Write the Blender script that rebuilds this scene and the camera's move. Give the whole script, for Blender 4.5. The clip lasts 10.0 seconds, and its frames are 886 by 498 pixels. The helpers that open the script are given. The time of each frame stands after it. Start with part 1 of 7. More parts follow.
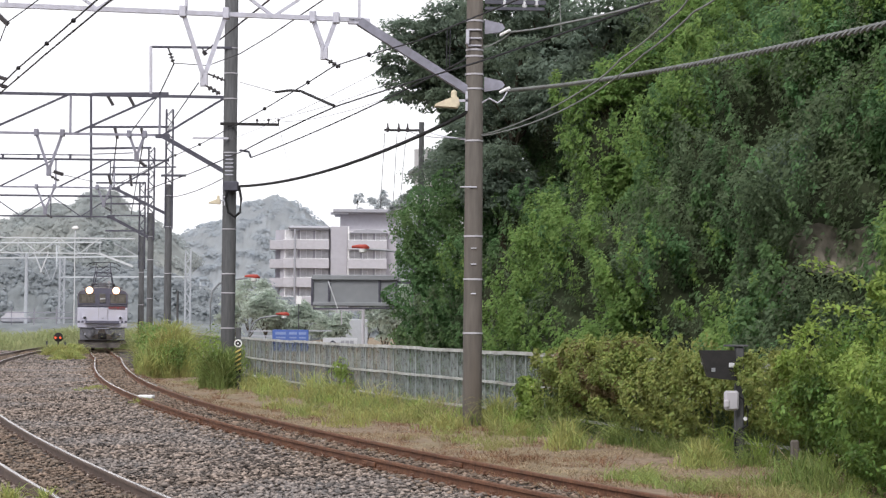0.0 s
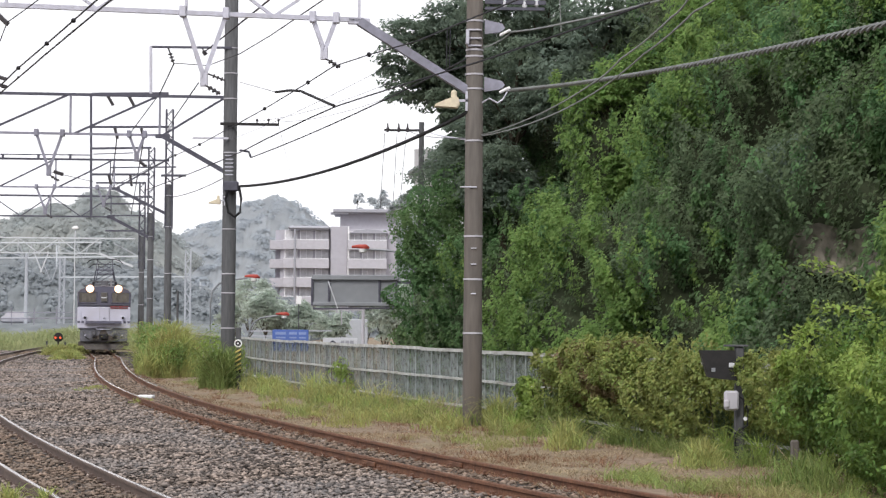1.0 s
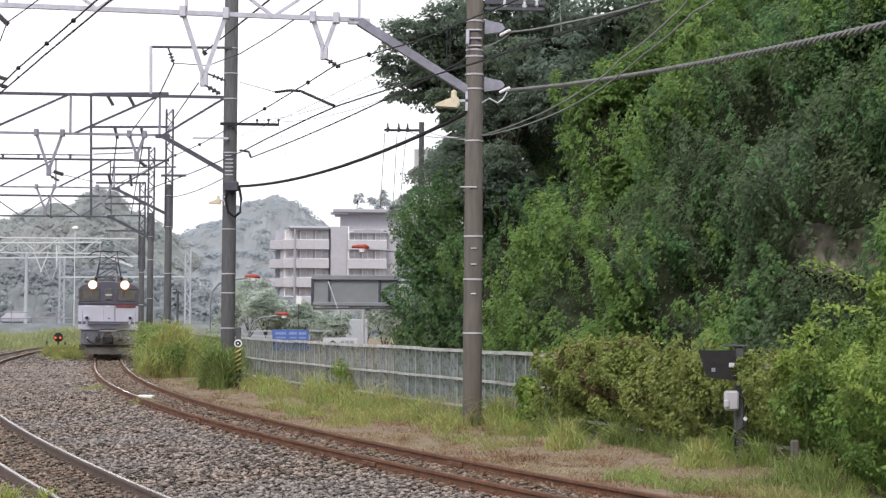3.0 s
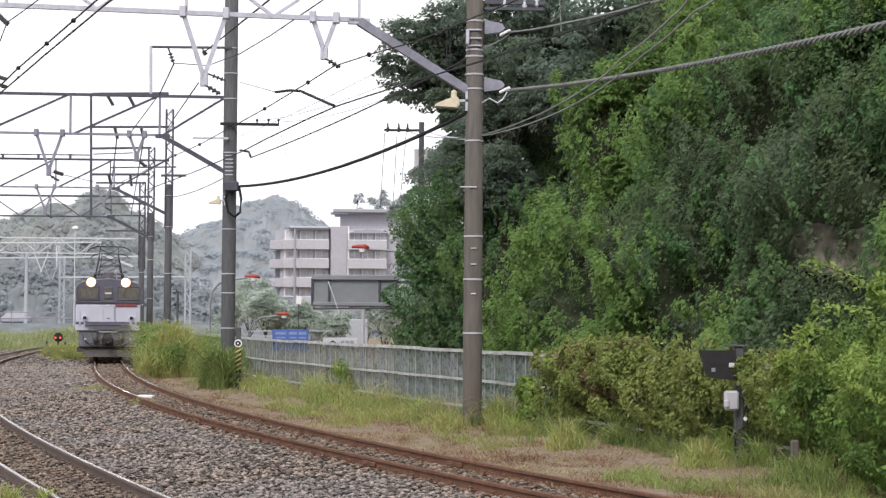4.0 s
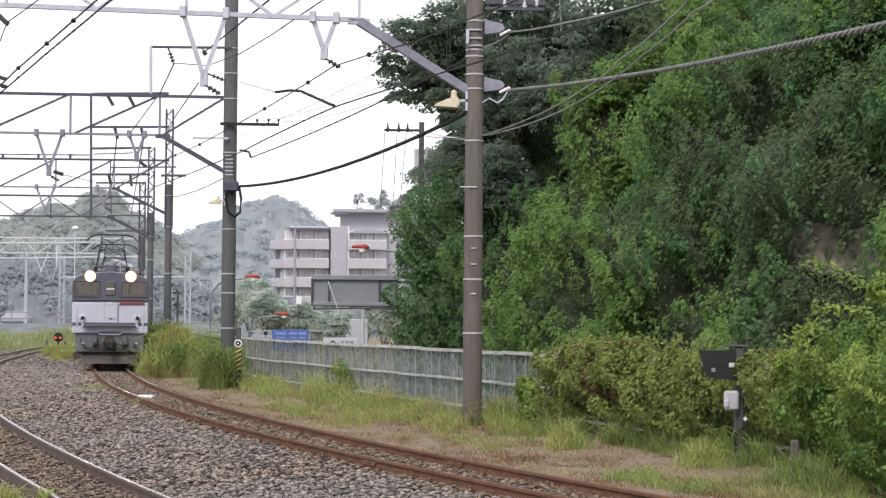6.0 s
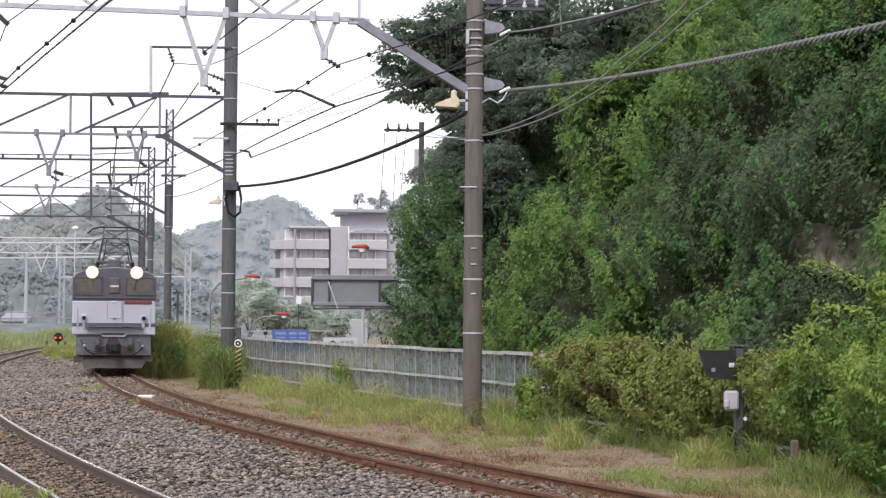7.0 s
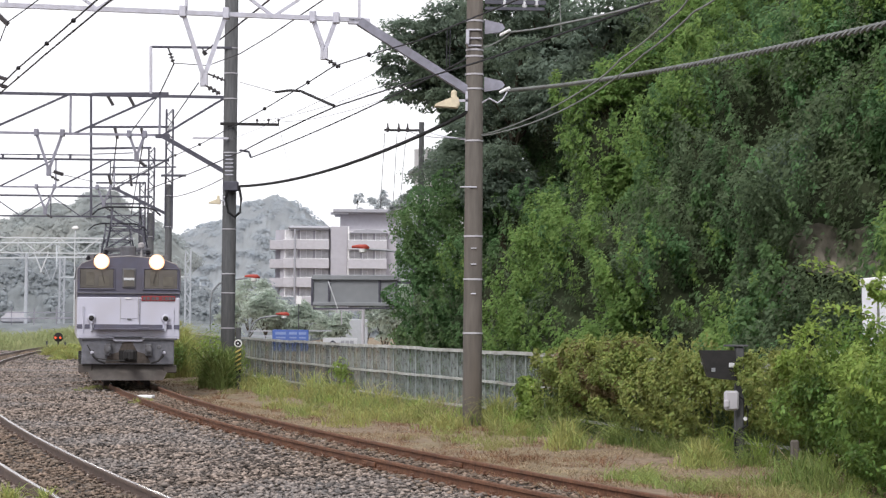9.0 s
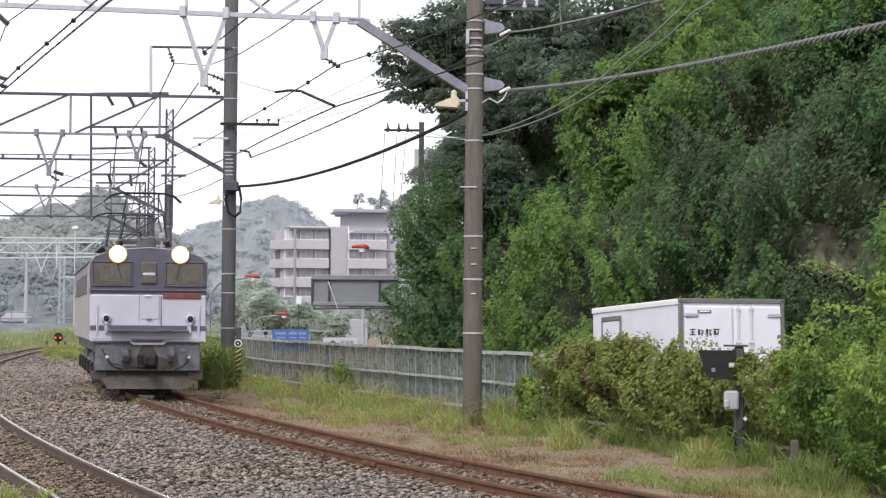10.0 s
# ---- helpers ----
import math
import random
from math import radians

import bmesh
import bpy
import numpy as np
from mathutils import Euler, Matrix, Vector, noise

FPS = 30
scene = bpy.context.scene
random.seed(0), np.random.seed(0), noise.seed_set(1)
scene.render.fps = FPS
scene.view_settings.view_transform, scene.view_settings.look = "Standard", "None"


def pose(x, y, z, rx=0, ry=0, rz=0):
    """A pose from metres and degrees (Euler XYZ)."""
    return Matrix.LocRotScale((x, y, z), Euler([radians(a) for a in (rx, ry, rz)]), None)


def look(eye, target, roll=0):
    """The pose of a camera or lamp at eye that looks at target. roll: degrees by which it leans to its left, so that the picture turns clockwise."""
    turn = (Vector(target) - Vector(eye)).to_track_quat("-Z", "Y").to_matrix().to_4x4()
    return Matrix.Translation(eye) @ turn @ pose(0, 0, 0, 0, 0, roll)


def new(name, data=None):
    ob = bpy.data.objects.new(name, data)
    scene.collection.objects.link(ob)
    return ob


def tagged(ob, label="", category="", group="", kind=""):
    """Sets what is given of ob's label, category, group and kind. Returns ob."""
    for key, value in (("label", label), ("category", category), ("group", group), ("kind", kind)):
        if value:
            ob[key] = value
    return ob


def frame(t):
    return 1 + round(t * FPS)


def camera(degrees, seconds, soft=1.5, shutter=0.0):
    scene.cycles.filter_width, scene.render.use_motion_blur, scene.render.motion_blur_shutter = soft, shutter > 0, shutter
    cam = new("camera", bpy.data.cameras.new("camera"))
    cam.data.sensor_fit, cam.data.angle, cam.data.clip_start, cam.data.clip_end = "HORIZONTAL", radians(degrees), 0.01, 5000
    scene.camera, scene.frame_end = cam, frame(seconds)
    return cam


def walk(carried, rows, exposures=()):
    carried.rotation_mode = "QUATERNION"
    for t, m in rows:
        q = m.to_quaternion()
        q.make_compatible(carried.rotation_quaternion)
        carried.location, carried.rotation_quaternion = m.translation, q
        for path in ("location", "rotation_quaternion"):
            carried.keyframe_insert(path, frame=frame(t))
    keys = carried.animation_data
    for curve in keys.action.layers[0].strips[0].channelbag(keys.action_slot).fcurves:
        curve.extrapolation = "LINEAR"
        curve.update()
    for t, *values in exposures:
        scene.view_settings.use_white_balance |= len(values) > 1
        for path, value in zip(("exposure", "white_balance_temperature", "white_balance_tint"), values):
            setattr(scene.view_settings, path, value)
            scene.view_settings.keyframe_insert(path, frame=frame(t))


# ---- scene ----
# camera: stands still on the lineside
cam = camera(25.26, 10.0, soft=1.3)
EYE = pose(0, 0, 1.9, 92.06, 0, 0) @ pose(0, 0, 0, 0, 0, 0.45)
walk(cam, [(0, EYE), (10, EYE)], exposures=[(0, 0.63), (10, 0.63)])

# world: overcast daylight
world = bpy.data.worlds.new("overcast")
scene.world = world
world.use_nodes = True
wn, wl = world.node_tree.nodes, world.node_tree.links
wn.clear()
sky = wn.new("ShaderNodeTexSky")
sky.sky_type, sky.sun_disc = "NISHITA", False
sky.sun_elevation, sky.sun_rotation = radians(58), radians(200)
sky.dust_density, sky.air_density = 6.0, 1.0
veil = wn.new("ShaderNodeMix")
veil.data_type = "RGBA"
veil.inputs[0].default_value = 0.93
veil.inputs[7].default_value = (9.7, 9.65, 10.1, 1)
bg, wo = wn.new("ShaderNodeBackground"), wn.new("ShaderNodeOutputWorld")
bg.inputs[1].default_value = 0.09
wl.new(sky.outputs[0], veil.inputs[6])
wl.new(veil.outputs[2], bg.inputs[0])
wl.new(bg.outputs[0], wo.inputs[0])
sun = new("sun", bpy.data.lights.new("sun", "SUN"))
sun.data.energy, sun.data.angle, sun.data.color = 1.5, radians(20), (1.0, 0.97, 0.92)
sun.matrix_world = look((-20, -40, 70), (0, 20, 0))


# materials
def mat(name, base, rough=0.7, metal=0.0, vary=0.25, grain=12.0, bump=0.2, stain=None, stain_scale=0.8, stain_amt=0.5,
        random_by="", hue=0.0, translucent=0.0, emit=None, alpha=1.0, spec=0.3, streak=False, spread=0.4):
    m = bpy.data.materials.new(name)
    m.use_nodes = True
    n, l = m.node_tree.nodes, m.node_tree.links
    n.clear()
    out, b = n.new("ShaderNodeOutputMaterial"), n.new("ShaderNodeBsdfPrincipled")
    co = n.new("ShaderNodeTexCoord")
    mp = n.new("ShaderNodeMapping")
    if streak:
        mp.inputs["Scale"].default_value = (1, 1, 0.12)
    l.new(co.outputs["Object"], mp.inputs[0])
    n1, n2 = n.new("ShaderNodeTexNoise"), n.new("ShaderNodeTexNoise")
    n1.inputs["Scale"].default_value, n1.inputs["Detail"].default_value = grain, 6
    n2.inputs["Scale"].default_value, n2.inputs["Detail"].default_value = stain_scale, 5
    l.new(mp.outputs[0], n1.inputs["Vector"])
    l.new(mp.outputs[0], n2.inputs["Vector"])
    hsv = n.new("ShaderNodeHueSaturation")
    hsv.inputs["Color"].default_value = (*base, 1)
    rng = n.new("ShaderNodeMapRange")
    rng.inputs[1].default_value, rng.inputs[2].default_value = 0.3, 0.7
    rng.inputs[3].default_value, rng.inputs[4].default_value = 1 - vary, 1 + vary
    l.new(n1.outputs[0], rng.inputs[0])
    value = rng.outputs[0]
    if random_by:
        src = n.new("ShaderNodeNewGeometry").outputs["Random Per Island"] if random_by == "island" else n.new("ShaderNodeObjectInfo").outputs["Random"]
        r2 = n.new("ShaderNodeMapRange")
        r2.inputs[3].default_value, r2.inputs[4].default_value = 1 - spread, 1 + spread
        l.new(src, r2.inputs[0])
        mul = n.new("ShaderNodeMath")
        mul.operation = "MULTIPLY"
        l.new(value, mul.inputs[0])
        l.new(r2.outputs[0], mul.inputs[1])
        value = mul.outputs[0]
        if hue:
            r3 = n.new("ShaderNodeMapRange")
            r3.inputs[3].default_value, r3.inputs[4].default_value = 0.5 - hue, 0.5 + hue
            wob = n.new("ShaderNodeTexWhiteNoise")
            wob.noise_dimensions = "1D"
            l.new(src, wob.inputs["W"])
            l.new(wob.outputs["Value"], r3.inputs[0])
            l.new(r3.outputs[0], hsv.inputs["Hue"])
    l.new(value, hsv.inputs["Value"])
    colour = hsv.outputs[0]
    if stain:
        mx = n.new("ShaderNodeMix")
        mx.data_type = "RGBA"
        sr = n.new("ShaderNodeMapRange")
        sr.inputs[1].default_value, sr.inputs[2].default_value, sr.inputs[4].default_value = 0.42, 0.62, stain_amt
        l.new(n2.outputs[0], sr.inputs[0])
        l.new(sr.outputs[0], mx.inputs[0])
        l.new(colour, mx.inputs[6])
        mx.inputs[7].default_value = (*stain, 1)
        colour = mx.outputs[2]
    l.new(colour, b.inputs["Base Color"])
    b.inputs["Roughness"].default_value, b.inputs["Metallic"].default_value = rough, metal
    b.inputs["Specular IOR Level"].default_value = spec
    b.inputs["Alpha"].default_value = alpha
    if bump:
        bp = n.new("ShaderNodeBump")
        bp.inputs["Strength"].default_value, bp.inputs["Distance"].default_value = bump, 0.02
        l.new(n1.outputs[0], bp.inputs["Height"])
        l.new(bp.outputs[0], b.inputs["Normal"])
    if emit:
        b.inputs["Emission Color"].default_value, b.inputs["Emission Strength"].default_value = (*emit[0], 1), emit[1]
    surface = b.outputs[0]
    if translucent:
        tr, ms = n.new("ShaderNodeBsdfTranslucent"), n.new("ShaderNodeMixShader")
        ms.inputs[0].default_value = translucent
        l.new(colour, tr.inputs[0])
        l.new(surface, ms.inputs[1])
        l.new(tr.outputs[0], ms.inputs[2])
        surface = ms.outputs[0]
    l.new(surface, out.inputs[0])
    return m


M = {}
M["ground"] = mat("dry_earth", (0.185, 0.138, 0.098), 0.95, vary=0.4, grain=9, bump=0.8, stain=(0.17, 0.155, 0.085), stain_scale=0.5, stain_amt=0.5)
# near-black: the shade in the gaps between stones is in this colour
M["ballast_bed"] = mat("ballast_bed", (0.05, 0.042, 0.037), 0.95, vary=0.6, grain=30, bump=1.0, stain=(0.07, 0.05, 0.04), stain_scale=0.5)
M["stone"] = mat("ballast_stone", (0.192, 0.155, 0.133), 0.9, vary=0.3, grain=20, bump=0.4, random_by="island", spread=0.9, stain=(0.220, 0.210, 0.212), stain_scale=0.3, stain_amt=0.5)
M["stone_rust"] = mat("rust_stained_ballast_stone", (0.178, 0.130, 0.100), 0.9, vary=0.3, grain=20, bump=0.4, random_by="island", spread=0.55, stain=(0.155, 0.13, 0.11), stain_scale=1.2, stain_amt=0.6)
M["rust"] = mat("rusty_rail_steel", (0.150, 0.072, 0.043), 0.85, vary=0.35, grain=25, bump=0.3, stain=(0.075, 0.04, 0.03), stain_scale=3.0)
M["rail_side"] = mat("worn_rail_steel", (0.12, 0.085, 0.07), 0.7, vary=0.3, grain=25, stain=(0.07, 0.05, 0.045), stain_scale=3)
M["rail_top"] = mat("polished_rail_head", (0.42, 0.38, 0.36), 0.24, 0.8, vary=0.15, grain=30, bump=0.05)
M["concrete"] = mat("weathered_concrete_pole", (0.112, 0.101, 0.093), 0.9, vary=0.2, grain=14, bump=0.25, stain=(0.11, 0.09, 0.075), stain_scale=0.9, stain_amt=0.7, streak=True)
M["concrete_dark"] = mat("dark_weathered_concrete", (0.086, 0.088, 0.094), 0.9, vary=0.25, grain=14, bump=0.25, stain=(0.06, 0.055, 0.055), stain_scale=0.9, streak=True)
M["galv"] = mat("galvanised_steel", (0.50, 0.50, 0.58), 0.5, 0.35, vary=0.12, grain=8, bump=0.05, stain=(0.42, 0.41, 0.45), stain_scale=1.5)
M["galv_dark"] = mat("weathered_galvanised_steel", (0.085, 0.085, 0.11), 0.6, 0.3, vary=0.15, grain=8, bump=0.05)
M["galv_mid"] = mat("dull_galvanised_steel", (0.26, 0.26, 0.32), 0.55, 0.3, vary=0.15, grain=8, bump=0.05, stain=(0.16, 0.155, 0.18), stain_scale=1.5)
M["wire"] = mat("overhead_wire", (0.035, 0.035, 0.042), 0.8, 0.2, vary=0.1, bump=0)
M["cable"] = mat("black_cable_sheath", (0.014, 0.014, 0.016), 0.9, vary=0.1, bump=0)
M["cable_grey"] = mat("grey_twisted_cable", (0.20, 0.21, 0.21), 0.6, vary=0.2, bump=0.1)
M["insulator"] = mat("brown_porcelain", (0.045, 0.04, 0.045), 0.5, vary=0.1, bump=0, spec=0.3)
M["cream"] = mat("cream_enamel", (0.62, 0.55, 0.42), 0.5, vary=0.1, bump=0.05, stain=(0.45, 0.38, 0.28), stain_scale=4)
M["fence_panel"] = mat("grey_plastic_fence_sheet", (0.215, 0.24, 0.245), 0.6, vary=0.6, grain=8, bump=0.2, stain=(0.15, 0.185, 0.155), stain_scale=2.0, stain_amt=0.85, alpha=0.56, random_by="object", spread=0.25)
M["fence_rib"] = mat("weathered_fence_rib", (0.27, 0.295, 0.30), 0.7, vary=0.3, grain=10, stain=(0.19, 0.21, 0.205), stain_scale=2.0, stain_amt=0.8)
M["fence_rail"] = mat("dull_fence_rail", (0.47, 0.48, 0.475), 0.7, 0.2, vary=0.3, grain=10, stain=(0.25, 0.23, 0.20), stain_scale=2.5)
# some haze is put into the bank's greens: bluer, darks lifted
M["leaf_hill"] = mat("vine_leaf", (0.132, 0.240, 0.110), 0.85, vary=0.2, grain=0.9, bump=0, random_by="island", hue=0.014, spread=0.2, translucent=0.58, spec=0.12, stain=(0.175, 0.255, 0.106), stain_scale=0.35, stain_amt=0.7)
M["leaf_ivy"] = mat("dark_ivy_leaf", (0.128, 0.178, 0.102), 0.8, vary=0.2, grain=0.9, bump=0, random_by="island", hue=0.012, spread=0.2, translucent=0.55, spec=0.12, stain=(0.155, 0.195, 0.104), stain_scale=0.4, stain_amt=0.6)
M["leaf_spring"] = mat("light_shrub_leaf", (0.228, 0.340, 0.112), 0.8, vary=0.2, grain=1.2, bump=0, random_by="island", hue=0.014, spread=0.2, translucent=0.58, spec=0.12, stain=(0.145, 0.255, 0.085), stain_scale=0.9, stain_amt=0.5)
M["leaf_red"] = mat("reddish_creeper_leaf", (0.20, 0.155, 0.075), 0.5, vary=0.25, grain=3, bump=0, random_by="island", hue=0.03, translucent=0.35)
M["leaf_dark"] = mat("dark_tree_leaf", (0.172, 0.222, 0.178), 0.8, vary=0.2, grain=0.8, bump=0, random_by="island", hue=0.012, spread=0.18, translucent=0.7, spec=0.1, stain=(0.18, 0.23, 0.155), stain_scale=0.5, stain_amt=0.6)
M["leaf_hedge"] = mat("hedge_leaf", (0.228, 0.280, 0.080), 0.6, vary=0.2, grain=3, bump=0, random_by="island", hue=0.025, spread=0.25, translucent=0.42, stain=(0.275, 0.205, 0.09), stain_scale=0.8, stain_amt=0.22)
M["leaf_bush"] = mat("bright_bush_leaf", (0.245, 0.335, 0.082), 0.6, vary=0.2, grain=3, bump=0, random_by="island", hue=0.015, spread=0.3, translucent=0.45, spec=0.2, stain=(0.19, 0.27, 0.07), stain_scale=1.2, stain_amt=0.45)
# darker bush leaf; low in the bush its colour stands for shade
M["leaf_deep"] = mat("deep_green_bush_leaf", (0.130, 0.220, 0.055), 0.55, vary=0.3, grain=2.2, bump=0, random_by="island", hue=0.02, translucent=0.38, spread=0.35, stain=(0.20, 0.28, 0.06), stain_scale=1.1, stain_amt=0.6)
M["leaf_grass"] = mat("tall_grass", (0.225, 0.280, 0.088), 0.65, vary=0.25, grain=1.5, bump=0, random_by="island", hue=0.02, translucent=0.4, stain=(0.29, 0.235, 0.115), stain_scale=0.6, stain_amt=0.65)
# dark green grass; under hedge and bush the colour carries their shade
M["leaf_lush_shade"] = mat("lush_green_grass", (0.165, 0.228, 0.066), 0.65, vary=0.25, grain=1.5, bump=0, random_by="island", hue=0.015, spread=0.35, translucent=0.4, stain=(0.22, 0.235, 0.085), stain_scale=1.2, stain_amt=0.5)
# far grass, its colour lifted to paint haze over the field
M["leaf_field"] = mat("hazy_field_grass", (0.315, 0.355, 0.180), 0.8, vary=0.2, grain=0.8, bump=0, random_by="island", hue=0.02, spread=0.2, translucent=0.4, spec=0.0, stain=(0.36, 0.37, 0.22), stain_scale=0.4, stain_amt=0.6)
M["leaf_tall"] = mat("tall_lush_grass", (0.290, 0.335, 0.112), 0.65, vary=0.25, grain=1.5, bump=0, random_by="island", hue=0.03, translucent=0.4, stain=(0.34, 0.29, 0.11), stain_scale=1.1, stain_amt=0.6)
# leaf colours paled towards the sky to imitate haze
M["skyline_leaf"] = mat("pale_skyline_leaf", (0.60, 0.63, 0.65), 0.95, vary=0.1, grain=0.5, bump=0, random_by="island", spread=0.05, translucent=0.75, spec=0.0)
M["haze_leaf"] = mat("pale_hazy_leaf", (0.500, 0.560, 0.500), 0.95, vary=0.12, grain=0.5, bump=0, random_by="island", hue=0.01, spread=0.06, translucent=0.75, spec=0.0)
M["dead_weed"] = mat("brown_dead_weed", (0.20, 0.115, 0.07), 0.9, vary=0.3, grain=2, bump=0, random_by="island", hue=0.01, translucent=0.2)
M["straw"] = mat("dry_straw", (0.30, 0.235, 0.155), 0.8, vary=0.3, grain=2, bump=0, random_by="island", hue=0.01, translucent=0.2)
# base colour kept dark to paint the shade between the vines
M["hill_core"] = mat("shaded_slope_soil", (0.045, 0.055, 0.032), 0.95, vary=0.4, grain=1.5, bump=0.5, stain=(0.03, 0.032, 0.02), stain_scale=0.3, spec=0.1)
M["bark"] = mat("tree_bark", (0.09, 0.075, 0.055), 0.9, vary=0.3, grain=8, bump=0.6)
# haze is put into these hill, wood and far steel colours: paler, bluer
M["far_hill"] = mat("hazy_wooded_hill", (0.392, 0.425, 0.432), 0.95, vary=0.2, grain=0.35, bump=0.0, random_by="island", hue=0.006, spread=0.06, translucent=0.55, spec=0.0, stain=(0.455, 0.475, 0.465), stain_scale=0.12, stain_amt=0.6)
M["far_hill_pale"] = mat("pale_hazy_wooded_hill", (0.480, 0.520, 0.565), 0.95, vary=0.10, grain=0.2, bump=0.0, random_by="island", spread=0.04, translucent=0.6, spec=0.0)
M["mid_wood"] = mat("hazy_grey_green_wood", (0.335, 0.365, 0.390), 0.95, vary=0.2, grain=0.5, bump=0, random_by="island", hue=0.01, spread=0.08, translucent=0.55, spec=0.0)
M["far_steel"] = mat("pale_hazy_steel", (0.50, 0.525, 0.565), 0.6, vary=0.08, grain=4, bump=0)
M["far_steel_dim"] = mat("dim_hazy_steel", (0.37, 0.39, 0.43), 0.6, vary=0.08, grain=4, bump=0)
M["asphalt"] = mat("asphalt", (0.06, 0.06, 0.062), 0.9, vary=0.2, grain=20, bump=0.3)
# distance haze is put into these building colours: pale glass, lifted darks
M["flat_wall"] = mat("pinkish_grey_tile_wall", (0.392, 0.384, 0.430), 0.8, vary=0.06, grain=2, bump=0.05, stain=(0.362, 0.35, 0.392), stain_scale=0.25)
M["flat_light"] = mat("pale_grey_parapet", (0.425, 0.415, 0.458), 0.8, vary=0.06, grain=2, bump=0.05)
M["flat_dark"] = mat("dark_grey_roof_edge", (0.31, 0.315, 0.355), 0.7, vary=0.1, bump=0.05)
M["glass_dark"] = mat("hazy_window_glass", (0.54, 0.535, 0.56), 0.5, vary=0.2, grain=1.5, bump=0, spec=0.4)
M["roof_tile"] = mat("grey_roof_tile", (0.52, 0.53, 0.57), 0.7, vary=0.15, bump=0.2)
M["white_wall"] = mat("off_white_render", (0.74, 0.73, 0.74), 0.85, vary=0.06, bump=0.05)
M["sign_back"] = mat("grey_sign_back", (0.25, 0.263, 0.285), 0.55, 0.2, vary=0.06, grain=3, bump=0.03, stain=(0.21, 0.22, 0.24), stain_scale=0.7)
# haze is put into the sign's blue and its lettering
M["sign_blue"] = mat("blue_sign_face", (0.085, 0.145, 0.42), 0.5, vary=0.08, bump=0)
M["sign_faint"] = mat("faded_blue_lettering", (0.24, 0.31, 0.54), 0.5, vary=0.1, bump=0)
M["sign_white"] = mat("pale_sign_face", (0.55, 0.56, 0.60), 0.5, vary=0.05, bump=0)
M["lamp_red"] = mat("red_lamp_hood", (0.36, 0.06, 0.045), 0.5, vary=0.1, bump=0)
M["lamp_lens"] = mat("white_lamp_lens", (0.85, 0.85, 0.85), 0.3, vary=0.02, bump=0)
M["black"] = mat("matt_black_paint", (0.018, 0.017, 0.018), 0.6, vary=0.2, bump=0.05)
M["yellow"] = mat("yellow_paint", (0.62, 0.48, 0.16), 0.6, vary=0.1, bump=0.05)
M["white"] = mat("white_paint", (0.78, 0.78, 0.80), 0.5, vary=0.05, bump=0.02)
M["red_signal"] = mat("glowing_red_lens", (0.5, 0.05, 0.02), 0.4, vary=0.02, bump=0, emit=((1.0, 0.16, 0.06), 0.5))
M["loco_upper"] = mat("slate_blue_loco_paint", (0.105, 0.105, 0.150), 0.45, vary=0.08, grain=4, bump=0.03, stain=(0.085, 0.075, 0.085), stain_scale=1.2, stain_amt=0.6)
M["loco_white"] = mat("pale_lavender_loco_paint", (0.50, 0.50, 0.60), 0.45, vary=0.04, grain=4, bump=0.02, stain=(0.40, 0.38, 0.42), stain_scale=1.0, stain_amt=0.4)
M["loco_side"] = mat("dusty_pale_loco_side", (0.32, 0.31, 0.325), 0.6, vary=0.08, grain=4, bump=0.02, stain=(0.30, 0.27, 0.25), stain_scale=0.8, stain_amt=0.6)
M["loco_grey"] = mat("dirty_grey_underframe", (0.125, 0.125, 0.14), 0.75, vary=0.2, grain=8, bump=0.15, stain=(0.07, 0.064, 0.066), stain_scale=2.2, stain_amt=0.6)
M["loco_beam"] = mat("oil_stained_beam", (0.150, 0.152, 0.178), 0.7, vary=0.2, grain=9, bump=0.2, stain=(0.085, 0.08, 0.085), stain_scale=1.7, stain_amt=0.7)
M["loco_oil"] = mat("black_oil_stain", (0.075, 0.062, 0.056), 0.8, vary=0.3, grain=9, bump=0.1)
M["loco_plow"] = mat("brown_dusty_plough", (0.085, 0.076, 0.072), 0.8, vary=0.2, grain=8, bump=0.2, stain=(0.07, 0.055, 0.05), stain_scale=2)
M["loco_glass"] = mat("tinted_cab_glass", (0.088, 0.078, 0.068), 0.15, vary=0.35, grain=2.0, bump=0, spec=0.6)
M["cab_lining"] = mat("dim_cab_lining", (0.112, 0.102, 0.088), 0.6, vary=0.3, grain=5, bump=0)
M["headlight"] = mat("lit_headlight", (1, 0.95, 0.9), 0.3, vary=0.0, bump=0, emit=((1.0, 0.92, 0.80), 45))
# orange glow for the rim that imitates the headlight's glare
M["glare_rim"] = mat("lit_headlight_reflector", (0.8, 0.6, 0.45), 0.3, vary=0.0, bump=0, emit=((1.0, 0.50, 0.24), 0.9))
M["bare_earth"] = mat("bare_grey_earth", (0.165, 0.148, 0.125), 0.95, vary=0.4, grain=3, bump=0.8, stain=(0.07, 0.08, 0.045), stain_scale=0.9, stain_amt=0.6)
M["plate_red"] = mat("red_number_plate", (0.24, 0.04, 0.045), 0.5, vary=0.05, bump=0)
M["truck_white"] = mat("white_truck_panel", (0.74, 0.74, 0.82), 0.4, vary=0.03, grain=3, bump=0.02, stain=(0.62, 0.62, 0.68), stain_scale=0.9, stain_amt=0.4)
M["truck_trim"] = mat("grey_truck_trim", (0.20, 0.20, 0.20), 0.5, 0.4, vary=0.1, bump=0.02)
M["tyre"] = mat("tyre_rubber", (0.02, 0.02, 0.02), 0.85, vary=0.1, bump=0.1)
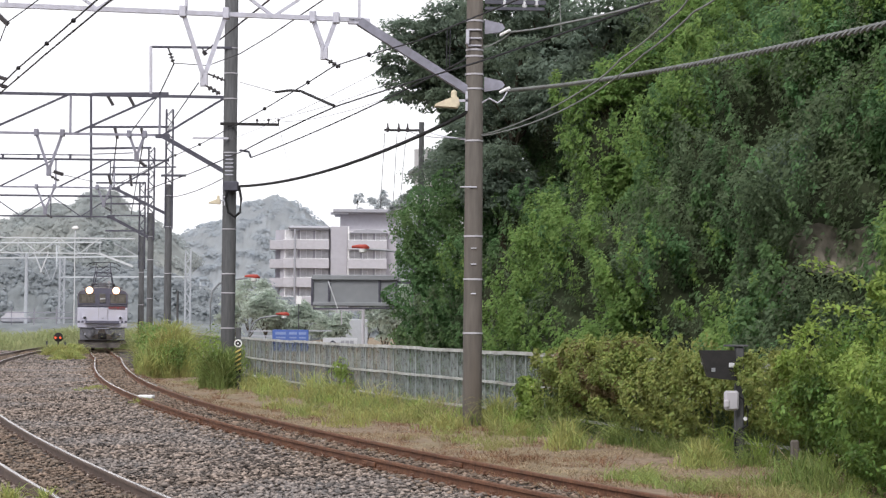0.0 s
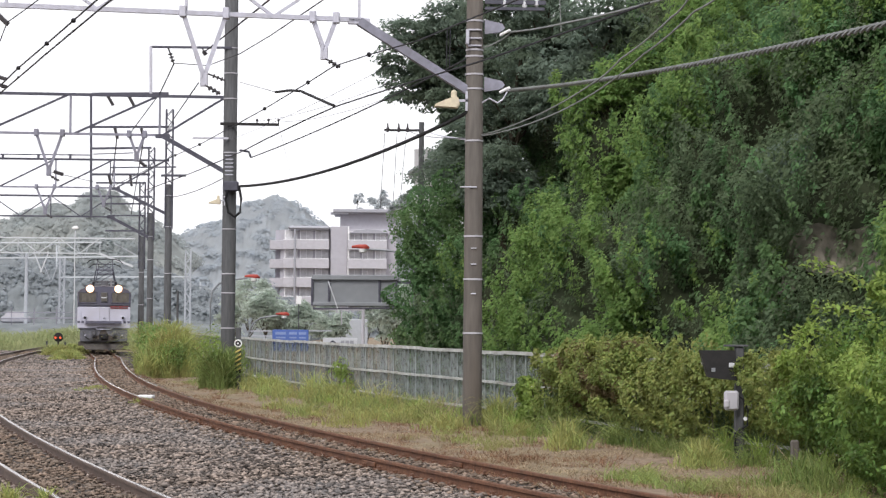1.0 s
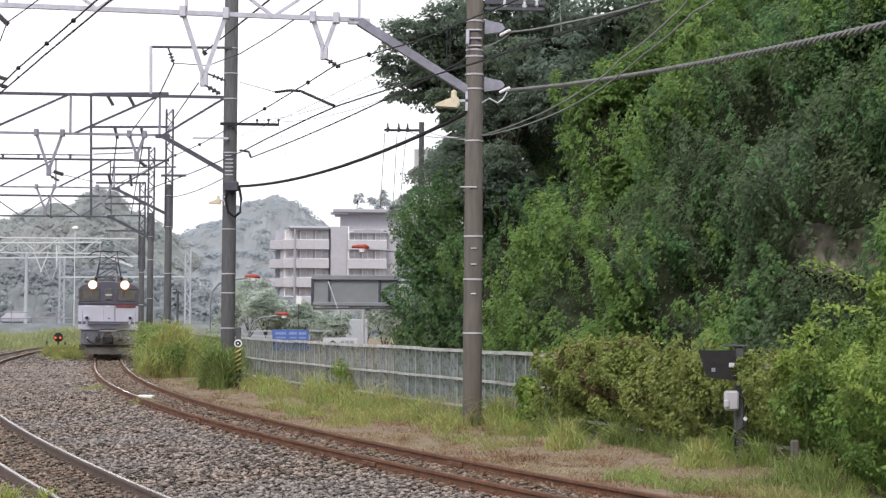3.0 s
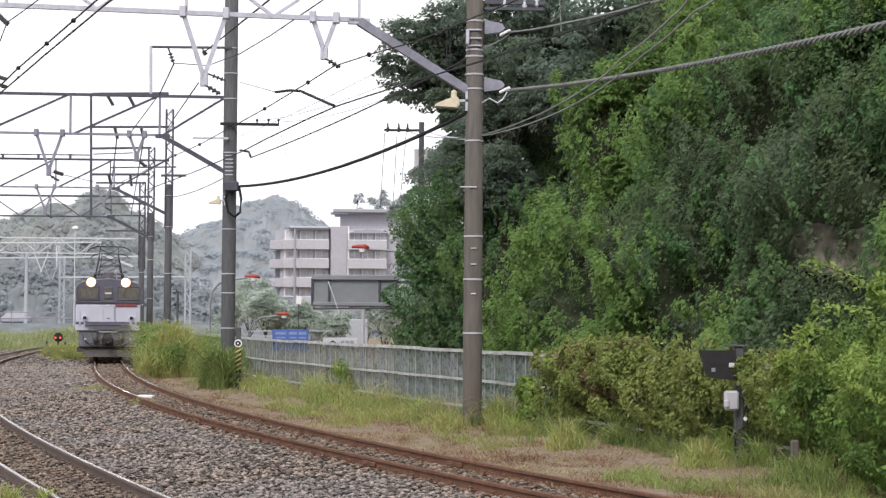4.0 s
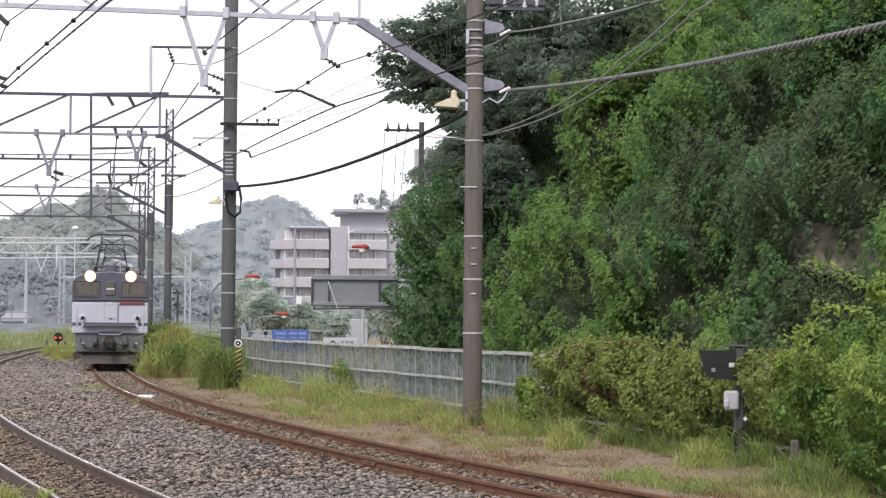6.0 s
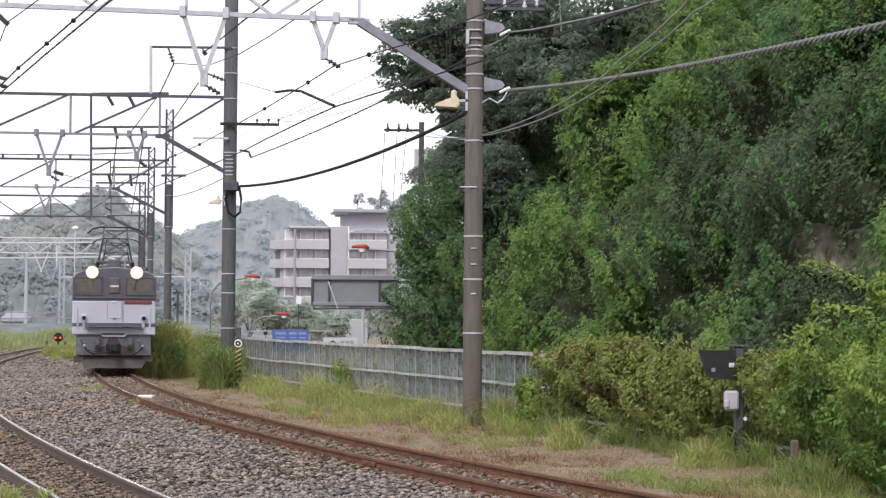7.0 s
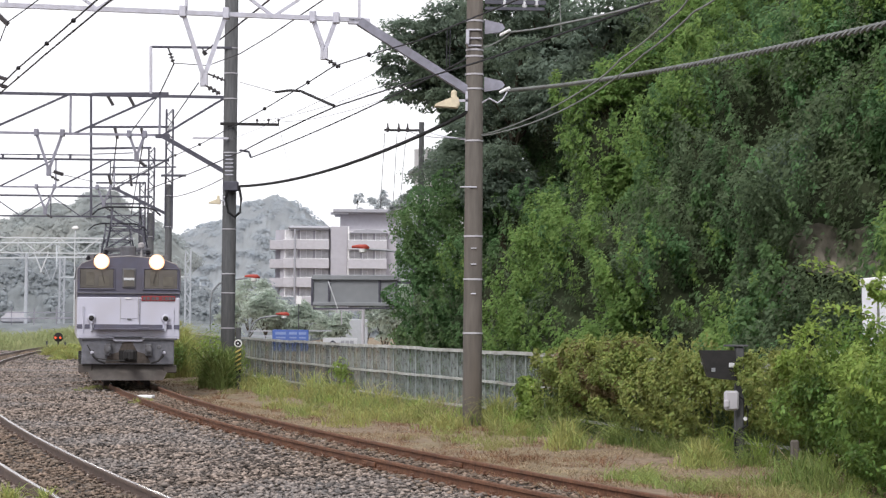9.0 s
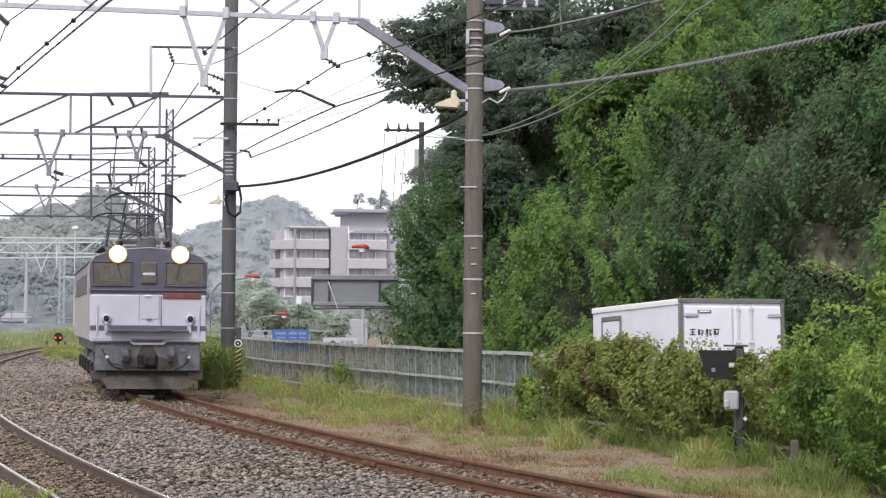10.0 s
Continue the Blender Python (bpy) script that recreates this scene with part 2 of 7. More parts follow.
M["ink"] = mat("dark_sign_ink", (0.04, 0.04, 0.06), 0.6, vary=0.05, bump=0)


# mesh building
class Shape:
    """Gathers vertices and faces of one mesh."""

    def __init__(self):
        self.v, self.f = [], []

    def add(self, verts, faces):
        k = len(self.v)
        self.v += [tuple(p) for p in verts]
        self.f += [tuple(i + k for i in f) for f in faces]
        return self

    def box(self, c, size, bev=0.0, rz=0.0, rx=0.0, ry=0.0):
        hx, hy, hz = (s / 2 for s in size)
        b = min(bev, hx * 0.9, hy * 0.9, hz * 0.9)
        m = Matrix.Translation(c) @ Euler((radians(rx), radians(ry), radians(rz))).to_matrix().to_4x4()
        sg = [(i, j, k) for i in (-1, 1) for j in (-1, 1) for k in (-1, 1)]
        if b <= 0:
            vs = [m @ Vector((i * hx, j * hy, k * hz)) for i, j, k in sg]
            return self.add(vs, [(0, 1, 3, 2), (4, 6, 7, 5), (0, 4, 5, 1), (2, 3, 7, 6), (0, 2, 6, 4), (1, 5, 7, 3)])
        vs = []
        for i, j, k in sg:
            vs += [m @ Vector((i * hx, j * (hy - b), k * (hz - b))), m @ Vector((i * (hx - b), j * hy, k * (hz - b))), m @ Vector((i * (hx - b), j * (hy - b), k * hz))]
        idx = {s: n * 3 for n, s in enumerate(sg)}
        fs = []
        for a in range(3):
            o = [x for x in range(3) if x != a]
            for s in (-1, 1):
                ring = []
                for p, q in ((-1, -1), (1, -1), (1, 1), (-1, 1)):
                    t = [0, 0, 0]
                    t[a], t[o[0]], t[o[1]] = s, p, q
                    ring.append(idx[tuple(t)] + a)
                fs.append(tuple(ring))
        for a, c2, e in ((0, 1, 2), (0, 2, 1), (1, 2, 0)):
            for p in (-1, 1):
                for q in (-1, 1):
                    t0, t1 = [0, 0, 0], [0, 0, 0]
                    t0[a], t0[c2], t0[e] = p, q, -1
                    t1[a], t1[c2], t1[e] = p, q, 1
                    i0, i1 = idx[tuple(t0)], idx[tuple(t1)]
                    fs.append((i0 + a, i1 + a, i1 + c2, i0 + c2))
        for s in sg:
            fs.append((idx[s], idx[s] + 1, idx[s] + 2))
        return self.add(vs, fs)

    def rod(self, a, b, r, r2=None, seg=8, caps=True):
        a, b = Vector(a), Vector(b)
        r2 = r if r2 is None else r2
        d = (b - a)
        q = d.to_track_quat("Z", "Y")
        vs, fs = [], []
        for p, rad in ((a, r), (b, r2)):
            for i in range(seg):
                t = 2 * math.pi * i / seg
                vs.append(p + q @ Vector((rad * math.cos(t), rad * math.sin(t), 0)))
        for i in range(seg):
            j = (i + 1) % seg
            fs.append((i, j, seg + j, seg + i))
        if caps:
            fs += [tuple(range(seg))[::-1], tuple(range(seg, 2 * seg))]
        return self.add(vs, fs)

    def bar(self, a, b, w, h=None):
        """A square bar from a to b."""
        a, b = Vector(a), Vector(b)
        h = h or w
        d = b - a
        z = d.normalized()
        up = Vector((0, 0, 1)) if abs(z.z) < 0.95 else Vector((0, 1, 0))
        x = z.cross(up).normalized()
        y = x.cross(z)
        vs = [p + x * (i * w / 2) + y * (j * h / 2) for p in (a, b) for i, j in ((-1, -1), (1, -1), (1, 1), (-1, 1))]
        return self.add(vs, [(0, 1, 5, 4), (1, 2, 6, 5), (2, 3, 7, 6), (3, 0, 4, 7), (3, 2, 1, 0), (4, 5, 6, 7)])

    def tube(self, pts, r, seg=6):
        pts = [Vector(p) for p in pts]
        vs, fs = [], []
        for k, p in enumerate(pts):
            d = pts[min(k + 1, len(pts) - 1)] - pts[max(k - 1, 0)]
            q = d.to_track_quat("Z", "Y")
            rad = r[k] if isinstance(r, (list, tuple)) else r
            for i in range(seg):
                t = 2 * math.pi * i / seg
                vs.append(p + q @ Vector((rad * math.cos(t), rad * math.sin(t), 0)))
        for k in range(len(pts) - 1):
            for i in range(seg):
                j = (i + 1) % seg
                fs.append((k * seg + i, k * seg + j, (k + 1) * seg + j, (k + 1) * seg + i))
        n = (len(pts) - 1) * seg
        fs += [tuple(range(seg))[::-1], tuple(range(n, n + seg))]
        return self.add(vs, fs)

    def lathe(self, prof, c=(0, 0, 0), axis="z", seg=16):
        """Turns a profile of (radius, height) round an axis."""
        vs, fs = [], []
        for r, h in prof:
            for i in range(seg):
                t = 2 * math.pi * i / seg
                p = (r * math.cos(t), r * math.sin(t), h)
                p = p if axis == "z" else ((p[0], p[2], p[1]) if axis == "y" else (p[2], p[0], p[1]))
                vs.append((p[0] + c[0], p[1] + c[1], p[2] + c[2]))
        for k in range(len(prof) - 1):
            for i in range(seg):
                j = (i + 1) % seg
                fs.append((k * seg + i, k * seg + j, (k + 1) * seg + j, (k + 1) * seg + i))
        fs += [tuple(range(seg))[::-1], tuple(range((len(prof) - 1) * seg, len(prof) * seg))]
        return self.add(vs, fs)

    def prism(self, outline, lo, hi, axis="y"):
        """Extrudes an outline of (a, b) from lo to hi along an axis: y takes (x, z), x takes (y, z), z takes (x, y)."""
        n = len(outline)
        put = {"y": lambda a, b, h: (a, h, b), "x": lambda a, b, h: (h, a, b), "z": lambda a, b, h: (a, b, h)}[axis]
        vs = [put(a, b, h) for h in (lo, hi) for a, b in outline]
        fs = [tuple(range(n)), tuple(range(n, 2 * n))[::-1]]
        fs += [(i, (i + 1) % n, n + (i + 1) % n, n + i) for i in range(n)]
        return self.add(vs, fs)


def make(name, shape, material, smooth=False, fix=True):
    me = bpy.data.meshes.new(name)
    me.from_pydata(shape.v, [], shape.f)
    if fix and len(shape.f) < 20000:
        bm = bmesh.new()
        bm.from_mesh(me)
        bmesh.ops.recalc_face_normals(bm, faces=bm.faces)
        bm.to_mesh(me)
        bm.free()
    me.materials.append(material)
    if smooth:
        me.polygons.foreach_set("use_smooth", [len(p.vertices) == 4 for p in me.polygons])
    me.update()
    return new(name, me)


def part(name, shape, material, parent, label="", smooth=False):
    ob = make(name, shape, material, smooth)
    ob.parent = parent
    if label:
        tagged(ob, label)
    return ob


def thing(name, at, label, category, group="", kind="", rz=0.0):
    ob = new(name)
    ob.matrix_basis = pose(*at, rz=rz)
    return tagged(ob, label, category, group, kind)


def quads(name, verts, material, per=4):
    """A joined mesh of loose faces from an array of shape (n, per, 3)."""
    n = len(verts)
    me = bpy.data.meshes.new(name)
    me.vertices.add(n * per)
    me.vertices.foreach_set("co", np.ascontiguousarray(verts, dtype=np.float32).ravel())
    me.loops.add(n * per)
    me.loops.foreach_set("vertex_index", np.arange(n * per, dtype=np.int32))
    me.polygons.add(n)
    me.polygons.foreach_set("loop_start", np.arange(0, n * per, per, dtype=np.int32))
    me.update(calc_edges=True)
    me.materials.append(material)
    return new(name, me)


RNG = np.random.default_rng(7)


def unit(a):
    return a / np.maximum(np.linalg.norm(a, axis=1, keepdims=True), 1e-9)


def leaf_quads(centres, normals, size, spread=0.9, droop=0.3, slim=0.55):
    """Diamond leaves about the given points, facing roughly along the normals."""
    n = len(centres)
    nn = unit(normals + RNG.normal(0, spread * 0.6, (n, 3)))
    t = RNG.normal(0, 1, (n, 3))
    t[:, 2] -= droop * 2
    t = unit(t - nn * np.sum(t * nn, axis=1, keepdims=True))
    s = np.cross(nn, t)
    L = (size * RNG.uniform(0.6, 1.4, n))[:, None]
    a = centres - t * L * 0.5
    tip = centres + t * L * 0.5 - nn * L * 0.1
    left = centres + s * L * slim * 0.5 + nn * L * 0.08
    right = centres - s * L * slim * 0.5 + nn * L * 0.08
    return np.stack([a, right, tip, left], axis=1)


def wave(p, f, seed):
    """Smooth pseudo-noise in about -1..1 over an array of points."""
    r = np.random.default_rng(seed)
    out = np.zeros(len(p))
    for k in range(5):
        d = unit(r.normal(0, 1, (1, 3)))[0] * f * r.uniform(0.6, 1.7)
        out += np.sin(p @ d + r.uniform(0, 6.28))
    return out / 2.6


TRACKWARD = np.array([-0.947, -0.322, 0.0])
ALONG = np.array([-0.322, 0.947, 0.0])
UP = np.array([0.0, 0.0, 1.0])


def drapes(base, proud, width, length, size, per, spread=0.55, stray=0.05):
    """Hanging bunches of overlapping leaves, one for each base point: they stand out at the top and fall back below."""
    k = np.repeat(np.arange(len(base)), per)
    n = len(k)
    u = RNG.uniform(0, 1, n) ** 0.85
    s = np.clip(RNG.normal(0, 0.5, n), -1.2, 1.2)
    a, w, ln = proud[k], width[k], length[k]
    out = a * (0.45 + 0.75 * np.sin(np.pi * np.clip(0.12 + u * 0.85, 0, 1))) - 0.35 * a * u - 0.25 * a * s * s
    tilt = RNG.normal(0, 0.25, len(base))[k]
    p = base[k] + TRACKWARD * out[:, None] + ALONG * (w * s * (0.55 + 0.6 * u) + tilt * ln * u)[:, None]
    p = p + UP * (0.4 * w * (1 - s * s) - ln * u)[:, None] + RNG.normal(0, 1, (n, 3)) * stray
    nn = TRACKWARD * (0.25 + 0.75 * u)[:, None] + UP * (1.05 - 0.6 * u)[:, None] + ALONG * (0.5 * s)[:, None]
    return leaf_quads(p, nn, size[k], spread, 1.1, 0.62)


# the lie of the land: tracks, fence line, road
def side_x(y):
    """Centre line of the rusty side track."""
    if y > 95:
        return -16.12 - 0.19 * (y - 95)
    return -1.76036e-05 * y ** 3 + 4.67994e-03 * y ** 2 - 0.586533 * y + 12.5377


def main_x(y):
    """Centre line of the running track."""
    return -5.54984e-06 * y ** 3 + 2.42837e-03 * y ** 2 - 0.455781 * y + 5.07502


def fence_x(y):
    """Line of the lineside fence."""
    return np.interp(y, [-80, 8, 20, 31.9, 40, 43.7, 53, 64, 81, 97, 130], [42.8, 12.9, 8.75, 4.71, 1.93, 0.72, -2.3, -5.71, -9.6, -12.6, -18])


def frame_at(fn, y):
    """Point and unit tangent (towards larger y) of a line x = fn(y)."""
    t = Vector((fn(y + 0.5) - fn(y - 0.5), 1, 0)).normalized()
    return Vector((fn(y), y, 0)), t, Vector((t.y, -t.x, 0))


def road_z(y):
    """Height of the road behind the fence, which falls away from the camera."""
    return -0.79 - 0.043 * (min(max(y, 20), 100) - 42.2)


def ground_z(x, y):
    """Height of the ground: flat along the railway, stepping down to the road behind the fence."""
    d = x - float(fence_x(min(max(y, -80), 97)))
    z = -0.27 + 0.03 * math.sin(x * 1.3 + y * 0.7)
    if d > 0.5 and y < 130:
        z += min((d - 0.5) / 0.9, 1) * (road_z(y) - 0.1 - z)
    return z


# ground: one sheet to the horizon, finer near the tracks
def build_ground():
    xs = np.concatenate([[-3000, -900, -300, -120, -60], np.arange(-40, 31, 0.8), [45, 80, 200, 900, 3000]])
    ys = np.concatenate([[-300, -60, -10, 0, 8], np.arange(12, 111, 1.2), [120, 140, 180, 300, 900, 4000]])
    s = Shape()
    vs = [(x, y, ground_z(x, y)) for y in ys for x in xs]
    n = len(xs)
    fs = [(j * n + i, j * n + i + 1, (j + 1) * n + i + 1, (j + 1) * n + i) for j in range(len(ys) - 1) for i in range(n - 1)]
    s.add(vs, fs)
    tagged(make("ground", s, M["ground"], True, False), "dry brown earth with thin grass beside the tracks", "ground", kind="structure")


build_ground()


def strip(name, fn, y0, y1, prof, material, step=1.5, parent=None):
    """A profile of (across, height) swept along a line."""
    ys = np.arange(y0, y1 + 0.01, step)
    s = Shape()
    vs = []
    for y in ys:
        p, t, r = frame_at(fn, y)
        vs += [p + r * a + Vector((0, 0, h)) for a, h in prof]
    k = len(prof)
    fs = [(j * k + i, j * k + i + 1, (j + 1) * k + i + 1, (j + 1) * k + i) for j in range(len(ys) - 1) for i in range(k - 1)]
    s.add(vs, fs)
    ob = make(name, s, material, False)
    ob.parent = parent
    return ob


# road behind the fence
def build_road():
    s = Shape()
    ys = np.arange(-70, 111, 2.0)
    for y in ys:
        p, t, r = frame_at(fence_x, y)
        for a in (1.5, 8.2):
            s.v.append(tuple(p + r * a + Vector((0, 0, road_z(y)))))
    s.f += [(2 * i, 2 * i + 1, 2 * i + 3, 2 * i + 2) for i in range(len(ys) - 1)]
    tagged(make("road", s, M["asphalt"]), "grey asphalt road falling away behind the fence", "road", kind="structure")


build_road()

# ballast beds, flowing into one another between the tracks
def bed_mid(y):
    return (side_x(y) + main_x(y)) / 2


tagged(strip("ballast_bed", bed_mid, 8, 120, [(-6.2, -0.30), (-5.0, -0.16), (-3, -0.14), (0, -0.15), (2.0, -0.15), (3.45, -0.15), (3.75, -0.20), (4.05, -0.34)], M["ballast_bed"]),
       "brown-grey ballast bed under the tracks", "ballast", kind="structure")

RAIL = [(-0.064, -0.153), (-0.064, -0.143), (-0.012, -0.125), (-0.009, -0.05), (-0.0325, -0.038), (-0.0325, -0.006), (-0.026, 0.0),
        (0.026, 0.0), (0.0325, -0.006), (0.0325, -0.038), (0.009, -0.05), (0.012, -0.125), (0.064, -0.143), (0.064, -0.153)]


def build_track(name, fn, y0, y1, material, head, label):
    tr = thing(name, (0, 0, 0), label, "railway track", kind="structure")
    for off in (-0.566, 0.566):
        rail = strip("rail", lambda y, o=off: fn(y) + o * 1.05, y0, y1, RAIL + [RAIL[0]], material, 1.2, tr)
        strip("rail_head", lambda y, o=off: fn(y) + o * 1.05, y0, y1, [(-0.024 if head is not M["rust"] else -0.016, 0.0025), (0.024 if head is not M["rust"] else 0.016, 0.0025)], head, 1.2, rail)
    return tr


side_track = build_track("side_track", side_x, 9, 135, M["rust"], M["rust"], "rusty curved side track on brown ballast")
main_track = build_track("running_track", main_x, 9, 130, M["rail_side"], M["rail_top"], "worn running track with polished rail heads")
strip("rail_head", lambda y: side_x(y) - 0.566 * 1.05, 47, 135, [(-0.024, 0.004), (0.024, 0.004)], M["rail_top"], 1.2, side_track)
strip("rail_head", lambda y: side_x(y) + 0.566 * 1.05, 55, 135, [(-0.024, 0.004), (0.024, 0.004)], M["rail_top"], 1.2, side_track)


# rail fastenings on the nearer stretch
def fastenings(track, fn, y0, y1, material):
    base = None
    y = y0
    while y < y1:
        for off in (-0.594, 0.594):
            p, t, r = frame_at(lambda v, o=off: fn(v) + o, y)
            if base is None:
                ob = base = part("rail_fastening", Shape().box((0, 0, -0.15), (0.30, 0.13, 0.02), 0.004).box((0.085, 0, -0.125), (0.05, 0.07, 0.04), 0.008).box((-0.085, 0, -0.125), (0.05, 0.07, 0.04), 0.008), material, track)
            else:
                ob = new("rail_fastening", base.data)
                ob.parent = track
            ob.matrix_basis = pose(p.x, p.y, 0.025, rz=math.degrees(math.atan2(t.y, t.x)) - 90)
        y += 0.62


fastenings(side_track, side_x, 20, 48, M["rust"])
fastenings(main_track, main_x, 19, 40, M["rail_side"])
for y in (27.4, 38.6):
    for off in (-0.594, 0.594):
        p, t, r = frame_at(lambda v, o=off: side_x(v) + o, y)
        ob = part("joint_bar", Shape().box((-0.03, 0, -0.085), (0.03, 0.56, 0.07), 0.008).box((0.03, 0, -0.085), (0.03, 0.56, 0.07), 0.008), M["rust"], side_track)
        ob.matrix_basis = pose(p.x, p.y, 0, rz=math.degrees(math.atan2(t.y, t.x)) - 90)


# fence: sheets on posts with three rails
def build_fence():
    fence = thing("fence", (0, 0, 0), "weathered grey lineside fence of thin sheets on three rails", "fence", kind="structure")
    step, y = 1.9, 22.0
    post = Shape().box((0, 0, 0.42), (0.06, 0.06, 1.5), 0.008)
    sheet = Shape()
    n = 5
    for i in range(n):
        a0, a1 = -step / 2 / 1.0 + i * step / n, -step / 2 + (i + 1) * step / n
        off = 0.007 if i % 2 else -0.007
        sheet.box(((a0 + a1) / 2, off, 0.47), (a1 - a0 + 0.004, 0.008, 1.5))
    rib = Shape().box((0, 0, 0.47), (0.04, 0.02, 1.46), 0.005)
    base_post = base_sheet = base_rib = None
    lines = {1.22: 0.035, 0.58: 0.026, 0.0: 0.026}
    pts = []
    while y < 96:
        p, t, r = frame_at(fence_x, y)
        ang = math.degrees(math.atan2(t.y, t.x))
        if base_post is None:
            base_post, base_sheet = part("post", post, M["fence_rail"], fence), part("sheet", sheet, M["fence_panel"], fence)
            obs = [base_post, base_sheet]
        else:
            obs = []
            for b in (base_post,) if 27.0 < y < 37.6 else (base_post, base_sheet):
                o = new(b.name.split(".")[0], b.data)
                o.parent = fence
                obs.append(o)
        q = p + t * step / 2
        obs[0].matrix_basis = pose(p.x + r.x * 0.05, p.y + r.y * 0.05, -0.02, rz=ang)
        if len(obs) > 1:
            obs[1].matrix_basis = pose(q.x, q.y, 0, rx=random.uniform(-1, 1), rz=ang)
        for k in range(1, 3) if len(obs) > 1 else ():
            if base_rib is None:
                ob = base_rib = part("rib", rib, M["fence_rib"], fence)
            else:
                ob = new("rib", base_rib.data)
                ob.parent = fence
            q = p + t * (step * k / 3) - r * 0.022
            ob.matrix_basis = pose(q.x, q.y, 0, rz=ang)
        pts.append(p)
        y += step * t.y
    for z, h in lines.items():
        s = Shape()
        for a, b in zip(pts[:-1], pts[1:]):
            w = random.uniform(-0.012, 0.012)
            d = Vector((-0.07, -0.03, z))
            s.bar(a + d + Vector((0, 0, w)), b + d + Vector((0, 0, w)), 0.05, h * 2)
        part("rail", s, M["fence_rail"], fence)


build_fence()


# overhead line poles
def ring(s, z, r, h=0.035):
    s.lathe([(r, z - h / 2), (r + 0.012, z - h / 2), (r + 0.012, z + h / 2), (r, z + h / 2)], seg=16)


def concrete_pole(at, height, r0, r1, bands, material, label):
    pole = thing("catenary_pole", at, label, "catenary pole", "poles along the line")
    s = Shape()
    s.lathe([(r0 * 1.0, -0.5), (r0, 0), (r1, height), (r1 * 0.9, height + 0.01)], seg=20)
    part("shaft", s, material, pole, smooth=True)
    for z in bands:
        b = Shape()
        ring(b, z, r0 + (r1 - r0) * z / height)
        part("steel_band", b, M["flat_light"], pole)
    return pole


def at_local(ob, p):
    return Vector(p) - ob.matrix_basis.translation


A0, B0, C0, D0 = Vector((0.62, 40.5, -0.3)), Vector((-6.72, 62.0, -0.3)), Vector((-12.35, 88.8, -0.3)), Vector((-15.1, 102, -0.3))
pole_a = concrete_pole(A0, 10.5, 0.20, 0.165, (1.94, 3.04, 3.92, 5.88, 6.95, 7.25, 7.62, 7.75, 8.35), M["concrete"], "brown-stained round concrete catenary pole with steel bands")
pole_b = concrete_pole(B0, 12.5, 0.222, 0.212, (1.9, 3.0, 3.6, 5.0, 6.3, 7.4, 9.1, 9.9, 10.7), M["concrete_dark"], "dark grey round concrete catenary pole with steel bands")
pole_c = concrete_pole(C0, 8.2, 0.175, 0.15, (2.1, 4.2, 6.3, 7.7), M["concrete_dark"], "dark concrete catenary pole with lattice steel extension")
pole_d = concrete_pole(D0, 7.6, 0.175, 0.15, (3.2, 5.2, 6.4), M["concrete_dark"], "dark concrete catenary pole with lattice steel extension")
pole_e = concrete_pole(Vector((-18.6, 122, -0.3)), 7.2, 0.2, 0.15, (3.0, 5.0), M["concrete_dark"], "far dark concrete catenary pole")


def lattice(pole, z0, z1, w, material):
    s = Shape()
    for i in (-1, 1):
        for j in (-1, 1):
            s.bar((i * w / 2, j * w / 2, z0), (i * w / 2, j * w / 2, z1), 0.045)
    n = int((z1 - z0) / (w * 1.1))
    for k in range(n):
        a, b = z0 + (z1 - z0) * k / n, z0 + (z1 - z0) * (k + 1) / n
        for j in (-1, 1):
            d = 1 if k % 2 else -1
            s.bar((-d * w / 2, j * w / 2, a), (d * w / 2, j * w / 2, b), 0.03)
            s.bar((j * w / 2, -d * w / 2, a), (j * w / 2, d * w / 2, b), 0.03)
    part("lattice_mast", s, material, pole)


lattice(pole_c, 6.2, 11.6, 0.30, M["galv_dark"])
lattice(pole_d, 6.2, 11.0, 0.30, M["galv_dark"])
lattice(pole_e, 5.2, 10.6, 0.34, M["galv_dark"])


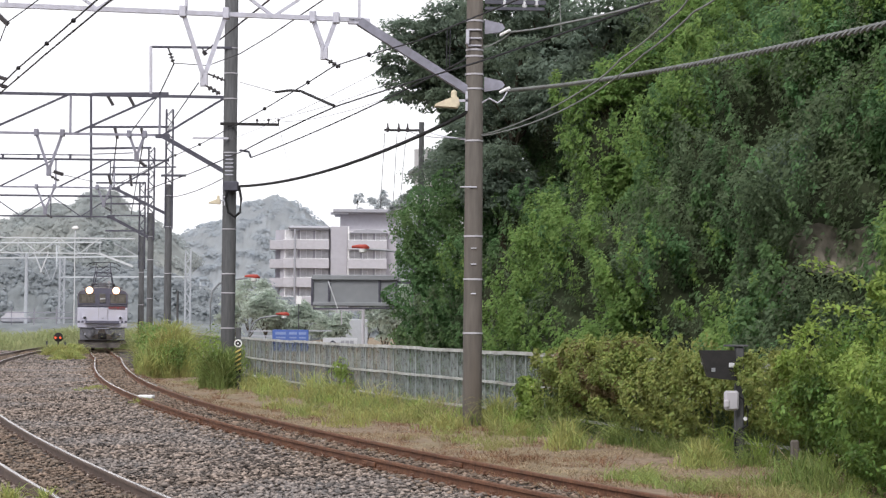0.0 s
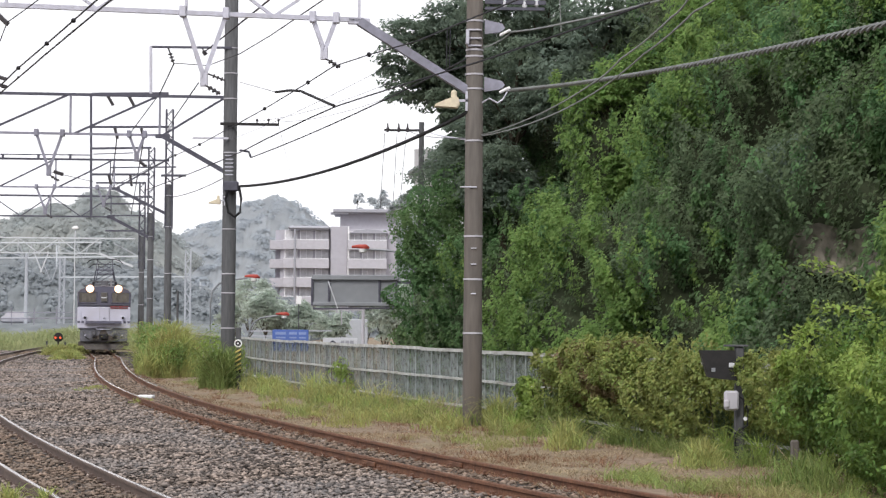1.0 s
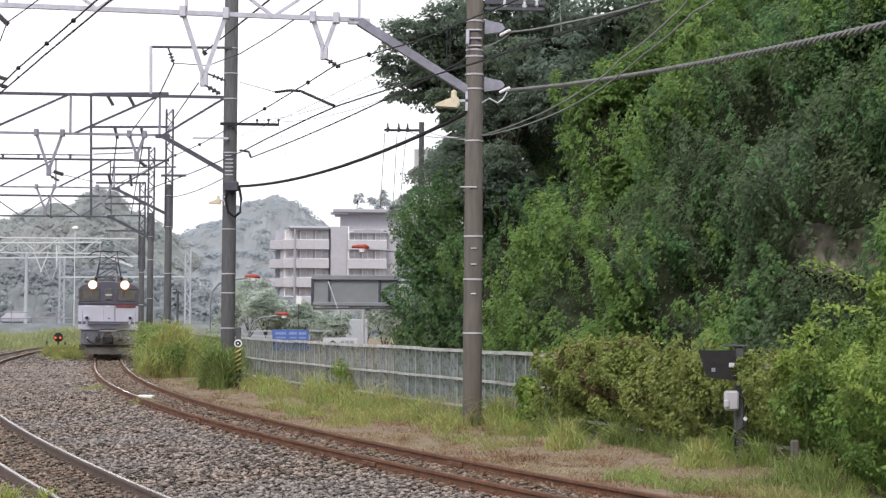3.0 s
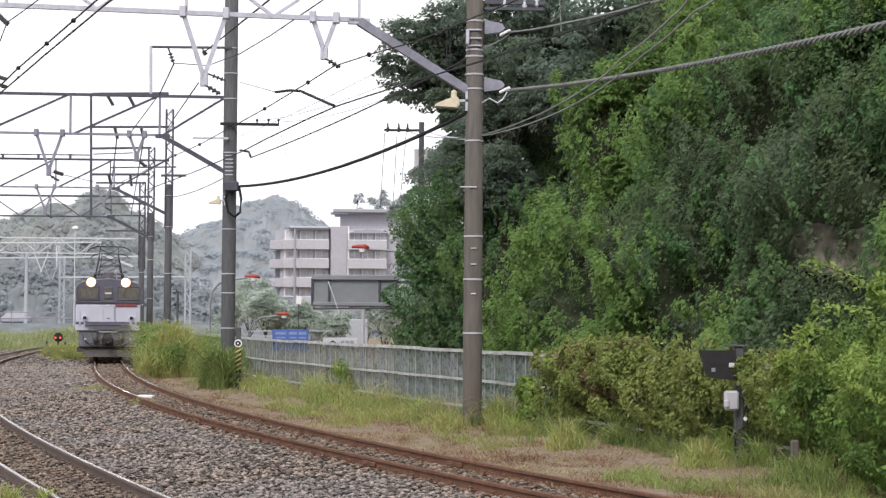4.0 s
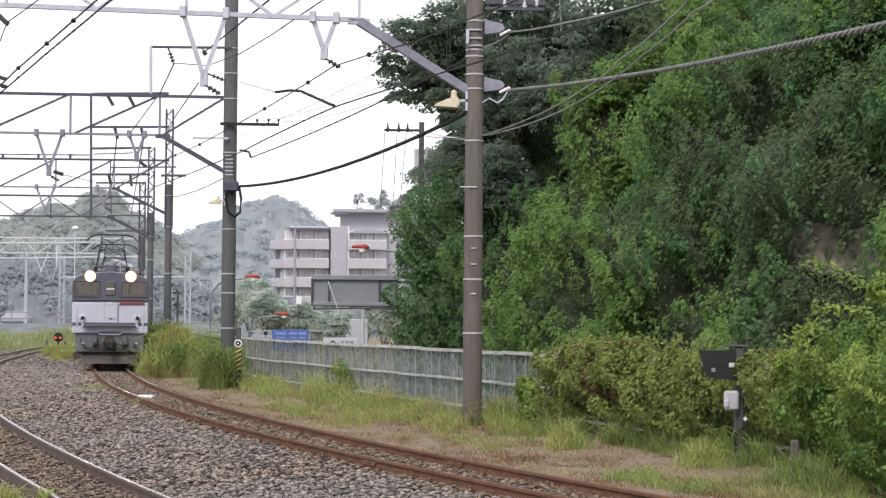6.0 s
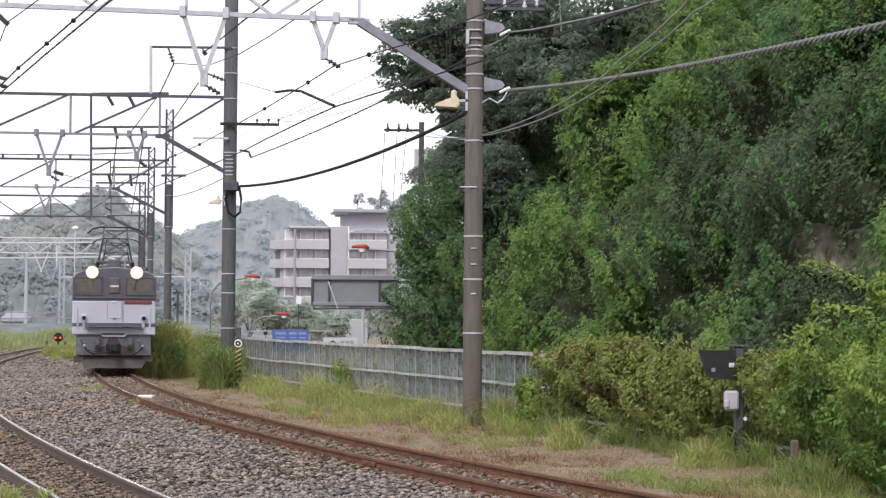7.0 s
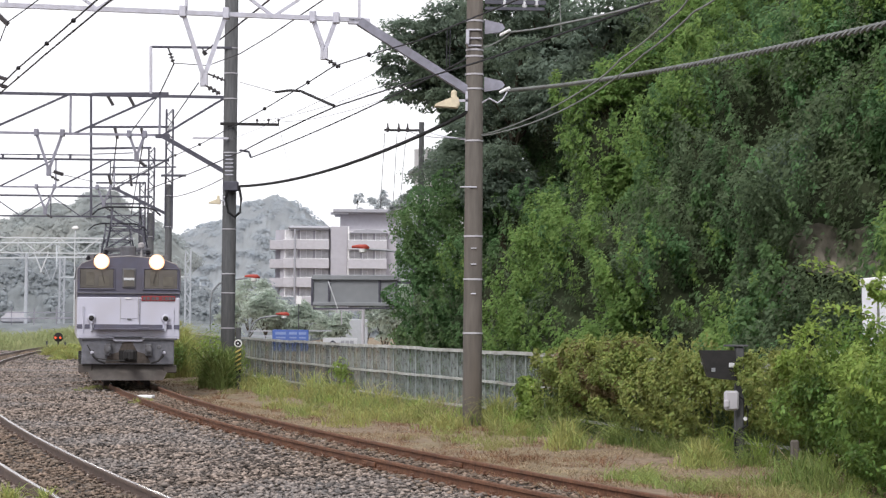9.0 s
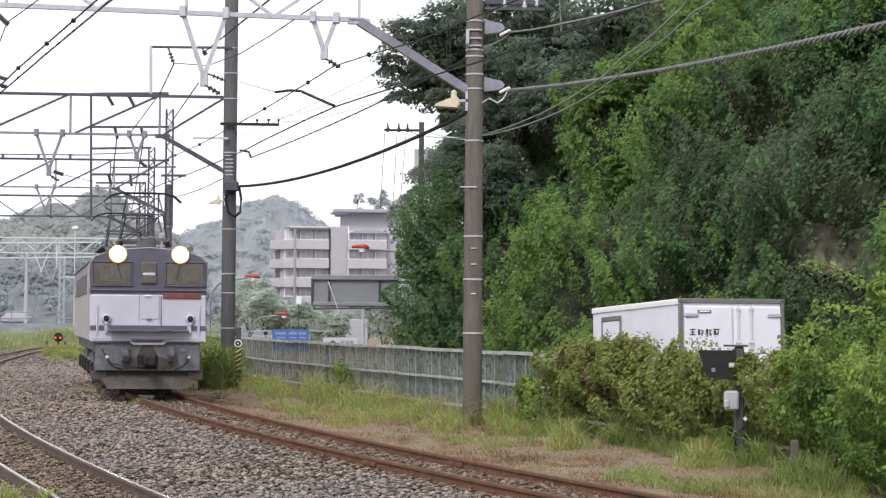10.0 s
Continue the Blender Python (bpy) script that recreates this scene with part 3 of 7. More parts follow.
def gantry(at, direction, length, low, high, strut_foot, strut_run, hangers, material, label, k=1.0, pale=None, first=0.0, panel=2.7):
    """A truss beam from a pole across the tracks, with a knee strut and V hangers."""
    g = thing("gantry_beam", at, label, "gantry beam", "gantries over the tracks")
    d = Vector(direction).normalized()
    zl, zh = low - at[2], high - at[2]
    pale = pale or material
    part("lower_chord", Shape().bar(d * strut_run * 0.96 + Vector((0, 0, zl)), d * length + Vector((0, 0, zl)), 0.10 * k, 0.09 * k), pale, g)
    part("upper_chord", Shape().bar(d * 0.0 + Vector((0, 0, zh)), d * length + Vector((0, 0, zh)), 0.11 * k, 0.11 * k), material, g)
    # the pale gantry's strut takes a darker steel, its shade put into colour
    part("knee_strut", Shape().bar(d * 0.15 + Vector((0, 0, strut_foot - at[2])), d * strut_run + Vector((0, 0, zl - 0.03)), 0.14 * k, 0.17 * k), M["galv_mid"] if material is M["galv"] else material, g)
    part("gusset", Shape().box(d * strut_run + Vector((0, 0, zl - 0.03)), (0.45, 0.1, 0.13), 0.01, rz=math.degrees(math.atan2(d.y, d.x))), material, g)
    x, step = strut_run, 0
    if first:
        # braces all rise towards the pole
        xs = [0.1] + list(np.arange(first, length, panel))
        for x0, x1 in zip(xs[:-1], xs[1:]):
            part("upright", Shape().bar(d * x1 + Vector((0, 0, zl)), d * x1 + Vector((0, 0, zh)), 0.065), pale, g)
            part("brace", Shape().bar(d * (x0 + 0.05) + Vector((0, 0, zh)), d * (x1 - 0.1) + Vector((0, 0, zl)), 0.065), material, g)
        x = length
    while x < length - 0.5:
        nx = x + 1.75
        a, b = (zl, zh) if step % 2 else (zh, zl)
        part("brace", Shape().bar(d * x + Vector((0, 0, a)), d * nx + Vector((0, 0, b)), 0.06), material, g)
        if step % 2 == 0:
            part("upright", Shape().bar(d * x + Vector((0, 0, zl)), d * x + Vector((0, 0, zh)), 0.06), material, g)
        x, step = nx, step + 1
    for pos, half, depth in hangers:
        v = Shape()
        foot = d * pos + Vector((0, 0, zl - depth))
        v.bar(d * (pos - half) + Vector((0, 0, zl)), foot, 0.085)
        v.bar(d * (pos + half) + Vector((0, 0, zl)), foot, 0.085)
        v.box(foot + Vector((0, 0, -0.05)), (0.15, 0.09, 0.26), 0.01)
        v.box(d * (pos - half) + Vector((0, 0, zl + 0.02)), (0.13, 0.2, 0.22), 0.01)
        v.box(d * (pos + half) + Vector((0, 0, zl + 0.02)), (0.13, 0.2, 0.22), 0.01)
        part("hanger", v, pale, g)
        ins = Shape()
        e = foot + Vector((0.33, 0, -0.33))
        ins.rod(foot + Vector((0.02, -0.03, -0.15)), e, 0.02)
        for k2 in range(3):
            q = (foot + Vector((0.02, -0.03, -0.15))).lerp(e, 0.3 + k2 * 0.25)
            ins.rod(q, q + Vector((0.03, 0, -0.03)), 0.05)
        part("insulator", ins, M["insulator"], g, "dark porcelain insulator")
    return g


gantry((A0.x, A0.y, 0), (-0.975, -0.22, 0), 11.5, 7.98, 9.2, 6.62, 2.42, [(3.13, 0.24, 0.66), (5.55, 0.43, 1.28)], M["galv"], "pale galvanised truss gantry beam over the tracks")
gantry((B0.x, B0.y, 0), (-0.985, -0.10, 0), 22, 7.62, 8.85, 6.5, 2.1, [(2.9, 0.24, 0.66), (5.6, 0.4, 1.15), (9.5, 0.4, 1.2)], M["galv_dark"], "weathered truss gantry beam over the tracks", 0.8, M["galv_mid"], 2.2, 2.76)
gantry((C0.x, C0.y, 0), (-0.99, -0.06, 0), 26, 7.72, 8.98, 6.6, 2.4, [(2.9, 0.3, 0.7), (5.5, 0.4, 1.05)], M["galv_dark"], "dark truss gantry beam over the tracks", 0.8, M["galv_mid"], 2.45, 2.6)
gantry((D0.x - 2, D0.y + 14, 0), (-0.99, -0.06, 0), 26, 7.8, 9.0, 6.6, 2.4, [], M["galv_dark"], "far dark truss gantry beam")
gantry((-26.5, 170, 0), (-0.99, -0.03, 0), 40, 7.4, 8.7, 6.3, 3.0, [(8, 0.6, 1.5), (15, 0.6, 1.5)], M["far_steel"], "far pale truss gantry beam in haze")


# hill: a steep wooded bank behind the road
HILL = [(-2.0, 92.0), (-0.2, 84.0), (2.6, 74.0), (5.6, 64.0), (8.8, 54.0), (12.2, 44.0), (15.6, 34.0), (20.5, 20.0)]
HY = [p[1] for p in HILL][::-1]
HX = [p[0] for p in HILL][::-1]


def hill_points(y, h, bulge=1.0):
    """Points on the bank at distance y along it and height h (arrays), with their outward normals."""
    x0 = np.interp(y, HY, HX)
    lean = np.where(h < 7, h * 0.38, 2.66 + (h - 7) * 0.62)
    p = np.stack([x0 + lean, y + lean * 0.3, h - 0.9 - (y - 36).clip(0) * 0.02], axis=1)
    nrm = unit(np.tile(np.array([[-0.80, -0.28, 0.52]]), (len(p), 1)))
    w = wave(p, 0.55, 3) * 1.0 + wave(p, 1.25, 5) * 0.7 + wave(p, 3.1, 8) * 0.25
    return p + nrm * (w * bulge)[:, None], nrm


def bare_at(y, h):
    """Where the soil shows through the vines."""
    return (np.hypot((y - 52.5) / 3.2, (h - 5.2) / 1.0) < 1) | (np.hypot((y - 64.5) / 1.4, (h - 3.6) / 0.5) < 1) | (np.hypot((y - 56.5) / 1.2, (h - 4.1) / 0.5) < 1)


def build_hill():
    ys, hs = np.linspace(19, 92, 90), np.linspace(-2.5, 22, 42)
    gy, gh = np.meshgrid(ys, hs)
    p, nrm = hill_points(gy.ravel(), gh.ravel())
    p = p - nrm * 0.95
    n = len(ys)
    s = Shape()
    fs = [(j * n + i, j * n + i + 1, (j + 1) * n + i + 1, (j + 1) * n + i) for j in range(len(hs) - 1) for i in range(n - 1)]
    vs = [tuple(q) for q in p]
    back = len(vs)
    for j in range(len(hs)):
        q = p[j * n + n - 1]
        vs.append((q[0] + 30, q[1] + 16, q[2]))
    fs += [(j * n + n - 1, back + j, back + j + 1, (j + 1) * n + n - 1) for j in range(len(hs) - 1)]
    s.add(vs, fs)
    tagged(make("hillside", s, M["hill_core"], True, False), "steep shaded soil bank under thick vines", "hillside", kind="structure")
    # a thin understorey close to the soil
    n = 74000
    y, h = 1 / RNG.uniform(1 / 92, 1 / 46, n), RNG.uniform(0, 1, n) ** 0.9 * 17 - 1
    c, nrm = hill_points(y, h, 1.0)
    c = c + nrm * RNG.uniform(-0.7, -0.1, n)[:, None]
    keep = ~(bare_at(y, h) & (RNG.uniform(0, 1, n) < 0.6))
    q = leaf_quads(c[keep], nrm[keep] + np.array([0, 0, 0.35]), np.full(int(keep.sum()), 0.17), 0.8, 0.6, 0.6)
    tagged(quads("ivy_leaves", q, M["leaf_ivy"]), "dark ivy close to the soil of the bank", "ivy", kind="stuff")
    # swelling mounds of vines over it, each covered in hanging drapes, each kind in patches of its own
    n, each = 640, 11
    y, h = 1 / RNG.uniform(1 / 92, 1 / 46, n), RNG.uniform(0, 1, n) ** 0.9 * 17 - 0.6
    c, nrm = hill_points(y, h, 1.0)
    hollow = np.hypot((y - 63) / 3.0, (h - 10.3) / 1.8) < 1
    keep = ~((bare_at(y, h) | hollow) & (RNG.uniform(0, 1, n) < 0.85))
    v = wave(c, 0.45, 77) * 0.7 + RNG.normal(0, 0.5, n)
    # dark ivy weighted into the hollow's band puts its shade into leaf colour
    v = v - 0.5 * (y > 81) - 0.4 * ((y < 66) & (h > 4.5) & (h < 7)) - 1.0 * ((y < 66) & (h >= 7) & (h < 11.5)) + 1.05 * ((y > 66.5) & (y < 83) & (h > 5) & (h < 13)) + 0.6 * ((h < 4.5) & (y >= 70) & (y < 76)) + 1.2 * ((h < 4.5) & (y > 53) & (y < 70)) + 0.35 * ((h > 11.5) & (y > 60) & (y < 73)) - 0.8 * ((y > 75) & (h > 12.5))
    size = RNG.uniform(0.55, 1.35, n)
    deep = size * RNG.uniform(0.6, 1.5, n)
    c, v, size, deep = c[keep], v[keep], size[keep], deep[keep]
    k = np.repeat(np.arange(len(c)), each)
    a, r = RNG.uniform(0, 2 * np.pi, len(k)), RNG.uniform(0, 0.95, len(k)) ** 0.6
    side, lift = r * np.cos(a), r * np.sin(a)
    bulge = np.sqrt(1 - r * r) - np.where(lift < -0.2, 0.25, 0)
    base = c[k] + ALONG * (side * size[k])[:, None] + UP * (lift * size[k] * 1.25)[:, None] + TRACKWARD * (bulge * deep[k] - 0.15)[:, None]
    vv = v[k] + RNG.normal(0, 0.22, len(k))
    m = len(k)
    proud, width, length, leaf = RNG.uniform(0.15, 0.45, m), RNG.uniform(0.2, 0.45, m), RNG.uniform(0.35, 0.85, m) + 0.6 * RNG.uniform(0, 1, m) ** 4, RNG.uniform(0.12, 0.18, len(c))[k]
    for name, g, material, label in (("ivy_drapes", vv < -0.5, "leaf_ivy", "dark green ivy hanging in long bunches"), ("vine_drapes", (vv >= -0.5) & (vv < 0.42), "leaf_hill", "thick green vines hanging over the bank"),
                                     ("creeper_drapes", vv >= 0.42, "leaf_spring", "light green creepers hanging over the bank")):
        tagged(quads(name, drapes(base[g], proud[g], width[g], length[g], leaf[g], 46), M[material]), label, "vines", kind="stuff")


build_hill()


def bare_patch(y0, h0, ry, rh):
    """Bare earth showing through the vines, with a ragged outline."""
    rings, seg = 7, 26
    yy, hh = [y0], [h0]
    for k in range(1, rings + 1):
        for i in range(seg):
            a = 2 * math.pi * i / seg
            w = k / rings * (1 + 0.22 * math.sin(a * 3 + y0) + 0.15 * math.sin(a * 5 + h0))
            yy.append(y0 + ry * w * math.cos(a))
            hh.append(h0 + rh * w * math.sin(a))
    p, nrm = hill_points(np.array(yy), np.array(hh), 0.8)
    p = p - nrm * 0.4
    s = Shape()
    s.v = [tuple(q) for q in p]
    s.f = [(0, 1 + i, 1 + (i + 1) % seg) for i in range(seg)]
    for k in range(rings - 1):
        b = 1 + k * seg
        s.f += [(b + i, b + seg + i, b + seg + (i + 1) % seg, b + (i + 1) % seg) for i in range(seg)]
    tagged(make("bare_earth", s, M["bare_earth"], True, False), "bare grey-brown earth showing through the vines", "earth", kind="structure")


bare_patch(52.5, 5.2, 2.9, 0.85)
bare_patch(64.5, 3.6, 1.6, 0.6)
bare_patch(56.5, 4.1, 1.4, 0.6)


def tree(at, height, crown_r, crown_z, n, leaf, material, label, squash=1.0, blobs=26, trunk_r=0.22, dx=0.0):
    """A tapered trunk with limbs and a crown of many leaf clumps."""
    t = thing("tree", at, label, "tree", "trees on the bank")
    r = np.random.default_rng(int(abs(at[0] * 31 + at[1] * 17)))
    s = Shape()
    top = Vector((0, 0, height * 0.8))
    s.tube([(0, 0, -0.6), (0.05, 0, height * 0.3), (-0.08, 0.05, height * 0.6), top], [trunk_r, trunk_r * 0.8, trunk_r * 0.5, trunk_r * 0.2], 8)
    cs = []
    for k in range(blobs):
        d = unit(r.normal(0, 1, (1, 3)))[0] * r.uniform(0.3, 0.95)
        c = np.array([dx + d[0] * crown_r, d[1] * crown_r, crown_z + d[2] * crown_r * squash])
        cs.append((c, crown_r * r.uniform(0.22, 0.42)))
        base = Vector((0, 0, min(max(c[2] - crown_r * 0.7, height * 0.25), height * 0.75)))
        s.tube([base, base.lerp(Vector(c), 0.5) + Vector((0, 0, 0.2)), Vector(c)], [trunk_r * 0.35, trunk_r * 0.2, trunk_r * 0.06], 5)
    part("trunk", s, M["bark"], t, smooth=True)
    pts, nr = [], []
    for c, rad in cs:
        m = n // blobs
        d = unit(r.normal(0, 1, (m, 3)))
        k = r.uniform(0.55, 1.08, (m, 1)) * (1 + 0.25 * wave(d * 3 + c, 1.6, 4)[:, None])
        q = d * rad * k * np.array([1.15, 1.15, 0.8])
        q[:, 2] = np.where(q[:, 2] < 0, q[:, 2] * 0.4 - 0.5 * (q[:, 0] ** 2 + q[:, 1] ** 2) / rad, q[:, 2])
        pts.append(c + q)
        nr.append(d + np.array([0, 0, 0.5]))
    pts, nr = np.concatenate(pts), np.concatenate(nr)
    crown = quads("crown", leaf_quads(pts, nr + np.array([0, 0, 0.3]), leaf, 0.9, 0.3), material)
    crown.parent = t
    return t


DARK, HIGH = "tall dark evergreen tree on top of the bank", "green broadleaf tree on the upper bank"
crest = [
    ((2.6, 94.0, 7.0), 11, 2.8, 7.6, 24000, 0.21, "leaf_dark", DARK, -2.75),
    ((6.0, 96.0, 5.0), 12, 3.6, 7.0, 18000, 0.21, "leaf_dark", DARK, -1.0),
    ((8.0, 93.0, 5.0), 12, 3.6, 6.0, 14000, 0.21, "leaf_dark", DARK, -0.6),
    ((5.4, 91.0, 7.0), 11, 3.2, 7.0, 15000, 0.21, "leaf_dark", DARK, 0.0),
    ((4.6, 90.0, 8.0), 11, 3.4, 7.4, 15000, 0.21, "leaf_dark", DARK, -0.8),
]
brow = [
    ((1.2, 87.0, 2.0), 10, 2.5, 6.9, 19000, 0.17, "leaf_dark", "dark evergreen tree at the corner of the bank", 0.0),
    ((2.5, 84.3, 2.0), 9, 2.0, 6.0, 13000, 0.17, "leaf_dark", "dark evergreen tree at the corner of the bank", 0.0),
    ((3.0, 85.0, 3.0), 11, 2.3, 8.8, 15000, 0.17, "leaf_dark", "dark evergreen tree at the corner of the bank", 0.0),
    ((3.0, 93.0, 7.0), 11, 2.5, 4.6, 12000, 0.21, "leaf_dark", "dark spreading tree on top of the bank", -1.5),
    ((6.8, 82.0, 8.0), 9, 3.0, 4.6, 14000, 0.25, "leaf_dark", "dark evergreen tree leaning over the bank", -0.5),
    ((11.0, 76.0, 9.0), 9, 2.6, 4.4, 12000, 0.2, "leaf_spring", HIGH, 0.0),
    ((13.2, 62.0, 8.5), 8, 2.6, 3.2, 11000, 0.22, "leaf_hill", HIGH, -0.6),
]
for at, hgt, cr, cz, n, lf, mt, lb, dx in crest + brow:
    tree(at, hgt, cr, cz, n, lf, M[mt], lb, dx=dx)


# shrubs rooted in the bank
for y, h, r, mt in ((66, 12.9, 1.7, "leaf_spring"), (69, 13, 1.8, "leaf_spring"), (76, 11.6, 1.5, "leaf_spring"), (79, 12.2, 1.3, "leaf_hill"), (75, 13.2, 1.6, "leaf_spring"), (72, 11.4, 1.5, "leaf_spring"), (62.5, 12.4, 1.4, "leaf_hill"),
                    (59, 11.6, 1.5, "leaf_hill"), (60, 12.9, 1.2, "leaf_spring"), (61.5, 8.6, 1.2, "leaf_dark"), (57.5, 7.4, 1.2, "leaf_dark"), (60.5, 2.4, 0.9, "leaf_spring"), (63.5, 3.0, 0.9, "leaf_spring"), (57.5, 2.3, 0.9, "leaf_spring"), (66.5, 2.4, 0.8, "leaf_spring"), (78, 10.4, 1.3, "leaf_spring"), (74.5, 9.4, 1.2, "leaf_spring"), (71, 9.6, 1.2, "leaf_hill"), (80.5, 8.4, 1.2, "leaf_hill")):
    q = hill_points(np.array([float(y)]), np.array([float(h)]))[0][0]
    tree((float(q[0]) + 0.45, float(q[1]) + 0.15, float(q[2]) - 1.9), 2.4, r, 1.7, 5200, 0.16, M[mt], "leafy shrub rooted in the vine-covered bank", 0.9, 22, 0.07)


# hedge over the fence and bushes beside it
def bush(name, centres, n, leaf, material, label, category, twig=True):
    t = thing(name, (0, 0, 0), label, category)
    r = np.random.default_rng(len(centres) * 7 + n)
    pts, nr = [], []
    tot = sum(c[3] * c[4] for c in centres)
    s = Shape()
    for x, y, z, rx, rz in centres:
        m = int(n * rx * rz / tot)
        d = unit(r.normal(0, 1, (m, 3)))
        k = r.uniform(0.6, 1.06, (m, 1)) * (1 + 0.2 * wave(d * 2.5 + np.array([x, y, z]), 2.2, 9)[:, None])
        pts.append(np.array([x, y, z]) + d * k * np.array([rx, rx * 0.8, rz]))
        nr.append(d)
        for q in range(2 if twig else 0):
            e = Vector((x + r.uniform(-rx, rx) * 0.6, y + r.uniform(-rx, rx) * 0.5, z + r.uniform(0, rz) * 0.7))
            s.tube([(x + r.uniform(-0.15, 0.15), y, -0.4), e.lerp(Vector((x, y, z - rz)), 0.4), e], [0.012, 0.009, 0.003], 4)
    if twig:
        part("branchwork", s, M["bark"], t)
    else:
        # a few woody stems deep inside
        for x, y, z, rx, rz in centres[::max(1, len(centres) // 6)]:
            part("stem", Shape().tube([(x + 0.15, y, -0.4), (x + 0.1, y + 0.05, (z - 0.4) / 2), (x, y, z)], [0.016, 0.012, 0.006], 5), M["bark"], t)
    pts, nr = np.concatenate(pts), np.concatenate(nr)
    ok = pts[:, 2] > -0.25
    c = quads("foliage", leaf_quads(pts[ok], nr[ok] + np.array([0, 0, 0.35]), leaf, 0.8, 0.2), material)
    c.parent = t
    return t


hedge = []
for y in np.arange(28.9, 38.5, 0.24):
    x = float(fence_x(y))
    top = np.interp(y, [30, 33, 36, 37.8, 38.5], [1.50, 1.50, 1.70, 1.64, 1.35]) + 0.10 * math.sin(y * 2.7) + 0.07 * math.sin(y * 6.1)
    for k in range(4):
        if k > 1 and random.random() < 0.3:
            continue
        r = random.uniform(0.22, 0.5)
        hedge.append((x + random.uniform(-0.38, 0.35) + 0.08 * k + (0.32 if 29.8 < y < 31.6 else 0.0), y + random.uniform(-0.2, 0.2), top - r * 0.95 - k * 0.34 + random.uniform(-0.1, 0.08), r, r * random.uniform(0.75, 1.0)))
bush("hedge", [(x, y, z, r * 0.85, q * 0.85) for x, y, z, r, q in hedge], 22000, 0.07, M["leaf_hedge"], "overgrown yellow-green hedge with reddish shoots smothering the fence", "hedge", False)
def draped(parent_name, centres, per_clump, size, material, label, category, lo=0.25):
    """Sprays of leaves that hang over the track side of a row of clumps."""
    t = thing(parent_name, (0, 0, 0), label, category)
    c = np.array([(x, y, z + rz * 0.45) for x, y, z, rx, rz in centres])
    rr = np.array([q[3] for q in centres])
    c = c[c[:, 2] > lo], rr[c[:, 2] > lo]
    n = len(c[0])
    q = drapes(c[0] + TRACKWARD * (c[1] * 0.35)[:, None], c[1] * RNG.uniform(0.6, 1.5, n), c[1] * RNG.uniform(0.55, 0.95, n), np.minimum(c[1] * RNG.uniform(0.8, 2.0, n), c[0][:, 2] + 0.1), size * RNG.uniform(0.8, 1.25, n), per_clump, 0.7, 0.03)
    f = quads("foliage", q, material)
    f.parent = t
    part("stem", Shape().tube([(centres[0][0] + 0.1, centres[0][1], -0.4), (centres[0][0], centres[0][1], centres[0][2])], [0.014, 0.006], 5), M["bark"], t)
    return t


draped("hedge_sprays", hedge, 360, 0.063, M["leaf_hedge"], "yellow-green leafy sprays hanging over the fence", "hedge")
# reddish creeper over the far end of the hedge, dark creeper added as the shade under it
red, low = [], []
for y in np.arange(35.2, 38.6, 0.26):
    r = random.uniform(0.2, 0.36)
    red.append((float(fence_x(y)) + random.uniform(-0.35, 0.2), y, float(np.interp(y, [35.2, 37.6, 38.6], [1.58, 1.5, 1.2])) - r * 0.6, r, r * 0.7))
    if random.random() < 0.6:
        red.append((float(fence_x(y)) - 0.3, y, random.uniform(0.5, 0.9), r * 0.8, r))
bush("creeper", red, 10500, 0.075, M["leaf_red"], "reddish-brown creeper over the end of the hedge", "creeper", False)
for y in np.arange(28.6, 39.4, 0.14):
    for z in (-0.12, 0.1, 0.34, 0.56):
        r = random.uniform(0.1, 0.2)
        low.append((float(fence_x(y)) + random.uniform(-0.02, 0.14), y, z + random.uniform(-0.12, 0.1), r, r * 1.2))
bush("creeper", low, 21000, 0.075, M["leaf_ivy"], "dark green creeper added to fill the shade under the hedge", "creeper", False)
side_bush = []
for y in np.arange(22.5, 29.2, 0.36):
    x = float(fence_x(y))
    top = np.interp(y, [22.5, 26, 27.5, 28.7, 29.2], [2.75, 2.42, 2.02, 1.66, 1.45])
    for k in range(5):
        side_bush.append((x + random.uniform(-0.5, 0.5) + 0.06 * k, y + random.uniform(-0.2, 0.2), top - 0.42 - k * 0.55 + random.uniform(-0.18, 0.15), random.uniform(0.36, 0.6), random.uniform(0.34, 0.54)))
for y in np.arange(24.2, 28.6, 0.35):
    for k in range(3):
        side_bush.append((y * 0.222 + random.uniform(-0.1, 0.5), y + random.uniform(-0.2, 0.2), 0.15 + k * 0.55 + random.uniform(-0.15, 0.15), random.uniform(0.3, 0.5), random.uniform(0.3, 0.5)))
bush("bush", [(x, y, z, r * 0.9, q * 0.9) for x, y, z, r, q in side_bush], 60000, 0.075, M["leaf_deep"], "tall green bush beside the hedge", "bush", False)
# lighter leaves on top, darker below: the bush's shading is put into colour
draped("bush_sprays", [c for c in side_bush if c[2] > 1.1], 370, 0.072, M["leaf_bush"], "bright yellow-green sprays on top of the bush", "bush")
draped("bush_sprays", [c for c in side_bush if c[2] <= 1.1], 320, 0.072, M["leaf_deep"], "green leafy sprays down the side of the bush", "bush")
mound = []
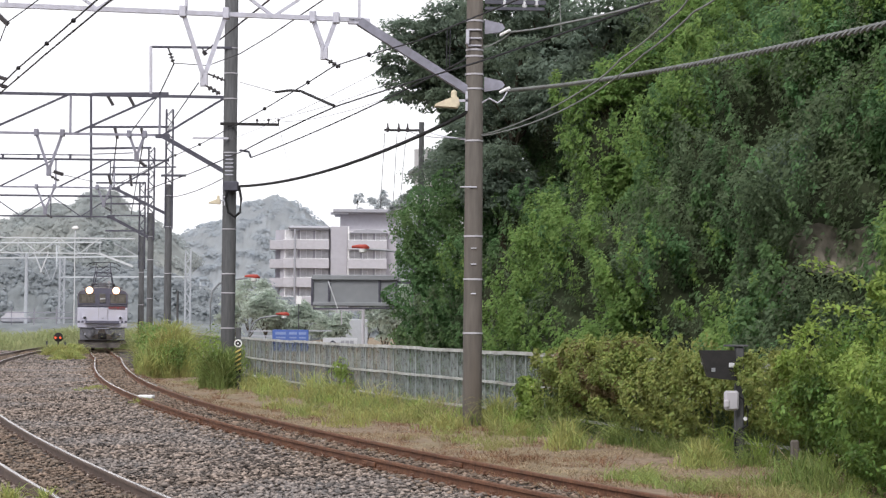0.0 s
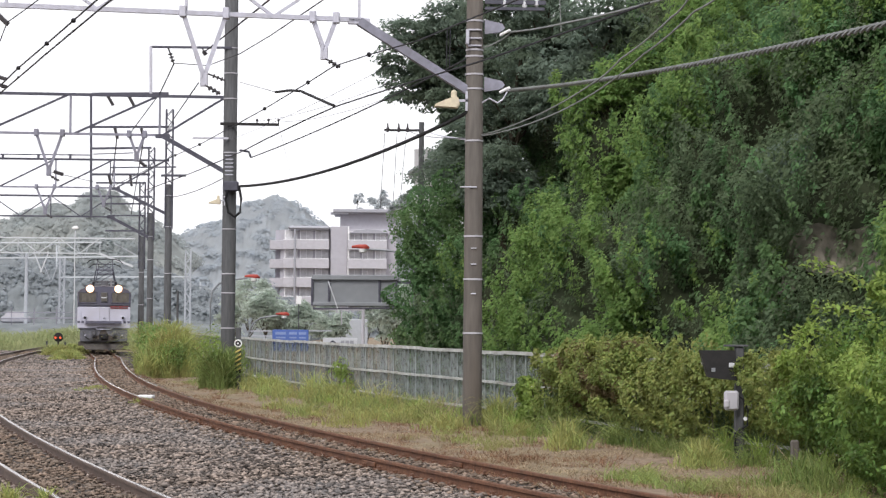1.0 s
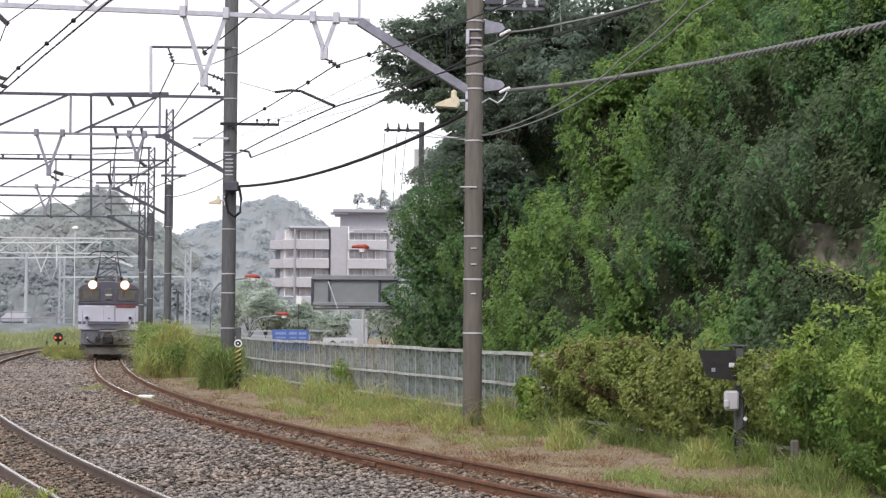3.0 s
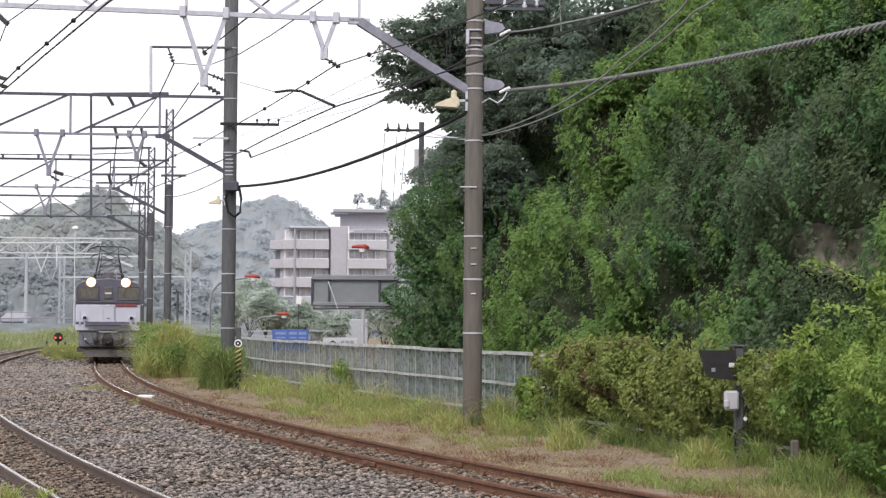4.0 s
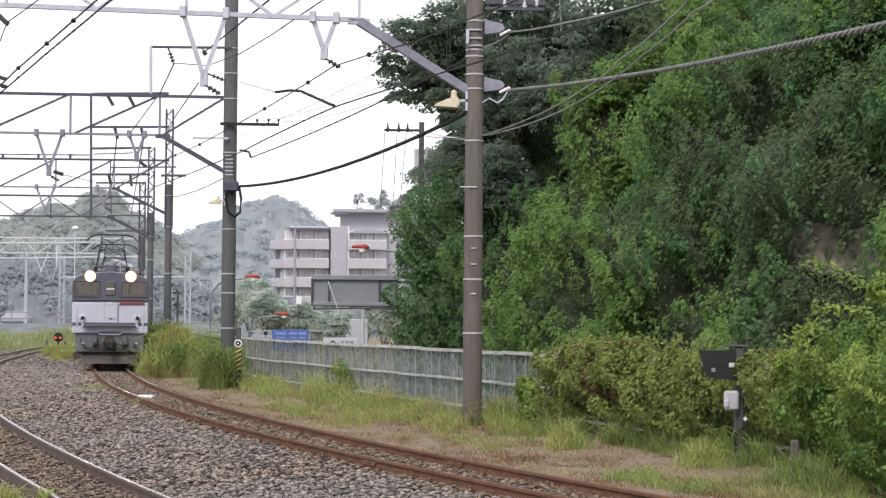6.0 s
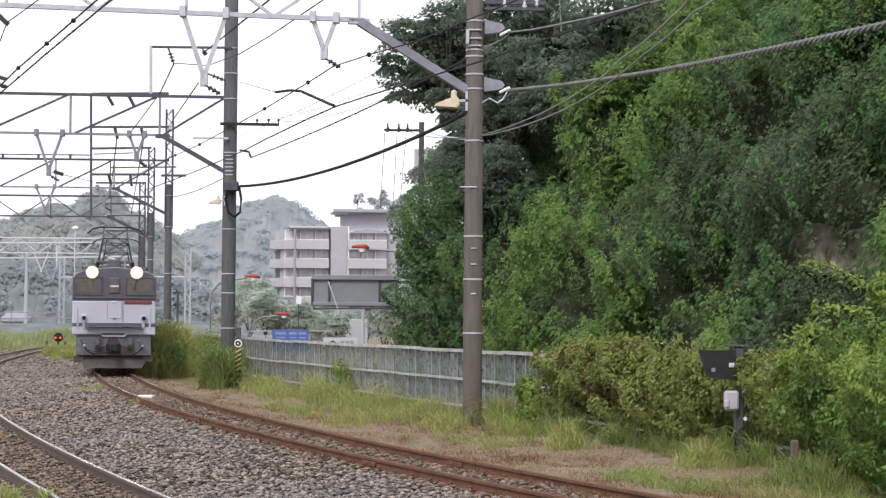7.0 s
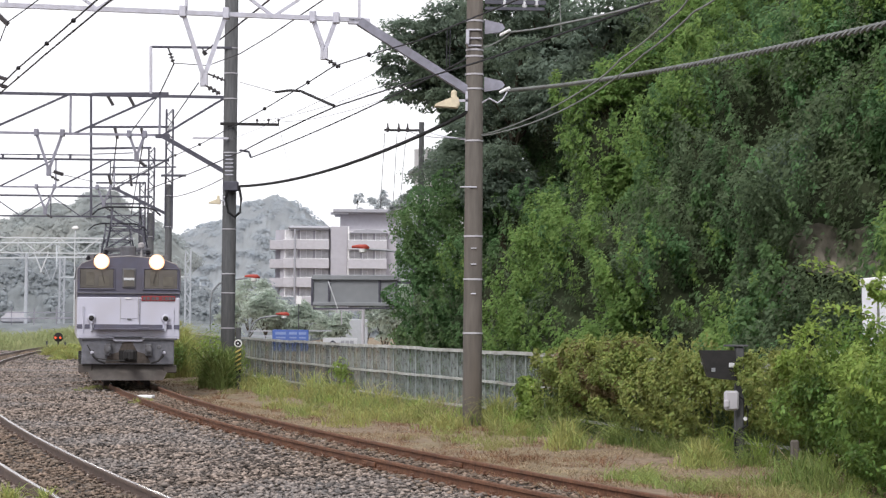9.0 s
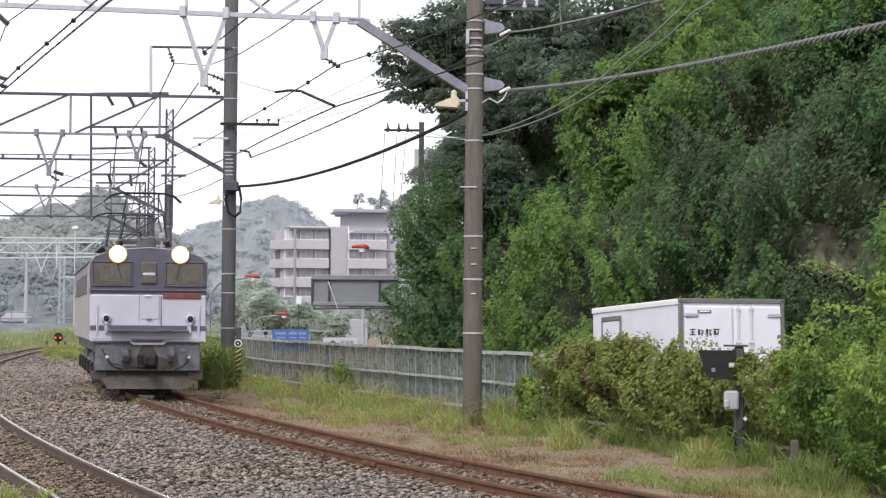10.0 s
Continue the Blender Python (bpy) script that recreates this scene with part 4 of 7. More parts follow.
for cx, cz, r in ((-1.55, 5.9, 1.1), (-1.5, 4.2, 1.15), (-1.6, 2.6, 1.2), (-1.5, 1.0, 1.3), (-0.5, 6.9, 1.1), (-0.4, 5.2, 1.2), (-0.4, 3.4, 1.3), (-0.4, 1.4, 1.4), (0.6, 7.7, 1.1), (0.8, 6.0, 1.3), (0.8, 4.2, 1.3), (0.8, 2.2, 1.4), (1.9, 8.3, 1.1), (1.9, 6.6, 1.3), (2.0, 4.8, 1.3), (2.0, 2.6, 1.4)):
    mound.append((cx + (0.55 if cz < 5 else 0.25), 85 + cx * 0.5, cz, r, r * 0.95))
bush("ivy_mound", mound, 26000, 0.15, M["leaf_hill"], "dark green ivy-covered mound at the end of the bank", "bush")
draped("ivy_drapes", [(x + 0.65, y + 0.2, z, r, q) for x, y, z, r, q in mound] + [(x + 0.7, y - 0.2, z - 0.8, r * 0.8, q * 0.8) for x, y, z, r, q in mound if z > 2], 480, 0.14, M["leaf_hill"], "ivy hanging in bunches over the mound", "ivy")
for cx, cy, cz, r, n in ((-2.75, 53.3, 0.55, 0.26, 240), (-2.55, 53.2, 0.15, 0.3, 240), (1.75, 39.7, 0.5, 0.28, 700), (1.8, 39.6, 0.05, 0.3, 700), (-7.2, 67.5, 0.5, 0.6, 1200), (-8.2, 72, 0.6, 0.8, 1500)):
    bush("climber", [(cx, cy, cz, r, r * 1.1)], n, 0.1, M["leaf_bush"], "light green climbing plant on the fence", "climbing plant")
# a long arching shoot above the bush
for k, (p0, p1, p2) in enumerate((((6.05, 27, 2.16), (5.68, 27, 2.62), (4.99, 27, 2.72)), ((5.84, 27, 2.0), (5.45, 27, 2.15), (5.06, 27, 2.09)), ((5.57, 28, 1.68), (5.17, 28, 1.92), (4.81, 28, 1.63)))):
    sh = thing("bramble_shoot", (0, 0, 0), "long arching bright green bramble shoot", "shoot", "shoots above the bush")
    pts = [Vector(p0) * (1 - t) ** 2 + Vector(p1) * 2 * t * (1 - t) + Vector(p2) * t * t for t in np.linspace(0, 1, 14)]
    part("stem", Shape().tube(pts, 0.006, 4), M["bark"], sh)
    c = np.array([tuple(p) for p in pts]).repeat(8, axis=0) + RNG.normal(0, 0.05, (len(pts) * 8, 3))
    lf = quads("leaf_spray", leaf_quads(c, np.tile(np.array([[0, -0.6, 0.8]]), (len(c), 1)), 0.085, 0.7, 0.2), M["leaf_bush"])
    lf.parent = sh
    tagged(lf, kind="stuff")


# grass
GY = np.arange(5, 140, 1.0)
G_MID = np.array([bed_mid(v) for v in GY])


def blades(x, y, h, w, lean=0.35, z=None):
    n = len(x)
    z0 = np.array([ground_z(a, b) for a, b in zip(x, y)]) if z is None else z
    if z is None:
        # on the ballast shoulder the roots sit higher
        o = x - np.interp(y, GY, G_MID)
        z0 = np.maximum(z0, np.where((o < 4.05) & (o > 0), np.interp(o, [3.45, 3.75, 4.05], [-0.15, -0.20, -0.34]), -9))
    base = np.stack([x, y, z0 - 0.02], axis=1)
    ang = RNG.uniform(0, 2 * np.pi, n)
    side = np.stack([np.cos(ang), np.sin(ang) * 0.4, np.zeros(n)], axis=1) * (w * RNG.uniform(0.6, 1.3, n))[:, None]
    ln = RNG.normal(0, lean, (n, 2)) * h[:, None]
    m1 = base + np.stack([ln[:, 0] * 0.14, ln[:, 1] * 0.14, h * 0.5], axis=1)
    m2 = base + np.stack([ln[:, 0] * 0.55, ln[:, 1] * 0.55, h * 0.86], axis=1)
    bend = np.clip(np.hypot(ln[:, 0], ln[:, 1]) / np.maximum(h, 1e-6), 0, 1.4)
    tip = base + np.stack([ln[:, 0] * 1.2, ln[:, 1] * 1.2, h * (1.02 - 0.32 * bend)], axis=1)
    q2 = np.stack([m2 - side * 0.7, m2 + side * 0.7, tip + side * 0.08, tip - side * 0.08], axis=1)
    if h.max() < 0.25:
        q1 = np.stack([base - side, base + side, m2 + side * 0.7, m2 - side * 0.7], axis=1)
        return np.concatenate([q1, q2])
    q0 = np.stack([base - side, base + side, m1 + side, m1 - side], axis=1)
    q1 = np.stack([m1 - side, m1 + side, m2 + side * 0.7, m2 - side * 0.7], axis=1)
    return np.concatenate([q0, q1, q2])


G_FENCE, G_TRACK = np.array([float(fence_x(v)) for v in GY]), np.array([side_x(v) for v in GY])


def grass_patch(name, n, y0, y1, u0, u1, height, w, material, label, lean=0.35, thin=-0.2, seed=41):
    """Blades between the track's shoulder (u = 0) and the fence (u = 1)."""
    y = 1 / RNG.uniform(1 / y1, 1 / y0, n)
    u = RNG.uniform(u0, u1, n)
    a = np.interp(y, GY, G_TRACK) + 0.95
    x = a + (np.interp(y, GY, G_FENCE) - a) * u
    p = np.stack([x, y, np.zeros(n)], axis=1)
    m = 0.6 * wave(p, 1.5, seed) + 0.5 * wave(p, 3.6, seed + 2) + 0.25 * wave(p, 9, seed + 3)
    h = height * RNG.uniform(0.45, 1.25, n) * np.clip(0.75 + 0.55 * m, 0.25, 1.6)
    ok = m > thin + RNG.normal(0, 0.25, n)
    if height > 0.1:
        ok &= ~((y > 27.0) & (y < 37.0) & (u > 0.55) & (RNG.uniform(0, 1, n) < 0.85))
    tagged(quads(name, blades(x[ok], y[ok], h[ok], w, lean), material), label, "grass", kind="stuff")


def tufts(name, n, y0, y1, u0, u1, blades_each, height, radius, w, material, label, lean=0.7, thin=-9.0, seed=51):
    """Separate tufts of blades that fan out from their roots."""
    y = 1 / RNG.uniform(1 / y1, 1 / y0, n)
    a = np.interp(y, GY, G_TRACK) + 0.95
    u = RNG.uniform(u0, u1, n)
    x = a + (np.interp(y, GY, G_FENCE) - a) * u
    p = np.stack([x, y, np.zeros(n)], axis=1)
    m = 0.6 * wave(p, 1.3, seed) + 0.5 * wave(p, 3.1, seed + 1)
    # few tufts in the shade of the hedge
    keep = (m > thin) & ~((y > 27.0) & (y < 37.0) & (u > 0.55) & (RNG.uniform(0, 1, n) < 0.85))
    x, y, m = x[keep], y[keep], m[keep]
    size = RNG.uniform(0.4, 1.3, len(x)) * np.clip(0.85 + 0.4 * m, 0.4, 1.5)
    k = blades_each
    xx, yy = np.repeat(x, k), np.repeat(y, k)
    xx, yy = xx + RNG.normal(0, radius, len(xx)), yy + RNG.normal(0, radius * 1.3, len(yy))
    hh = np.repeat(size, k) * height * RNG.uniform(0.35, 1.15, len(xx))
    tagged(quads(name, blades(xx, yy, hh, w, lean), material), label, "grass", kind="stuff")


grass_patch("fence_grass", 9000, 22, 80, 0.74, 1.02, 0.3, 0.007, M["leaf_grass"], "green grass along the foot of the fence", 0.5, 0.45)
tufts("grass_tufts", 130, 24, 80, 0.55, 1.0, 45, 0.5, 0.09, 0.007, M["leaf_grass"], "tall green grass tufts along the fence", 0.55, -0.1, 41)
tufts("tall_weeds", 38, 47, 66, 0.62, 1.0, 46, 0.7, 0.16, 0.010, M["leaf_tall"], "tall yellow-green weeds in front of the fence", 0.6, -0.5, 33)
tufts("weed_tufts", 160, 24, 70, 0.7, 1.0, 40, 0.42, 0.08, 0.009, M["leaf_bush"], "bright green weed tufts at the foot of the fence", 0.7, 0.0, 81)
tufts("short_tufts", 1500, 20, 90, 0.28, 0.95, 30, 0.2, 0.09, 0.006, M["leaf_grass"], "short yellow-green grass tufts beside the track", 0.9, 0.3, 51)
tufts("dead_tufts", 1200, 20, 80, -0.1, 0.98, 26, 0.12, 0.10, 0.006, M["dead_weed"], "brown dead weeds beside the track", 1.3, -0.4, 71)
grass_patch("dry_grass", 66000, 20, 80, -0.09, 0.98, 0.075, 0.006, M["straw"], "dry straw-coloured grass beside the rusty track", 1.7, -0.6, 61)
tufts("dead_stalks", 90, 26, 60, 0.7, 1.0, 18, 0.6, 0.1, 0.005, M["straw"], "tall dead straw stalks by the fence", 0.8, -0.4, 91)


def clump(cx, cy, rx, ry, n, h, w, label, z=None, lean=0.55, material="leaf_tall"):
    a, r = RNG.uniform(0, 6.28, n), RNG.uniform(0, 1, n) ** 0.62
    wob = 1 + 0.25 * np.sin(a * 3 + cx) + 0.15 * np.sin(a * 7 + cy)
    x, y = cx + np.cos(a) * r * rx * wob, cy + np.sin(a) * r * ry * wob
    hh = h * (1 - 0.8 * r ** 2) * RNG.uniform(0.45, 1.15, n)
    tagged(quads("grass_clump", blades(x, y, hh, w, lean, None if z is None else np.full(n, z)), M[material]), label, "grass", kind="stuff")


clump(-10.05, 74, 1.0, 3.0, 5200, 1.9, 0.02, "tall thick grass clump beside the rusty track", lean=0.4)
clump(-11.55, 82, 1.05, 3.0, 5200, 2.2, 0.02, "tall thick grass clump beside the rusty track", lean=0.4)
clump(-6.78, 60.4, 0.55, 0.9, 1900, 1.4, 0.014, "tall dark green grass clump at the foot of the pole", lean=0.5, material="leaf_lush_shade")
bush("shrub", [(-10.5, 74, 0.7, 0.7, 0.8), (-9.9, 72.4, 0.4, 0.6, 0.6), (-11.0, 75.5, 1.0, 0.7, 0.75)], 4200, 0.11, M["leaf_spring"], "leafy light green shrub among tall grass beside the track", "shrub", False)
bush("shrub", [(-6.9, 60.2, 0.45, 0.3, 0.55), (-6.7, 60.0, 0.0, 0.36, 0.4)], 1500, 0.085, M["leaf_deep"], "leafy green shrub at the foot of the pole", "shrub", False)
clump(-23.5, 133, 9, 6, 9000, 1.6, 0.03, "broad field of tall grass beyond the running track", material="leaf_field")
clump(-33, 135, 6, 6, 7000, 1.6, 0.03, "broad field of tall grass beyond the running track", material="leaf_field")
clump(-20.3, 108, 0.8, 2.5, 2500, 0.7, 0.02, "low weeds between the tracks")


# darker blades here paint the shade at the foot of the bush
clump(4.7, 25.6, 0.6, 1.6, 700, 0.62, 0.008, "thick green grass at the foot of the bush", material="leaf_lush_shade")
clump(3.9, 29.6, 0.4, 0.7, 520, 0.5, 0.008, "bright grass clump in front of the hedge")
clump(2.1, 33.6, 0.4, 0.8, 380, 0.6, 0.009, "long-bladed grass clump in front of the hedge")
for gx, gy, gr, gh in ((-3.83, 47.48, 0.45, 0.45), (-2.93, 43.4, 0.35, 0.4), (-1.93, 40.44, 0.5, 0.5), (-1.49, 42.87, 0.4, 0.5), (-0.92, 41.98, 0.4, 0.55), (0.05, 38.61, 0.45, 0.55), (1.27, 40.04, 0.4, 0.65), (1.53, 37.46, 0.3, 0.45), (4.2, 32.16, 0.3, 0.5)):
    clump(gx, gy, gr * 1.2, gr * 2.0, 260, gh * 0.85, 0.009, "yellow-green grass clump beside the fence")
# arching tufts along the foot of the hedge and the bush, shade put into their colour
tuft_y = 25.4
while tuft_y < 38.5:
    off = random.uniform(0.35, 1.1)
    tx, ty = float(fence_x(tuft_y)) - off * 0.95, tuft_y - off * 0.32
    clump(tx, ty, random.uniform(0.2, 0.4), random.uniform(0.3, 0.6), random.randrange(90, 200), random.uniform(0.35, 0.75), 0.008, "arching green grass tuft at the foot of the hedge", lean=random.uniform(0.7, 1.0), material="leaf_lush_shade")
    tuft_y += random.uniform(0.35, 1.1)
clump(-2.9, 52.5, 0.6, 1.0, 1200, 0.5, 0.009, "grass clump at the foot of the fence")
clump(-0.5, 43.0, 0.45, 0.8, 500, 0.5, 0.009, "grass clump beside the pole")
clump(1.15, 40.6, 0.35, 0.5, 700, 0.75, 0.010, "tall pale grass clump beside the pole")
clump(-4.9, 57.0, 0.5, 1.2, 1200, 0.6, 0.010, "grass clump at the foot of the fence")
clump(-4.55, 20.9, 0.14, 0.2, 260, 0.34, 0.007, "grass tuft beside the running rail", -0.13)
clump(-4.25, 21.3, 0.1, 0.15, 160, 0.26, 0.007, "grass tuft beside the running rail", -0.13)
clump(-7.19, 47.59, 0.28, 0.9, 420, 0.17, 0.008, "low grass tuft beside the side track", -0.14)
clump(-9.97, 56.24, 0.4, 2.6, 700, 0.13, 0.009, "low weeds beside the side track", -0.14)
clump(-18.3, 96, 0.7, 3.0, 2500, 0.55, 0.018, "low weeds between the tracks")
clump(-20.6, 105.5, 0.7, 1.2, 1500, 0.8, 0.018, "weeds round the dwarf signal")


# ballast stones near the camera
def build_stones(name, label, n, near_track, material, y0=19, span=61):
    y = y0 + span * RNG.uniform(0, 1, n) ** 1.5
    o = RNG.uniform(-5.6, 4.5, n)
    ys = np.arange(15, 125, 0.5)
    mid = np.interp(y, ys, [bed_mid(v) for v in ys])
    x = mid + o
    z = np.interp(o, [-6.2, -5.0, -3, 0, 2.0, 3.45, 3.75, 4.05], [-0.30, -0.16, -0.14, -0.15, -0.15, -0.15, -0.20, -0.34])
    sx = np.interp(y, ys, [side_x(v) for v in ys])
    mx = np.interp(y, ys, [main_x(v) for v in ys])
    clear = (np.abs(np.abs(x - sx) - 0.594) > 0.09) & (np.abs(np.abs(x - mx) - 0.594) > 0.09)
    rusty = (np.abs(x - sx) < 1.0 + RNG.normal(0, 0.25, n)) | (np.abs(x - mx) < 0.6 + RNG.normal(0, 0.1, n))
    clear &= rusty if near_track else ~rusty
    clear &= x < sx + 0.85 + RNG.normal(0, 0.14, n)
    x, y, z = x[clear], y[clear], z[clear]
    n = len(x)
    d = np.array([[1, 0, 0], [-1, 0, 0], [0, 1, 0], [0, -1, 0], [0, 0, 1], [0, 0, -1]], float)
    r = RNG.uniform(0.018, 0.052, (n, 1, 1)) * (1 + (y[:, None, None] - 20) * 0.010)
    v = d[None] * r * RNG.uniform(0.6, 1.25, (n, 6, 1)) * np.array([1.35, 0.85, 1.0]) + RNG.normal(0, 0.22, (n, 6, 3)) * r
    a = RNG.uniform(0, 6.28, n)
    ca, sa = np.cos(a)[:, None], np.sin(a)[:, None]
    vx, vy = v[:, :, 0] * ca - v[:, :, 1] * sa, v[:, :, 0] * sa + v[:, :, 1] * ca
    v = np.stack([vx, vy, v[:, :, 2] * 0.5], axis=2) + np.stack([x, y, z + RNG.uniform(-0.015, 0.04, n)], axis=1)[:, None, :]
    tri = np.array([[0, 2, 4], [2, 1, 4], [1, 3, 4], [3, 0, 4], [2, 0, 5], [1, 2, 5], [3, 1, 5], [0, 3, 5]])
    idx = (np.arange(n)[:, None, None] * 6 + tri[None]).reshape(-1)
    me = bpy.data.meshes.new(name)
    me.vertices.add(n * 6)
    me.vertices.foreach_set("co", v.astype(np.float32).ravel())
    me.loops.add(len(idx))
    me.loops.foreach_set("vertex_index", idx.astype(np.int32))
    me.polygons.add(len(idx) // 3)
    me.polygons.foreach_set("loop_start", np.arange(0, len(idx), 3, dtype=np.int32))
    me.update(calc_edges=True)
    me.materials.append(material)
    tagged(new(name, me), label, "ballast", kind="stuff")


build_stones("ballast_stones", "loose brown-grey crushed ballast stones", 100000, False, M["stone"])
build_stones("rusty_ballast_stones", "rust-stained ballast stones between the rails", 70000, True, M["stone_rust"])

build_stones("far_ballast_stones", "brown-grey crushed ballast further up the line", 11000, False, M["stone"], 78, 40)
build_stones("far_rusty_ballast_stones", "rust-stained ballast between the rails further up the line", 12000, True, M["stone_rust"], 74, 44)


# distance: wooded hills and town, with haze painted into their colours
def far_hill(name, pts, depth, y, material, label, lump):
    """A wooded ridge with a lumpy canopy: pts give its skyline, lump the size of a crown."""
    xs = [p[0] for p in pts]
    nx, nr = 240, 34
    gx, ga = np.meshgrid(np.linspace(xs[0], xs[-1], nx), np.linspace(0, math.pi / 2, nr))
    gx, ga = gx.ravel(), ga.ravel()
    top = np.interp(gx, xs, [p[-1] for p in pts])
    p = np.stack([gx, y + depth * (1 - np.cos(ga)), -3 + (top + 3) * np.sin(ga)], axis=1)
    f = 2.6 / lump
    bump = 0.5 + 0.3 * wave(p, f, 71) + 0.22 * np.abs(wave(p, f * 1.9, 72)) + 0.2 * np.abs(wave(p, f * 4.3, 73)) - 0.1
    p[:, 2] += (bump - 0.5) * lump * 0.55
    p[:, 1] -= bump * lump * 0.5
    s = Shape()
    s.v = [tuple(q) for q in p]
    s.f = [(j * nx + i, j * nx + i + 1, (j + 1) * nx + i + 1, (j + 1) * nx + i) for j in range(nr - 1) for i in range(nx - 1)]
    hill = tagged(make(name, s, material, True, False), label, "hill", kind="structure")
    # tree crowns: clusters of leaf clumps set into the slope
    g = np.random.default_rng(int(y))
    m, per = 640, 36
    c = p[g.integers(nx, nx * nr, m)] + np.array([0, -0.05, -0.25]) * lump
    r = lump * g.uniform(0.4, 0.8, m)
    d = unit(g.normal(0, 1, (m * per, 3)) + np.array([0, -0.5, 0.6]))
    q = np.repeat(c, per, axis=0) + d * (np.repeat(r, per) * g.uniform(0.85, 1.05, m * per))[:, None] * np.array([1.1, 1.0, 0.75])
    part_ob = quads("canopy", leaf_quads(q, d + np.array([0, -0.2, 0.5]), lump * 0.28, 0.2, 0.1, 0.8), material)
    part_ob.parent = hill
    tagged(part_ob, kind="stuff")


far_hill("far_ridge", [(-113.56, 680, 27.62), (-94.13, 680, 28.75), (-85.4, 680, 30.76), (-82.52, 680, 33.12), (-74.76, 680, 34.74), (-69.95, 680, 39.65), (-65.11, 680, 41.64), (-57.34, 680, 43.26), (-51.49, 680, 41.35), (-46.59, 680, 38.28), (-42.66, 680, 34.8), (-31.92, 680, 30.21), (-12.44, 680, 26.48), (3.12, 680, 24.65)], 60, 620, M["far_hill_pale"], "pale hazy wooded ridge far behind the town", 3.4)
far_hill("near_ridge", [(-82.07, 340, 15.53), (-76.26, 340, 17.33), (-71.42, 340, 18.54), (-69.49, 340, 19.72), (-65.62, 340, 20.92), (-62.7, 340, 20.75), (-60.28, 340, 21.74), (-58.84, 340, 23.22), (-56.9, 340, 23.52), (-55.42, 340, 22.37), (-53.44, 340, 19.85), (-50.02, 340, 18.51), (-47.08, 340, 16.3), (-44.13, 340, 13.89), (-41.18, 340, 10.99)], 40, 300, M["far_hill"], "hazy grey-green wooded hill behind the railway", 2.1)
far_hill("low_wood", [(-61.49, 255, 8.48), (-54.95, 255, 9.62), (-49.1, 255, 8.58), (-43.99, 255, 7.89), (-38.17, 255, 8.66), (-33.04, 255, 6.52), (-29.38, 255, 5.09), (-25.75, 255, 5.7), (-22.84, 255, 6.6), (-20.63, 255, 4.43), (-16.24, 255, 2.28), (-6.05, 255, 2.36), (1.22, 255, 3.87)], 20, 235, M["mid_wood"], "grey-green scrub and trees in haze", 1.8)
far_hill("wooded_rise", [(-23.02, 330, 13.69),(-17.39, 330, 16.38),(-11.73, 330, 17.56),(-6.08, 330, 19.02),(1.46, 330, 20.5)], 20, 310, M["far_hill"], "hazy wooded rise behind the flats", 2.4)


# apartment block
def apartment():
    bl = thing("apartment_block", (-15.3, 285, 0), "pinkish grey apartment block with balconies and flat roofs", "apartment block", rz=2)
    part("wall", Shape().box((-3.6, 8.5, 7), (9.2, 15, 15.6), 0.05).box((4.6, 8.0, 7), (8, 15, 15.9), 0.05), M["flat_wall"], bl)
    part("penthouse", Shape().box((4.6, 8, 15.9), (8.4, 12, 3.0), 0.05), M["flat_wall"], bl)
    part("roof_edge", Shape().box((4.0, 7.0, 17.6), (9.2, 13.4, 0.5), 0.06).box((0.3, 1.5, 17.25), (2.6, 2, 0.3), 0.05), M["flat_dark"], bl)
    part("roof_edge", Shape().box((-4.0, 0.9, 15.0), (6.0, 4.4, 0.6), 0.25), M["flat_dark"], bl)
    part("stair_tower", Shape().box((0.3, 0.2, 7.3), (2.4, 1.8, 15.9), 0.05), M["flat_wall"], bl)
    part("canopy", Shape().prism([(1.8, 14.3), (7.4, 14.3), (6.0, 14.75), (4.4, 14.9), (2.8, 14.75)], -0.8, 0.8), M["flat_dark"], bl)
    for k in range(5):
        z = 1.2 + k * 2.72
        for cx, w in ((-4.4, 6.6), (4.4, 5.6)):
            b = part("balcony", Shape().box((cx, -0.6, z + 0.5), (w, 1.5, 1.35), 0.04), M["flat_light"], bl)
            part("handrail", Shape().box((cx, -1.2, z + 1.25), (w, 0.08, 0.06)), M["white"], b)
            part("recess_wall", Shape().box((cx, 0.62, z + 1.75), (w, 0.5, 1.9), 0.02), M["flat_wall"], bl)
            for j in range(3):
                wx = cx - w / 2 + (j + 0.5) * w / 3
                win = part("window", Shape().box((wx, 0.34, z + 1.75), (w / 3 - 0.3, 0.06, 1.7)), M["glass_dark"], bl)
                part("frame", Shape().box((wx - w / 6 + 0.22, 0.3, z + 1.75), (0.12, 0.1, 1.7)), M["white"], win)
                part("frame", Shape().box((wx, 0.3, z + 1.75), (0.06, 0.08, 1.7)), M["white"], win)
        part("side_balcony", Shape().box((-8.6, 2.0, z + 0.5), (2.2, 3.0, 1.3), 0.04), M["flat_light"], bl)
        part("side_wall", Shape().box((-8.3, 4.0, z + 1.4), (1.4, 2.0, 2.7), 0.02), M["flat_wall"], bl)
    part("downpipe", Shape().rod((-6.0, -1.5, -1), (-6.0, -1.5, 14.8), 0.13), M["flat_dark"], bl)
    part("downpipe", Shape().rod((1.65, -0.9, -1), (1.65, -0.9, 15.3), 0.10), M["white"], bl)


apartment()


